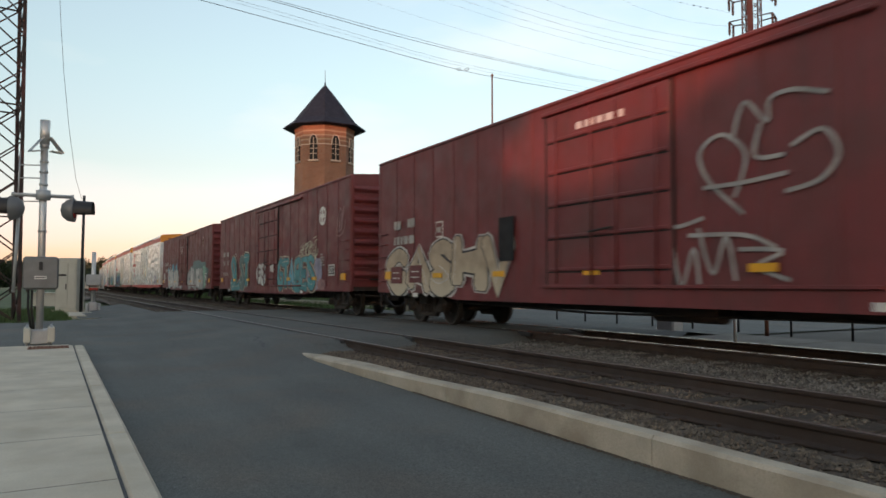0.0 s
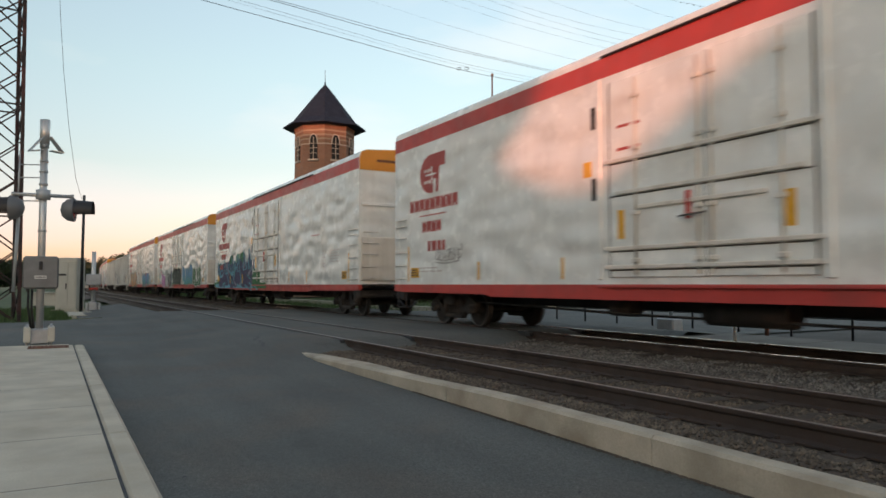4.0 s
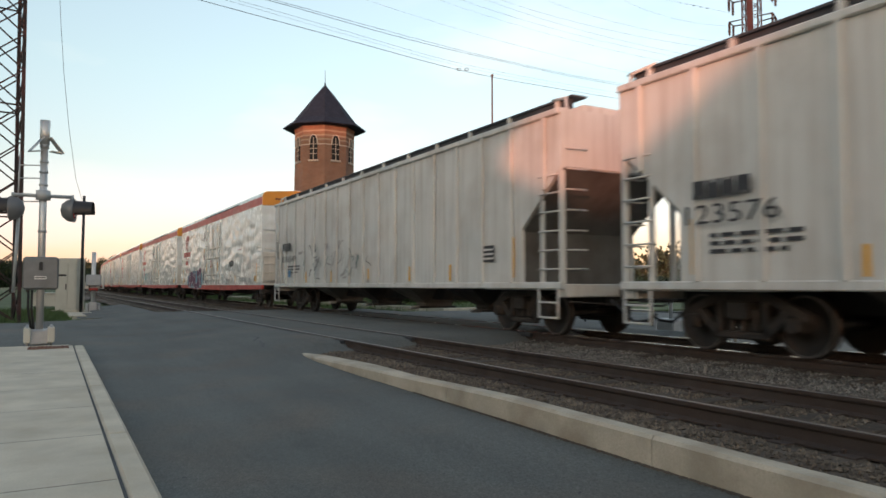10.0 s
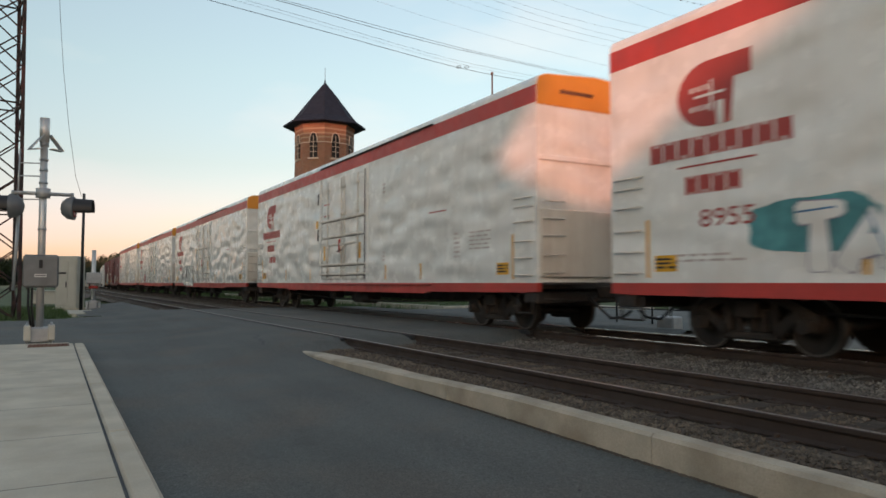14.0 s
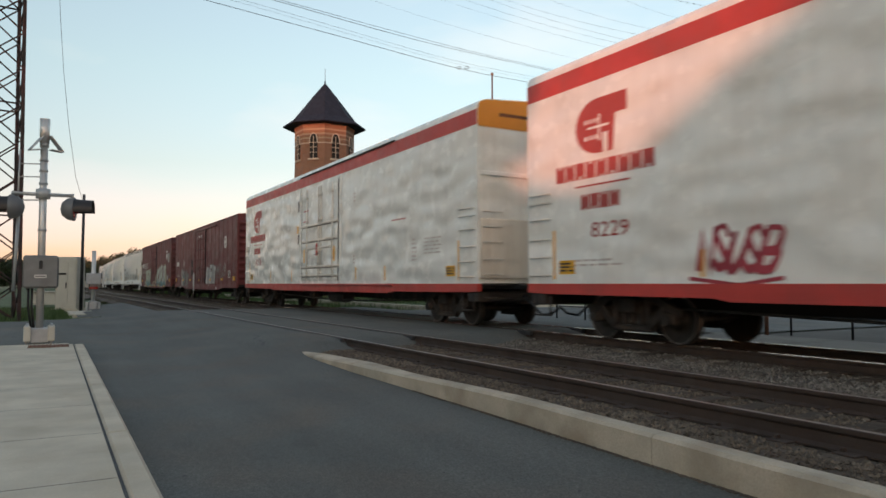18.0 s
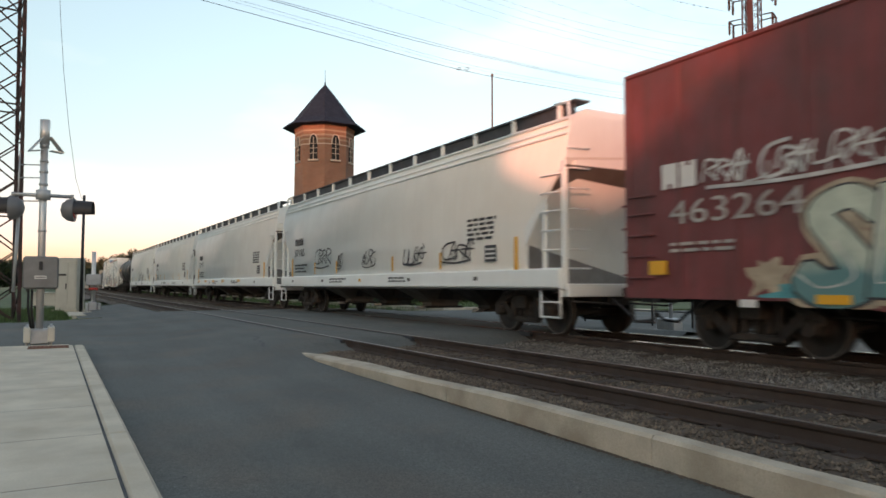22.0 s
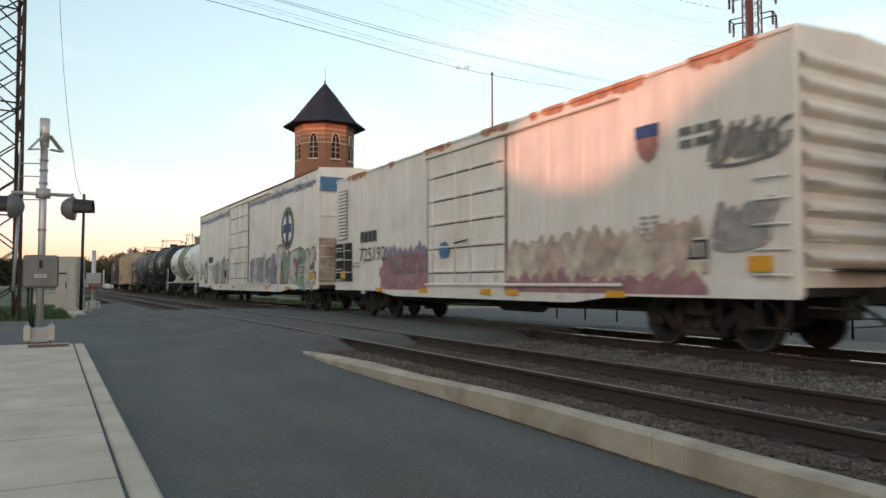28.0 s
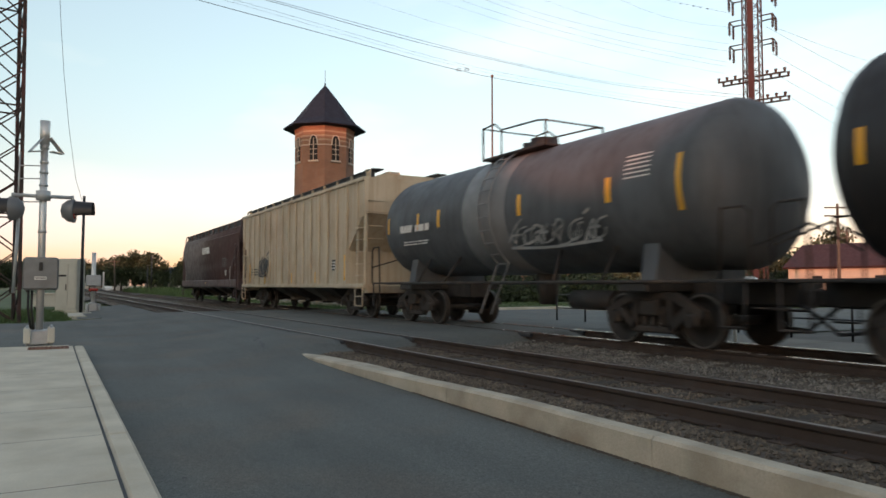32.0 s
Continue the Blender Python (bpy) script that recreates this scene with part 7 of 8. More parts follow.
        g.loft([[(x, -(rad + out) * math.cos(a), zc + (rad + out) * math.sin(a)) for a in [a0 + (a1 - a0) * i / 8 for i in range(9)]] for x in (x0, x1)], closed=False, caps=False)
        part(name, g, m, parent, label)
    car_arc[car.name] = arc_plate
    for x, w in ((-H + 0.75, 0.05), (-H + 2.6, 0.06), (-H / 3 - 0.4, 0.07), (H / 3 - 1.0, 0.07), (H - 2.4, 0.07)):
        arc_plate("reflector", x - w, x + w, -0.15, 0.16, "reflect", label="yellow reflector strip")
    arc_plate("reflector", H - 0.82, H - 0.72, -0.35, 0.3, "reflect")
    for i in range(6):
        arc_plate("stencil_bar", H - 2.0, H - 1.4, 0.1 + i * 0.055, 0.118 + i * 0.055, "white" if mat != "tankwhite" else "dark")
    ends(car, F, 0.0)
    return car


car_arc = {}

# ---- the train ----
TRAIN = []      # (car, where its middle is at 0 s)


def place(car, front, rear):
    TRAIN.append((car, (front + rear) / 2))
    return car


RY = -1.6
box1 = boxcar(19.4, "boxred")
A, BY_ = box1[0], box1[1]
SIDE = -BY_
B = copy_thing(A, pose(0, 0, 0))
C = copy_thing(A, pose(0, 0, 0))
V = copy_thing(A, pose(0, 0, 0))
Wu = boxcar(18.3, "boxred_old", 4.65, "faded red boxcar with corrugated ends and large graffiti", -0.6, 3.2)[0]
for c, f_, r_ in ((A, 0.2, -19.2), (B, -21.3, -40.95), (C, -43.08, -62.4), (V, -341.1, -360.3), (Wu, -362.49, -380.74)):
    place(c, f_, r_)
h0 = 9.7


def round_emblem(car, x, z, r, rim, inner, cross=None, y=SIDE):
    g, k = Geo(), Geo()
    n = 28
    g.face([(x + r * math.cos(2 * math.pi * i / n), y - 0.006, z + r * math.sin(2 * math.pi * i / n)) for i in range(n)])
    part("round_emblem", g, rim, car, "round painted emblem")
    k.face([(x + r * 0.7 * math.cos(2 * math.pi * i / n), y - 0.010, z + r * 0.7 * math.sin(2 * math.pi * i / n)) for i in range(n)])
    part("emblem_field", k, inner, car)
    if cross:
        c = Geo().box(x - r * 0.62, x + r * 0.62, y - 0.015, y, z - r * 0.2, z + r * 0.2).box(x - r * 0.22, x + r * 0.22, y - 0.016, y, z - r * 0.7, z + r * 0.7)
        part("emblem_cross", c, cross, car)


# first boxcar: tan letters, big white scrawl
piece(A, "CASHV", -8.95, -2.7, 0.78, 2.1, "tanfade", "ink", SIDE, 3, (("pale", 0.1),), 0.24, 0.045)
for k, (x, z) in enumerate(((-8.4, 1.28), (-7.25, 1.3))):
    plate(A, "repaint_patch", x - 0.36, x + 0.36, z - 0.2, z + 0.26, SIDE - 0.02, "boxred", "repainted red square over graffiti")
    stencil(A, x - 0.2, z + 0.08, 0.4, 2, SIDE - 0.027, "white", 0.03, 0.12, k)
for k, pts in enumerate((((2.9, 2.05), (2.3, 2.6), (2.15, 3.05), (2.55, 3.25), (2.95, 2.9), (2.75, 2.3)), ((2.75, 3.2), (2.95, 3.65), (3.3, 3.3), (3.35, 3.6), (3.7, 3.65), (4.2, 3.5)),
                         ((3.2, 3.3), (3.1, 2.85), (3.55, 2.8)), ((3.65, 2.9), (4.1, 3.05), (4.3, 2.7), (4.05, 2.4), (3.55, 2.3)), ((2.2, 2.5), (2.9, 2.5), (3.6, 2.55)),
                         ((1.0, 1.55), (1.35, 1.0), (1.55, 1.75), (1.75, 1.0), (2.0, 1.6), (2.1, 1.05)), ((2.1, 1.9), (2.35, 1.2), (2.6, 1.75), (2.75, 1.1)), ((1.9, 1.8), (2.9, 1.75), (3.4, 1.55)),
                         ((2.8, 1.55), (3.5, 1.5), (3.1, 1.3), (3.6, 1.1)), ((1.2, 2.0), (1.7, 1.95), (2.2, 2.05)))):
    g = Geo()
    ribbon(g, flow(list(pts)), 0.032, SIDE - 0.006 - 0.0006 * k)
    part("graffiti_stroke", g, "spray_grey", A, "looping spray-painted white line")
marks(A, -8.6, 2.58, 0.24, 2, SIDE, "silver_text")
marks(A, -7.75, 2.6, 0.24, 2, SIDE, "silver_text", 2)
stencil(A, -8.6, 2.16, 1.4, 1, SIDE, "silver_text", 0.22)
plate(A, "vent_hatch", -3.28, -2.72, 1.55, 2.5, SIDE - 0.022, "gap")
# second: teal pieces and a round white emblem
piece(B, "SLST", -6.8, -3.2, 0.8, 2.4, ("teal", "teal", "haze", "teal"), "ink", SIDE, 8, (("cream", 0.12), ("haze", 0.07)), None, 0.03)
piece(B, "GTABES", 1.65, 6.3, 0.82, 2.25, ("teal", "teal", "sky", "teal"), "ink", SIDE, 9, (("cream", 0.1), ("rose", 0.06)), None, 0.03)
piece(B, "GS", -1.5, -0.1, 1.05, 1.95, "silver", "ash", SIDE - 0.05, 17, (), 0.12, 0.02, low=1.0)
patch(B, 0.95, 1.75, 0.7, 0.3, "silver", SIDE - 0.05, 18, 0.4)
patch(B, 6.2, 1.45, 1.7, 1.2, "lilac", SIDE, 4)
patch(B, 7.0, 1.0, 0.8, 0.5, "rose", SIDE - 0.002, 14)
tag_scrawl(B, 5.6, 2.35, 2.0, 0.7, "cream", SIDE, 12, 4)
tag_scrawl(B, 8.9, 3.2, 0.6, 0.9, "rose", SIDE, 13, 1)
round_emblem(B, 7.11, 3.5, 0.34, "white", "boxred", "white")
round_emblem(V, 7.08, 3.31, 0.34, "white", "boxred", "white")
round_emblem(C, 7.13, 3.74, 0.32, "spray_rose", "rusty", None)
marks(B, -8.7, 2.56, 0.24, 2, SIDE, "silver_text")
marks(B, -7.85, 2.56, 0.24, 2, SIDE, "silver_text", 2)
number(B, "781", -8.45, 2.2, 0.24, SIDE, "silver_text", 0.52)
number(B, "847", -7.62, 2.2, 0.24, SIDE, "silver_text", 0.52)
for c in (A, V):
    stencil(c, -0.68, 3.95, 1.25, 1, SIDE - 0.03, "white", 0.13, 0.06, 36)
# third: silver pieces with pale green
piece(C, "CHUHNC", -6.6, -0.4, 0.78, 2.2, ("silver", "pale"), "ash", SIDE, 21, (("sky", 0.1), ("teal", 0.06)), 0.27, 0.035)
for x, z, w_ in ((-6.5, 2.15, 0.5), (-4.4, 2.3, 1.0), (-2.9, 2.3, 0.8), (-0.9, 2.25, 0.6)):
    patch(C, x, z, w_, 0.5, "sky", SIDE, int(60 + x), 0.5)
patch(C, 5.6, 1.75, 5.6, 1.5, "haze", SIDE, 29, 0.35)
patch(C, 7.4, 1.5, 1.5, 1.4, "mint", SIDE - 0.002, 23, 0.4)
piece(C, "CHUKS", 2.1, 7.2, 0.78, 2.15, ("grey", "silver"), "ash", SIDE - 0.004, 22, (("haze", 0.12),), 0.27, 0.03)
marks(C, -8.25, 2.52, 0.28, 2, SIDE, "silver_text")
marks(C, -7.25, 2.54, 0.28, 2, SIDE, "silver_text", 2)
stencil(C, -8.2, 2.05, 1.5, 1, SIDE, "silver_text", 0.24)
patch(C, -8.6, 1.6, 0.6, 0.8, "silver", SIDE, 27, 0.6)
stencil(C, -0.8, 3.8, 0.9, 5, SIDE - 0.03, "white", 0.08, 0.06, 31)
# plain boxcar with small white pieces
piece(V, "RUERT", 2.0, 4.6, 0.95, 2.1, ("silver", "grey"), "grey", SIDE, 31, (("ash", 0.05),), 0.13, 0.02, 0.2)
piece(V, "SN", -6.8, -5.2, 0.85, 2.1, ("grey", "haze"), "ash", SIDE, 37, (("ash", 0.06),), 0.16, 0.03)
patch(V, -1.95, 1.3, 0.6, 0.9, "silver", SIDE - 0.03, 32, 0.4, 6)
patch(V, -4.6, 1.4, 1.1, 1.0, "ash", SIDE, 33, 0.6, 5)
tag_scrawl(V, 5.6, 1.8, 3.0, 0.7, "ash", SIDE, 34, 3)
marks(V, -8.9, 2.3, 0.3, 4, SIDE, "white")
plate(V, "vent_hatch", -3.0, -2.5, 2.12, 2.6, SIDE, "steel_dark")
plate(V, "vent_hatch", -3.0, -2.5, 1.55, 1.98, SIDE, "steel_dark")
hu = 9.15
patch(Wu, 0.0, 1.05, 2.2, 0.45, "sand", SIDE - 0.05, 48, 0.9)
patch(Wu, 1.35, 1.35, 0.45, 0.9, "sand", SIDE - 0.05, 49, 0.8)
patch(Wu, -6.4, 1.15, 0.6, 0.5, "sand", SIDE, 50, 0.8)
piece(Wu, "SEONZ", -5.9, -1.0, 0.78, 2.4, "celadon", "ink", SIDE, 41, (("sand", 0.12),), None, 0.04, 0.15)
piece(Wu, "KSPUT", 1.75, 6.6, 0.78, 2.55, ("celadon", "stone"), "ink", SIDE, 42, (("sand", 0.1),), None, 0.045, 0.1)
patch(Wu, -3.8, 0.95, 5.0, 0.4, "teal", SIDE - 0.0021, 47, 0.3)
patch(Wu, 3.8, 1.0, 5.6, 0.45, "teal", SIDE - 0.0023, 43, 0.3)
patch(Wu, 6.7, 1.6, 0.7, 1.1, "sand", SIDE - 0.0026, 44, 0.7)
tag_scrawl(Wu, -6.0, 2.75, 3.0, 0.5, "silver", SIDE, 45, 5)
number(Wu, "463264", -7.0, 2.15, 0.38, SIDE, "silver_text", 2.3)
marks(Wu, -8.3, 2.56, 0.4, 2, SIDE, "white")
sh = Geo().face([(7.1 + a, SIDE - 0.006, b) for a, b in ((-0.34, 3.68), (0.34, 3.68), (0.34, 3.25), (0.18, 3.0), (0, 2.9), (-0.18, 3.0), (-0.34, 3.25))])
part("shield_emblem", sh, "white", Wu, "faded white shield emblem")
plate(Wu, "shield_bar", 6.8, 7.4, 3.4, 3.55, SIDE - 0.004, "boxred_old")
patch(Wu, 8.0, 3.1, 0.8, 0.8, "grey", SIDE, 46)

# reefers
R0 = reefer()
SPOTS = {"D": (-64.21, -85.8, ""), "E": (-88.2, -109.7, ""), "L": (-111.95, -133.4, "8005"), "M": (-135.5, -156.8, ""), "N": (-201.0, -222.5, "8036"), "O": (-224.6, -245.9, "8955"),
         "P": (-248.0, -269.4, ""), "S": (-271.5, -292.7, ""), "T": (-294.7, -315.9, "8229"), "U": (-317.95, -339.15, "8250")}
RE = {}
for i, (k, (f_, r_, num)) in enumerate(SPOTS.items()):
    RE[k] = R0 if i == 0 else copy_thing(R0, pose(0, 0, 0))
    place(RE[k], f_, r_)
for k, (f_, r_, num) in SPOTS.items():
    if num:
        number(RE[k], num, -10.65 + 2.4, 2.0, 0.28, RY, "logo", 0.95)
    else:
        stencil(RE[k], -10.65 + 1.95, 1.9, 0.9, 1, RY, "logo", 0.26)
hr = 10.65
# one sill-to-logo piece: dark violet blades edged in pale blue over green
for k, (x, z, w_, h_, c) in enumerate(((-9.7, 1.0, 2.0, 0.5, "green"), (-9.3, 2.0, 0.9, 0.4, "green"), (-6.6, 2.3, 0.8, 0.5, "green"), (-5.2, 2.35, 0.8, 0.5, "mint"), (-4.2, 2.4, 0.9, 0.5, "green"),
                                    (-5.8, 0.96, 8.2, 0.44, "sky"), (-1.5, 1.25, 1.5, 1.0, "green"), (-0.9, 0.95, 2.4, 0.4, "green"))):
    patch(RE["E"], x, z, w_, h_, c, RY - 0.012 - 0.0006 * k - (0.03 if x > -2 else 0), 500 + k, 0.3)
for k in range(9):
    patch(RE["E"], -9.0 + k * 0.85, 1.5 + 0.06 * (k % 3), 1.25, 1.25, "violet", RY - 0.019 - 0.0004 * k, 520 + k, 0.25)
re_ = random.Random(51)
for k, (x, z, dx, dz) in enumerate(((-9.5, 1.75, -0.2, 0.6), (-9.0, 1.9, -0.1, 0.45), (-7.7, 1.75, -0.55, 0.75), (-6.9, 1.9, -0.3, 0.4), (-6.0, 1.85, -0.6, 0.75), (-4.9, 1.85, -0.4, 0.75), (-3.7, 1.9, -0.3, 1.0),
                                    (-2.7, 1.95, -0.25, 1.05), (-2.2, 1.85, 0.35, 0.5), (-2.6, 1.3, 1.0, -0.45), (-3.4, 1.2, 1.2, -0.5))):
    for col, wide, dy in (("sky", 0.36, 0.0), ("violet", 0.24, 0.0006)):
        g = Geo().face([(x - wide, RY - 0.024 - 0.0015 * k - dy, z - wide * 0.5), (x + wide, RY - 0.024 - 0.0015 * k - dy, z - wide * 0.3), (x + dx * (1 if col == "sky" else 0.85), RY - 0.024 - 0.0015 * k - dy, z + dz * (1 if col == "sky" else 0.8))])
        part("graffiti_blade", g, paint(col), RE["E"], "pointed sprayed blade")
for k in range(30):
    x, z, a = -9.3 + 7.2 * k / 29 + re_.uniform(-0.2, 0.2), re_.uniform(0.95, 2.0), re_.choice((-0.5, 0.3, 0.9, 2.2)) + re_.uniform(-0.25, 0.25)
    l, bend = re_.uniform(0.5, 1.1), re_.uniform(-1.1, 1.1)
    pts = []
    for j in range(7):
        t_ = a + bend * (j / 6 - 0.5)
        x, z = x + math.cos(t_) * l / 7, z + math.sin(t_) * l / 7
        pts.append((x, max(0.82, min(2.25, z))))
    g = Geo()
    fat_stroke(g, pts, re_.choice((0.028, 0.045, 0.07)), RY - 0.043 - 0.0004 * k, 0.78, 0.9)
    part("graffiti_stroke", g, paint(("sky", "sky", "lilac", "teal")[k % 4]), RE["E"], "curved sprayed line")
plate(RE["E"], "repaint_patch", -9.05, -8.4, 1.86, 2.1, RY - 0.058, "logo", "repainted red patch")
plate(RE["E"], "reflector", -6.68, -6.56, 1.1, 1.55, RY - 0.058, "reflect")
plate(RE["E"], "reflector", -4.1, -3.97, 1.1, 1.55, RY - 0.058, "reflect")
plate(RE["E"], "placard", -9.65, -9.2, 1.22, 1.48, RY - 0.058, "reflect", "yellow placard")

piece(RE["L"], "POS", -7.75, -5.8, 0.82, 1.88, "pink", "white", RY - 0.014, 61, (("green", 0.09),), 0.16, 0.05, shine="")
piece(RE["L"], "TE", -5.8, -4.5, 0.86, 1.85, "pale", "green", RY - 0.018, 66, (), 0.15, 0.05, shine="")
piece(RE["L"], "POS", -4.5, -2.75, 0.82, 1.98, "ink", "white", RY - 0.02, 62, (("grey", 0.08),), 0.16, 0.05)
piece(RE["L"], "T", -2.85, -2.25, 0.82, 2.02, "navy", "white", RY - 0.024, 67, (), 0.15, 0.05)
piece(RE["L"], "E", -2.4, -1.75, 0.84, 1.9, "green", "white", RY - 0.026, 68, (), 0.14, 0.05)
patch(RE["L"], 0.1, 1.65, 3.3, 1.2, "darkgreen", RY - 0.05, 69, 0.35)
piece(RE["L"], "OLEMO", -1.6, 1.7, 1.12, 2.2, "ink", "green", RY - 0.09, 63, (("darkgreen", 0.1),), None, 0.03, low=1.05)
piece(RE["L"], "PLUAR", 2.0, 5.9, 1.0, 2.3, "tealblue", "green", RY, 64, (("grey", 0.06),), 0.2, 0.04)
piece(RE["L"], "PLYS", 6.3, 8.8, 0.95, 2.1, "green", "white", RY - 0.014, 65, (("darkgreen", 0.08),), 0.14, 0.05)
patch(RE["L"], -8.9, 1.75, 0.7, 0.4, "mint", RY, 73, 0.4)
tag_scrawl(RE["L"], -9.3, 2.95, 0.5, 0.35, "ink", RY, 74, 1, 0.04)
piece(RE["M"], "WESRM", -8.0, -2.2, 0.8, 2.35, ("orange", "peach"), "ink", RY - 0.014, 71, (("purple", 0.19), ("mint", 0.15)), 0.27, 0.04, shine="sky")
for k, (x, z) in enumerate(((-6.6, 1.75), (-5.3, 1.95), (-4.9, 1.5), (-3.6, 1.7), (-3.0, 1.45))):
    patch(RE["M"], x, z, 0.32, 0.2, "sky", RY - 0.033 - 0.0004 * k, 710 + k, 0.5)
piece(RE["M"], "OSHE", 2.5, 5.6, 0.82, 2.1, "tealblue", "ink", RY - 0.014, 72, (("sand", 0.12),), 0.24, 0.04)
piece(RE["M"], "PR", 5.3, 7.5, 0.84, 2.2, ("plum", "tealblue"), "ink", RY - 0.022, 75, (("sand", 0.1),), 0.23, 0.04)
patch(RE["M"], 5.45, 2.0, 0.5, 0.4, "red", RY - 0.034, 76, 0.5)
patch(RE["M"], 7.75, 1.65, 0.4, 0.6, "ash", RY, 77, 0.5)
tag_scrawl(RE["M"], -7.9, 2.2, 0.6, 0.3, "teal", RY, 78, 1, 0.05)
patch(RE["N"], -5.5, 1.35, 5.1, 1.2, "sky", RY - 0.012, 84, 0.12)
piece(RE["N"], "MPALST", -7.65, -3.2, 0.82, 1.98, "purple", "white", RY - 0.014, 81, (), 0.19, 0.045, shine="")
tag_scrawl(RE["N"], -2.5, 1.7, 0.5, 0.9, "ink", RY, 85, 2, 0.045)
piece(RE["N"], "CSRTR", 2.5, 5.5, 1.12, 1.95, "reefer", "ink", RY, 82, (), 0.1, 0.017, shine="")
piece(RE["N"], "GSROSAG", 5.9, 9.4, 1.12, 2.05, "reefer", "ink", RY, 86, (), 0.11, 0.018, shine="")
tag_scrawl(RE["N"], 4.7, 2.2, 1.0, 0.28, "ink", RY, 83, 3, 0.05)
patch(RE["O"], -6.95, 1.8, 1.9, 0.75, "teal", RY, 91, 0.12)
piece(RE["O"], "TANHER", -7.2, -3.1, 1.1, 2.05, "reefer", "lilac", RY - 0.004, 92, (), 0.13, 0.018, shine="blue")
piece(RE["O"], "GENRSBAR", 2.6, 8.2, 1.15, 2.1, "reefer", "grey", RY, 93, (), 0.14, 0.022, shine="ash")
piece(RE["S"], "BOSE", -6.8, -3.2, 0.86, 2.1, "reefer", "ink", RY - 0.014, 95, (), 0.2, 0.05, shine="")
tag_scrawl(RE["S"], -7.4, 1.5, 0.5, 0.4, "ink", RY, 96, 1, 0.05)
tag_scrawl(RE["S"], -5.6, 1.7, 0.3, 0.5, "ink", RY - 0.03, 94, 1, 0.05)
piece(RE["T"], "BTBO", 6.0, 8.2, 1.15, 2.1, "reefer", "red", RY, 97, (), 0.12, 0.02, shine="")
piece(RE["T"], "NSUSB", -6.3, -4.95, 1.2, 1.85, "red", "red", RY, 98, (), 0.042, 0.008, 0.25, "")
ribbon_ = Geo()
ribbon(ribbon_, [(-6.5, 1.12), (-5.6, 1.02), (-4.9, 1.12)], 0.03, RY - 0.006)
part("graffiti_stroke", ribbon_, "spray_red", RE["T"], "red sprayed underline")
tag_scrawl(RE["D"], -hr + 3.0, 1.8, 1.2, 0.4, "grey", RY, 99, 4, 0.03)
piece(RE["D"], "ABSY", 7.2, 8.8, 1.15, 1.85, "lilac", "grey", RY, 55, (), None, 0.03)

# ribbed grey hoppers
H1 = hopper(19.3, "hopper", False, 4.5, "light grey ribbed covered hopper with dark roof walk")
H2 = copy_thing(H1, pose(0, 0, 0))
place(H1, -158.8, -178.1), place(H2, -179.65, -199.05)
hh = 9.65
HY = -1.66
piece(H1, "EAST", -4.45, -1.85, 1.75, 2.42, "hopper", "ink", HY, 101, (), 0.1, 0.024, shine="")
piece(H1, "OOSR", -4.35, -1.9, 1.14, 1.85, "hopper", "ink", HY - 0.014, 103, (), 0.1, 0.024, shine="")
patch(H1, -4.3, 2.95, 0.35, 0.4, "ash", HY, 105, 0.4)
patch(H1, -3.4, 3.0, 0.25, 0.35, "ash", HY, 106, 0.4)
tag_scrawl(H1, 6.4, 1.75, 2.2, 1.0, "ink", HY, 102, 2, 0.045)
number(H1, "123576", -7.4, 2.08, 0.3, HY, "dark", 1.6)
marks(H1, -8.0, 2.33, 0.28, 4, HY, "dark")
number(H2, "876549", -7.4, 2.06, 0.26, HY, "dark", 1.8)
marks(H2, -8.3, 2.42, 0.3, 4, HY, "dark")
r2 = random.Random(29)
for k in range(46):
    x, z, a = r2.uniform(-6.3, 0.6), r2.uniform(1.25, 2.3), r2.choice((0.1, 1.2, 1.5, -0.5)) + r2.uniform(-0.3, 0.3)
    l, bend, pts = r2.uniform(0.25, 0.7), r2.uniform(-1.2, 1.2), []
    for j in range(6):
        a += bend / 6
        x, z = x + math.cos(a) * l / 6, z + math.sin(a) * l / 6
        pts.append((x, max(1.15, min(2.5, z))))
    g = Geo()
    ribbon(g, pts, r2.choice((0.018, 0.025, 0.05)), HY - 0.006 - 0.0001 * k)
    part("graffiti_stroke", g, paint(r2.choice(("ash", "grey", "grey", "haze"))), H2)
plate(H2, "white_box", -8.2, -7.9, 1.3, 1.65, HY, "white")
plate(H2, "blue_box", -7.5, -7.2, 1.35, 1.62, HY, "spray_blue")

# smooth-sided hoppers
G1 = hopper(18.4, "hopper_smooth", True, 4.39, "pale grey smooth-sided covered hopper with dark roof walk")
G2, G3, G4 = (copy_thing(G1, pose(0, 0, 0)) for _ in range(3))
for c, f_, r_ in ((G1, -382.4, -400.85), (G2, -401.9, -420.3), (G3, -421.4, -439.65), (G4, -440.9, -459.4)):
    place(c, f_, r_)
hg = 9.2
GY = -1.607
for c, num in ((G1, "57185"), (G2, "57143"), (G3, "37323"), (G4, "")):
    marks(c, -7.3, 2.55, 0.26, 4, GY, "dark")
    if num:
        number(c, num, -6.75, 2.25, 0.28, GY, "dark", 1.15)
for c in (G1, G3, G4):
    reflectors(c, (-5.0, -2.8, 1.6, 4.4), 1.42, GY, 0.42, 0.08)
for x in (-7.4, -5.3, -3.1, -0.6, 3.0):
    plate(G2, "reflector", x - 0.27, x + 0.27, 1.18, 1.3, -1.635, "reflect")
tag_scrawl(G1, -4.2, 2.0, 1.5, 0.65, "ink", GY, 111, 1, 0.032)
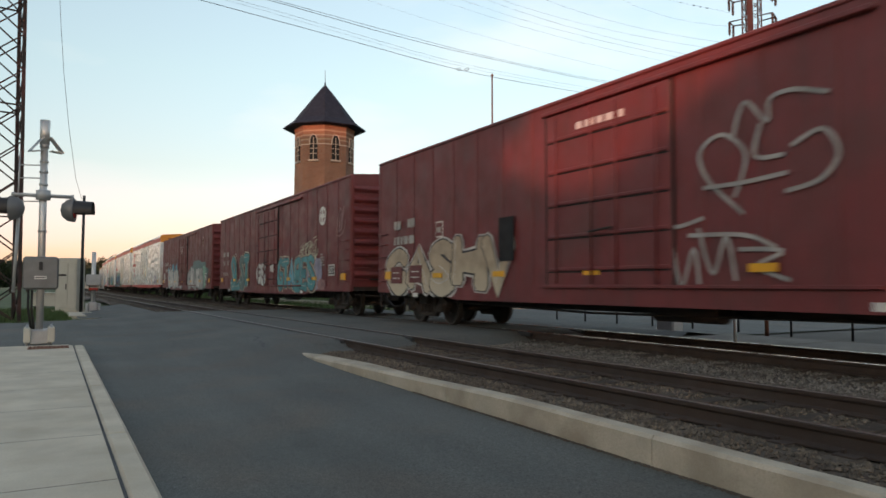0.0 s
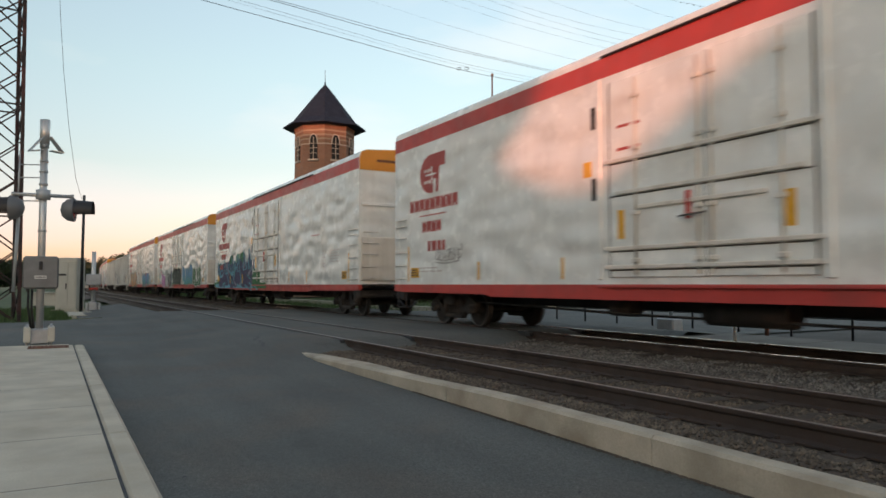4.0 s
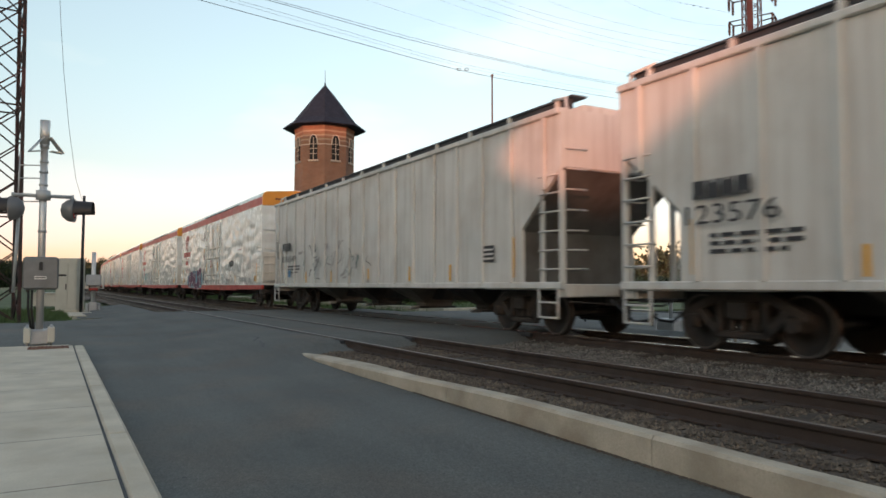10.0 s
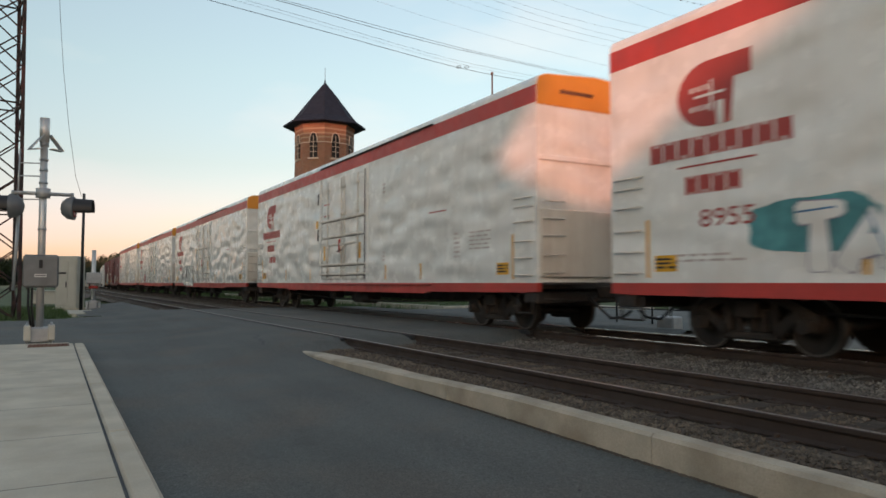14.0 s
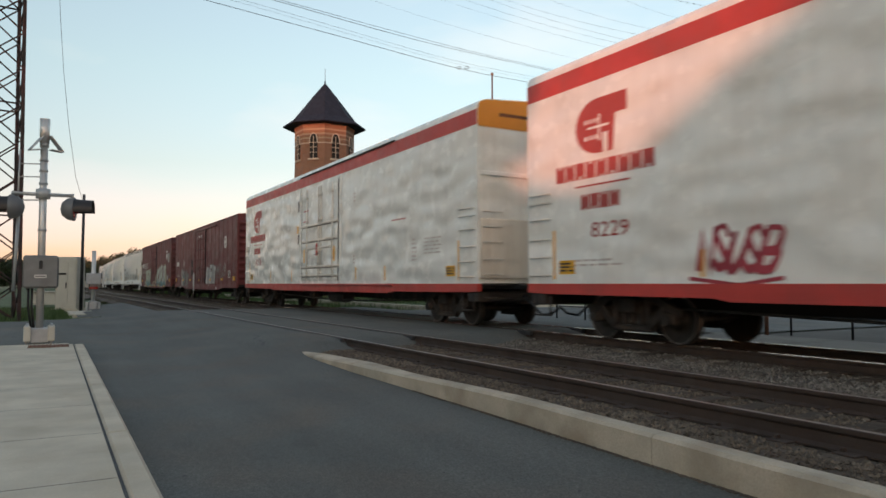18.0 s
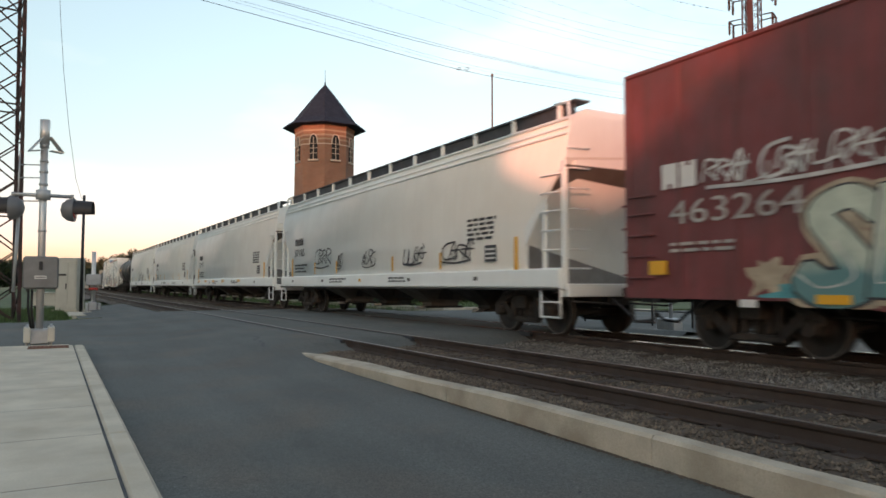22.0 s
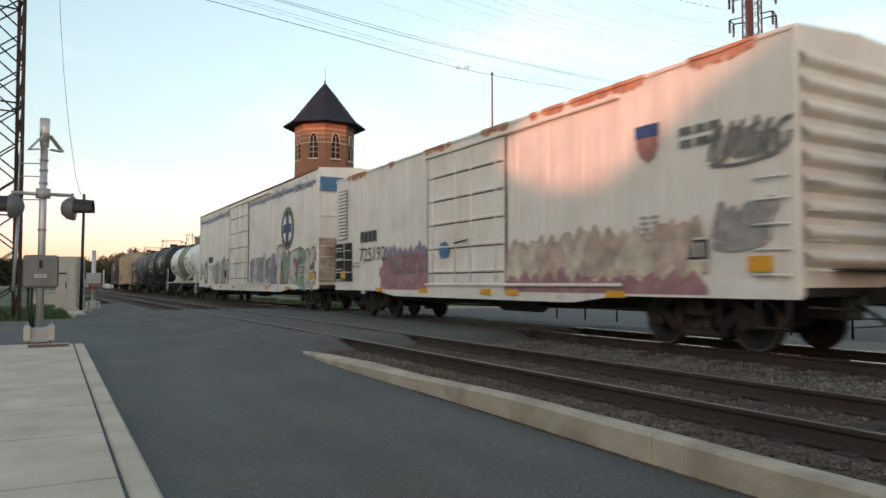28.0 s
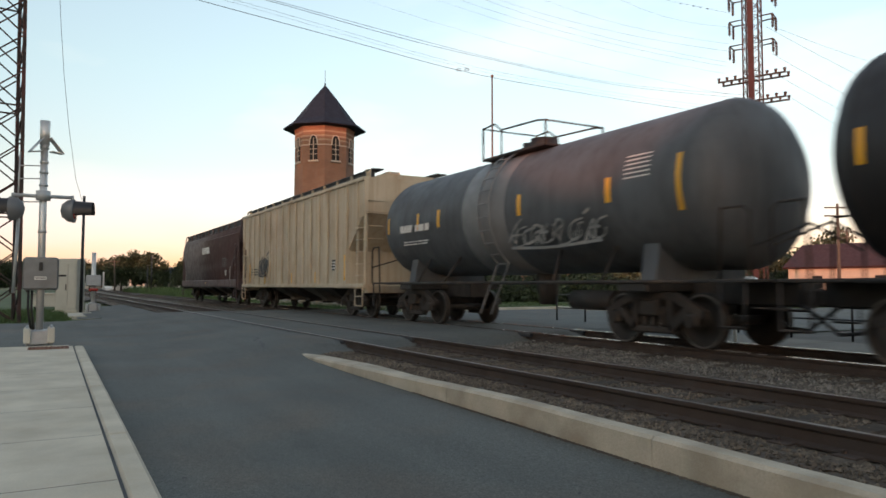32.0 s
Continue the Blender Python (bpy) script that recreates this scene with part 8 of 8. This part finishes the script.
for k, (x, w) in enumerate(((-2.5, 0.4), (-0.1, 0.9), (2.9, 1.1), (5.2, 1.4))):
    tag_scrawl(G1, x, 1.85, w, 0.5, "ink", GY, 112 + k, 1, 0.03)
tag_scrawl(G4, -0.1, 1.8, 3.0, 1.1, "ink", GY, 115, 2, 0.04)
tag_scrawl(G4, 2.4, 1.7, 1.2, 0.8, "grey", GY, 116, 3, 0.03)

# tank cars
T0 = tank(15.0, 16.6, 1.5, 2.78, "tankblack", "black cylindrical tank car with top platform")
place(T0, -461.6, -477.4)
T1 = tank(11.2, 12.9, 1.36, 2.58, "tankwhite", "white tank car with a sage-green middle band", ("tankgreen", -1.65, 1.1), "dome")
place(T1, -521.85, -534.5)
T2 = tank(11.5, 12.6, 1.5, 2.76, "tankblack", "black tank car with a pale diamond emblem")
place(T2, -534.85, -546.75)
T3 = tank(12.4, 13.4, 1.45, 2.75, "tankgrey", "slate-grey tank car with a lighter middle band", ("tankband", -1.3, 0.5))
place(T3, -547.85, -560.45)
for c in (T2, T3):
    marks(c, -4.6, 2.5, 0.2, 4, -1.49, "white")
    stencil(c, -3.7, 2.5, 0.9, 1, -1.49, "white", 0.18)
    stencil(c, -4.4, 2.22, 1.5, 2, -1.46, "white", 0.03, 0.04)
marks(T0, -5.7, 2.22, 0.26, 4, -1.478, "silver_text")
number(T0, "209998", -3.6, 2.36, 0.28, -1.478, "silver_text", 1.6)
stencil(T0, -5.6, 1.98, 2.6, 2, -1.4, "silver_text", 0.035, 0.05)
number(T1, "36201", -2.55, 2.24, 0.26, -1.35, "dark", 1.0)
marks(T1, -4.15, 2.11, 0.25, 4, -1.35, "dark")
stencil(T1, -4.0, 1.9, 1.8, 2, -1.2, "dark", 0.035, 0.07)
arc = car_arc[T1.name]
arc("placard", 1.35, 2.35, 0.06, 0.26, "reflect", label="yellow placard with dark bars")
for i in range(4):
    arc("placard_bar", 1.42, 2.28, 0.095 + i * 0.04, 0.108 + i * 0.04, "dark", 0.017)
for x0_, x1_ in ((-1.8, -0.9), (0.0, 0.8), (1.5, 2.6), (3.2, 4.2)):
    for i in range(5):
        arc("stencil_bar", x0_, x1_ - 0.12 * (i % 2), -0.22 + i * 0.05, -0.205 + i * 0.05, "dark", 0.016)
arc("notice", 4.0, 4.35, -0.45, -0.28, "dark")
dm = Geo().face([(4.6, -1.37, 2.2), (4.85, -1.37, 1.98), (5.1, -1.37, 2.2), (4.85, -1.37, 2.42)])
part("hazard_placard", dm, "white", T1, "white diamond hazard placard")


def barrel_face(car, name, pts, m, out, zc=2.76, rad=1.5, label=""):
    """A painted polygon that follows the barrel, cut into level strips."""
    lo, hi = min(q[1] for q in pts), max(q[1] for q in pts)
    rows, n = [], 12
    for k in range(n + 1):
        z = lo + 0.001 + (hi - lo - 0.002) * k / n
        xs_ = []
        for (xa, za), (xb, zb) in zip(pts, pts[1:] + pts[:1]):
            if (za - z) * (zb - z) < 0:
                xs_.append(xa + (xb - xa) * (z - za) / (zb - za))
        y = -math.sqrt((rad + out) ** 2 - (z - zc) ** 2)
        rows.append([(min(xs_), y, z), (max(xs_), y, z)])
    part(name, Geo().loft(rows, smooth=False, caps=False, closed=False), m, car, label)


barrel_face(T2, "diamond_emblem", [(1.72, 2.86), (1.85, 2.45), (2.2, 2.32), (2.55, 2.42), (3.1, 2.92), (3.08, 3.06), (2.62, 3.38), (2.45, 3.37)], "white", 0.012, label="white rounded diamond emblem")
barrel_face(T2, "emblem_blue", [(2.48, 2.5), (2.6, 2.5), (3.0, 2.94), (2.98, 3.03), (2.62, 3.27), (2.56, 3.2)], "spray_navy", 0.017)
barrel_face(T2, "emblem_leaf", [(1.9, 2.75), (2.3, 2.95), (2.46, 3.2), (2.42, 2.85), (2.3, 2.62), (2.02, 2.55)], "spray_mint", 0.017)
marks(T2, 1.75, 1.86, 0.42, 3, -1.3, "spray_ash", 2)
tag_scrawl(T2, -2.6, 2.5, 2.4, 0.8, "sand", -1.53, 121, 4, 0.02)
tag_scrawl(T3, 2.2, 2.1, 3.0, 0.5, "ash", -1.42, 122, 5, 0.035)

# white boxcars
W1, s1 = boxcar(16.9, "whitebox", 4.55, "dirty white ribbed boxcar with rusty roof edge and corrugated ends", -0.05, 3.5, True)
place(W1, -479.0, -495.9)
hw = 8.45
r1 = random.Random(47)
for k in range(26):
    # rust eating into the roof edge and running down the side
    x = r1.choice((r1.uniform(-hw, hw - 0.7), r1.uniform(1.5, hw - 0.7)))
    w = r1.uniform(0.12, 0.65)
    part("rust_patch", Geo().box(x, x + w, SIDE - 0.034, SIDE + 0.06, 4.55 - r1.uniform(0.075, 0.1), 4.531, 0.01), "rust_stain", W1, "rust patch on the roof edge")
    n = 6
    run = [(x + w * i / n, SIDE - 0.003, 4.45 - (0.0 if i in (0, n) else r1.uniform(0.02, 0.16))) for i in range(n + 1)]
    part("rust_run", Geo().face([(x, SIDE - 0.003, 4.452), *run, (x + w, SIDE - 0.003, 4.452)]), "rust_stain", W1, "rust run below the roof edge")
peaks(W1, 1.75, 6.9, 1.2, 1.6, 2.2, "blush", SIDE, 131, 12)
peaks(W1, 1.75, 6.8, 0.9, 1.25, 1.78, "butter", SIDE - 0.0008, 132, 14)
peaks(W1, 1.75, 6.9, 0.86, 0.98, 1.4, "mauve", SIDE - 0.0016, 133, 13)
piece(W1, "NWVMAW", 2.0, 6.7, 1.05, 1.95, ("butter", "blush"), "mauve", SIDE - 0.002, 134, (), 0.2, 0.018, 0.15)
peaks(W1, -4.55, -1.8, 1.2, 1.85, 2.2, "lilac", SIDE, 135, 9)
patch(W1, -3.15, 1.32, 3.3, 1.15, "mauve", SIDE - 0.001, 136, 0.3)
tag_scrawl(W1, -3.1, 1.6, 2.2, 0.5, "ash", SIDE - 0.004, 139, 3, 0.03)
patch(W1, -0.9, 1.85, 0.5, 0.4, "blue", SIDE - 0.05, 137, 0.2)
number(W1, "725192", -5.4, 1.9, 0.42, SIDE, "dark", 1.9)
marks(W1, -6.3, 2.3, 0.34, 4, SIDE, "dark")
sh = Geo().face([(5.82 + a, SIDE - 0.006, b) for a, b in ((-0.24, 3.6), (0.24, 3.6), (0.24, 3.3), (0.15, 3.12), (0, 3.04), (-0.15, 3.12), (-0.24, 3.3))])
part("shield_emblem", sh, "spray_rose", W1, "red and blue shield emblem")
plate(W1, "shield_bar", 5.56, 6.08, 3.45, 3.66, SIDE - 0.006, "spray_navy")
stencil(W1, 6.5, 3.35, 0.8, 2, SIDE, "spray_ash", 0.12, 0.08, 7)
tag_scrawl(W1, 7.7, 3.1, 1.2, 0.6, "ash", SIDE, 133, 4, 0.045)
tag_scrawl(W1, 7.6, 1.9, 0.9, 0.6, "grey", SIDE, 138, 4, 0.08)
lv = part("louvre", Geo().box(-hw + 0.35, -hw + 1.0, SIDE - 0.02, SIDE, 2.5, 4.1), "gap", W1, "louvred grille")
for k in range(14):
    part("slat", Geo().box(-hw + 0.33, -hw + 1.02, SIDE - 0.05, SIDE - 0.015, 2.52 + k * 0.113, 2.595 + k * 0.113), "whitebox", lv)
for x in (0.1, 0.85):
    part("opening", Geo().box(-hw + x, -hw + x + 0.6, SIDE - 0.02, SIDE, 1.1, 2.35), "gap", W1, "dark open engine bay")
    for z in (1.4, 1.8, 2.1):
        part("bay_bar", Geo().tube((-hw + x, SIDE - 0.04, z), (-hw + x + 0.6, SIDE - 0.04, z), 0.015, n=5), "whitebox", W1)
W2, _ = boxcar(22.2, "whitebox", 5.3, "dirty white smooth-sided freight car with a round emblem", -0.7, 3.9, False, "rusty", False, category="freight car")
place(W2, -497.85, -520.05)
hb = 11.1
round_emblem(W2, 7.5, 3.28, 0.88, "spray_darkgreen", "whitebox", "spray_navy", -1.585)
for k in range(26):
    a = k * 2 * math.pi / 26
    dash = Geo().face([(7.5 + q * math.cos(a + da), -1.596, 3.28 + q * math.sin(a + da)) for q, da in ((0.73, -0.07), (0.83, -0.06), (0.83, 0.06), (0.73, 0.07))])
    part("emblem_dash", dash, "spray_sand", W2)
scallops(W2, -hb + 0.1, -2.9, 4.82, "navy", -1.585, 140)
scallops(W2, 1.5, hb - 0.3, 4.82, "navy", -1.585, 141)
patch(W2, 8.5, 1.45, 5.0, 1.3, "rose", -1.585, 150, 0.3)
piece(W2, "TVEZK", 5.9, 10.9, 0.78, 2.35, ("pale", "mint"), "rose", -1.595, 151, (("grey", 0.12), ("rose", 0.09)), 0.26, 0.05, 0.2)
piece(W2, "SBAMLUR", 1.7, 5.9, 0.95, 2.3, ("lilac", "pale", "grey"), "ash", -1.592, 152, (), 0.15, 0.025)
for k in range(5):
    patch(W2, 2.0 + k * 0.85, 1.6, 0.8, 1.1, ("lilac", "rose", "grey", "sky", "lilac")[k], -1.585 - 0.0004 * k, 156 + k, 0.5)
patch(W2, -5.1, 1.6, 4.2, 1.15, "pale", -1.585, 162, 0.4)
piece(W2, "VONDE", -6.9, -2.8, 0.78, 2.3, ("pale", "grey"), "ink", -1.59, 153, (("pale", 0.14),), 0.26, 0.045)
plate(W2, "dark_panel", -3.75, -3.3, 1.35, 1.75, -1.62, "steel_dark")
for q, wd_, col, y_ in ((1.0, 0.1, "haze", -1.59), (1.18, 0.018, "ink", -1.593), (0.8, 0.018, "ink", -1.594)):
    ring = Geo()
    ribbon(ring, [(-8.9 + 0.42 * q * math.cos(a), 1.62 + 0.6 * q * math.sin(a)) for a in [i * 0.3 for i in range(23)]], wd_, y_)
    part("graffiti_ring", ring, paint(col), W2, "sprayed ring")
for k, pts in enumerate((((-9.1, 1.85), (-8.7, 1.9)), ((-8.9, 1.88), (-8.88, 1.4), (-9.05, 1.3)), ((-8.95, 2.3), (-8.8, 2.42), (-8.72, 2.3)))):
    g = Geo()
    ribbon(g, list(pts), 0.03, -1.595)
    part("graffiti_stroke", g, "spray_ash", W2)
tag_scrawl(W2, -10.3, 1.85, 0.8, 0.9, "ash", -1.59, 154, 2, 0.035)
for y_ in (-1.5, -1.1):
    part("ladder_rail", Geo().box(-hb - 0.34, -hb - 0.28, y_ - 0.025, y_ + 0.025, 0.95, 3.55, 0.01), "steel_dark", W2, "dark end ladder")
for k in range(7):
    part("rung", Geo().tube((-hb - 0.31, -1.5, 1.15 + 0.38 * k), (-hb - 0.31, -1.1, 1.15 + 0.38 * k), 0.018, n=5), "steel_dark", W2)
for z in (1.2, 3.4):
    part("ladder_stay", Geo().box(-hb - 0.31, -hb, -1.49, -1.45, z, z + 0.05), "steel_dark", W2)
marks(W2, -8.2, 2.24, 0.34, 4, -1.585, "dark")
number(W2, "703254", -7.5, 1.93, 0.28, -1.585, "dark", 1.25)
for s in (-1, 1):
    part("end_band", Geo().box(s * hb, s * (hb + 0.12), -1.5, 1.5, 4.45, 4.95), "spray_blue", W2, "blue band across the end")
# last two
Y = hopper(15.4, "tan", False, 4.45, "tan ribbed covered hopper with rust stains")
place(Y, -561.1, -576.5)
tag_scrawl(Y, -3.6, 1.9, 1.4, 0.8, "ink", -1.66, 161, 4, 0.06)
Z = hopper(16.3, "maroon", True, 4.2, "dark maroon smooth-sided covered hopper at the end of the train")
place(Z, -577.6, -593.8)
marks(Z, -1.0, 2.95, 0.4, 6, GY, "hopper")


# ---- silver car that waits beyond the crossing ----
def suv():
    car = thing("silver_car", "silver sport-utility car with dark windows waiting beyond the crossing", "car", m=pose(-23, 28, -0.2, 0, 0, -90))
    L, W = 2.2, 0.88
    side = [(-L, 0.45), (-L, 0.95), (-L + 0.1, 1.05), (-1.9, 1.6), (-1.55, 1.68), (0.25, 1.66), (1.0, 1.12), (2.0, 0.98), (2.18, 0.85), (L, 0.45), (1.9, 0.32), (-1.95, 0.32)]
    n = len(side)
    g = Geo()
    g.loft([[(x, -W + (0.14 if z > 1.2 else 0), z) for x, z in side], [(x, W - (0.14 if z > 1.2 else 0), z) for x, z in side]], smooth=False)
    part("body", g, "silver_paint", car)
    for s in (-1, 1):
        for x0, x1, x2, x3 in ((-1.75, -0.85, -0.85, -1.55), (-0.78, 0.0, 0.0, -0.78), (0.06, 0.82, 0.28, 0.06)):
            wg = Geo()
            wg.add([(x0, s * (W - 0.0), 1.12), (x1, s * (W - 0.0), 1.12), (x2, s * (W - 0.125), 1.58), (x3, s * (W - 0.125), 1.58)], [(0, 1, 2, 3)])
            part("side_window", wg, "gap", car)
        part("headlight", Geo().box(2.0, 2.19, s * 0.5, s * 0.82, 0.72, 0.9, 0.04), "white", car)
        part("tail_light", Geo().box(-2.22, -2.15, s * 0.6, s * 0.84, 0.85, 1.15, 0.03), "redlens", car)
        part("mirror", Geo().box(0.6, 0.75, s * 0.88, s * 1.05, 1.08, 1.22, 0.03), "silver_paint", car)
    part("windscreen", Geo().face([(0.99, -0.72, 1.14), (0.99, 0.72, 1.14), (0.3, 0.64, 1.64), (0.3, -0.64, 1.64)]), "gap", car)
    part("grille", Geo().box(2.12, 2.21, -0.45, 0.45, 0.62, 0.86, 0.02), "black", car)
    part("bumper", Geo().box(2.05, 2.26, -0.84, 0.84, 0.36, 0.58, 0.05), "lampgrey", car)
    for x in (-1.35, 1.35):
        for s in (-1, 1):
            w = part("wheel", Geo().tube((x, s * 0.68, 0.33), (x, s * 0.9, 0.33), 0.33, n=20), "black", car)
            part("rim", Geo().tube((x, s * 0.88, 0.33), (x, s * 0.91, 0.33), 0.21, n=14), "galv", w)
    return car


SUV = suv()


def motions():
    for car, mid in TRAIN:
        rows = []
        for t in range(33):
            x, y, a = track_point(mid + SPEED * t, TRAIN_Y)
            rows.append((t, pose(x, y, 0, 0, 0, math.degrees(a))))
        walk(car, rows)
    # the car rolls up from far off and stops short of the crossing
    walk(SUV, [(t, pose(-23, y, -0.2, 0, 0, -90)) for t, y in ((0, 135), (18, 58), (21, 44.5), (23, 36.9), (24.8, 31.9), (25.5, 30.6), (27.5, 28.6), (29, 28.2), (32, 28.2))])


motions()
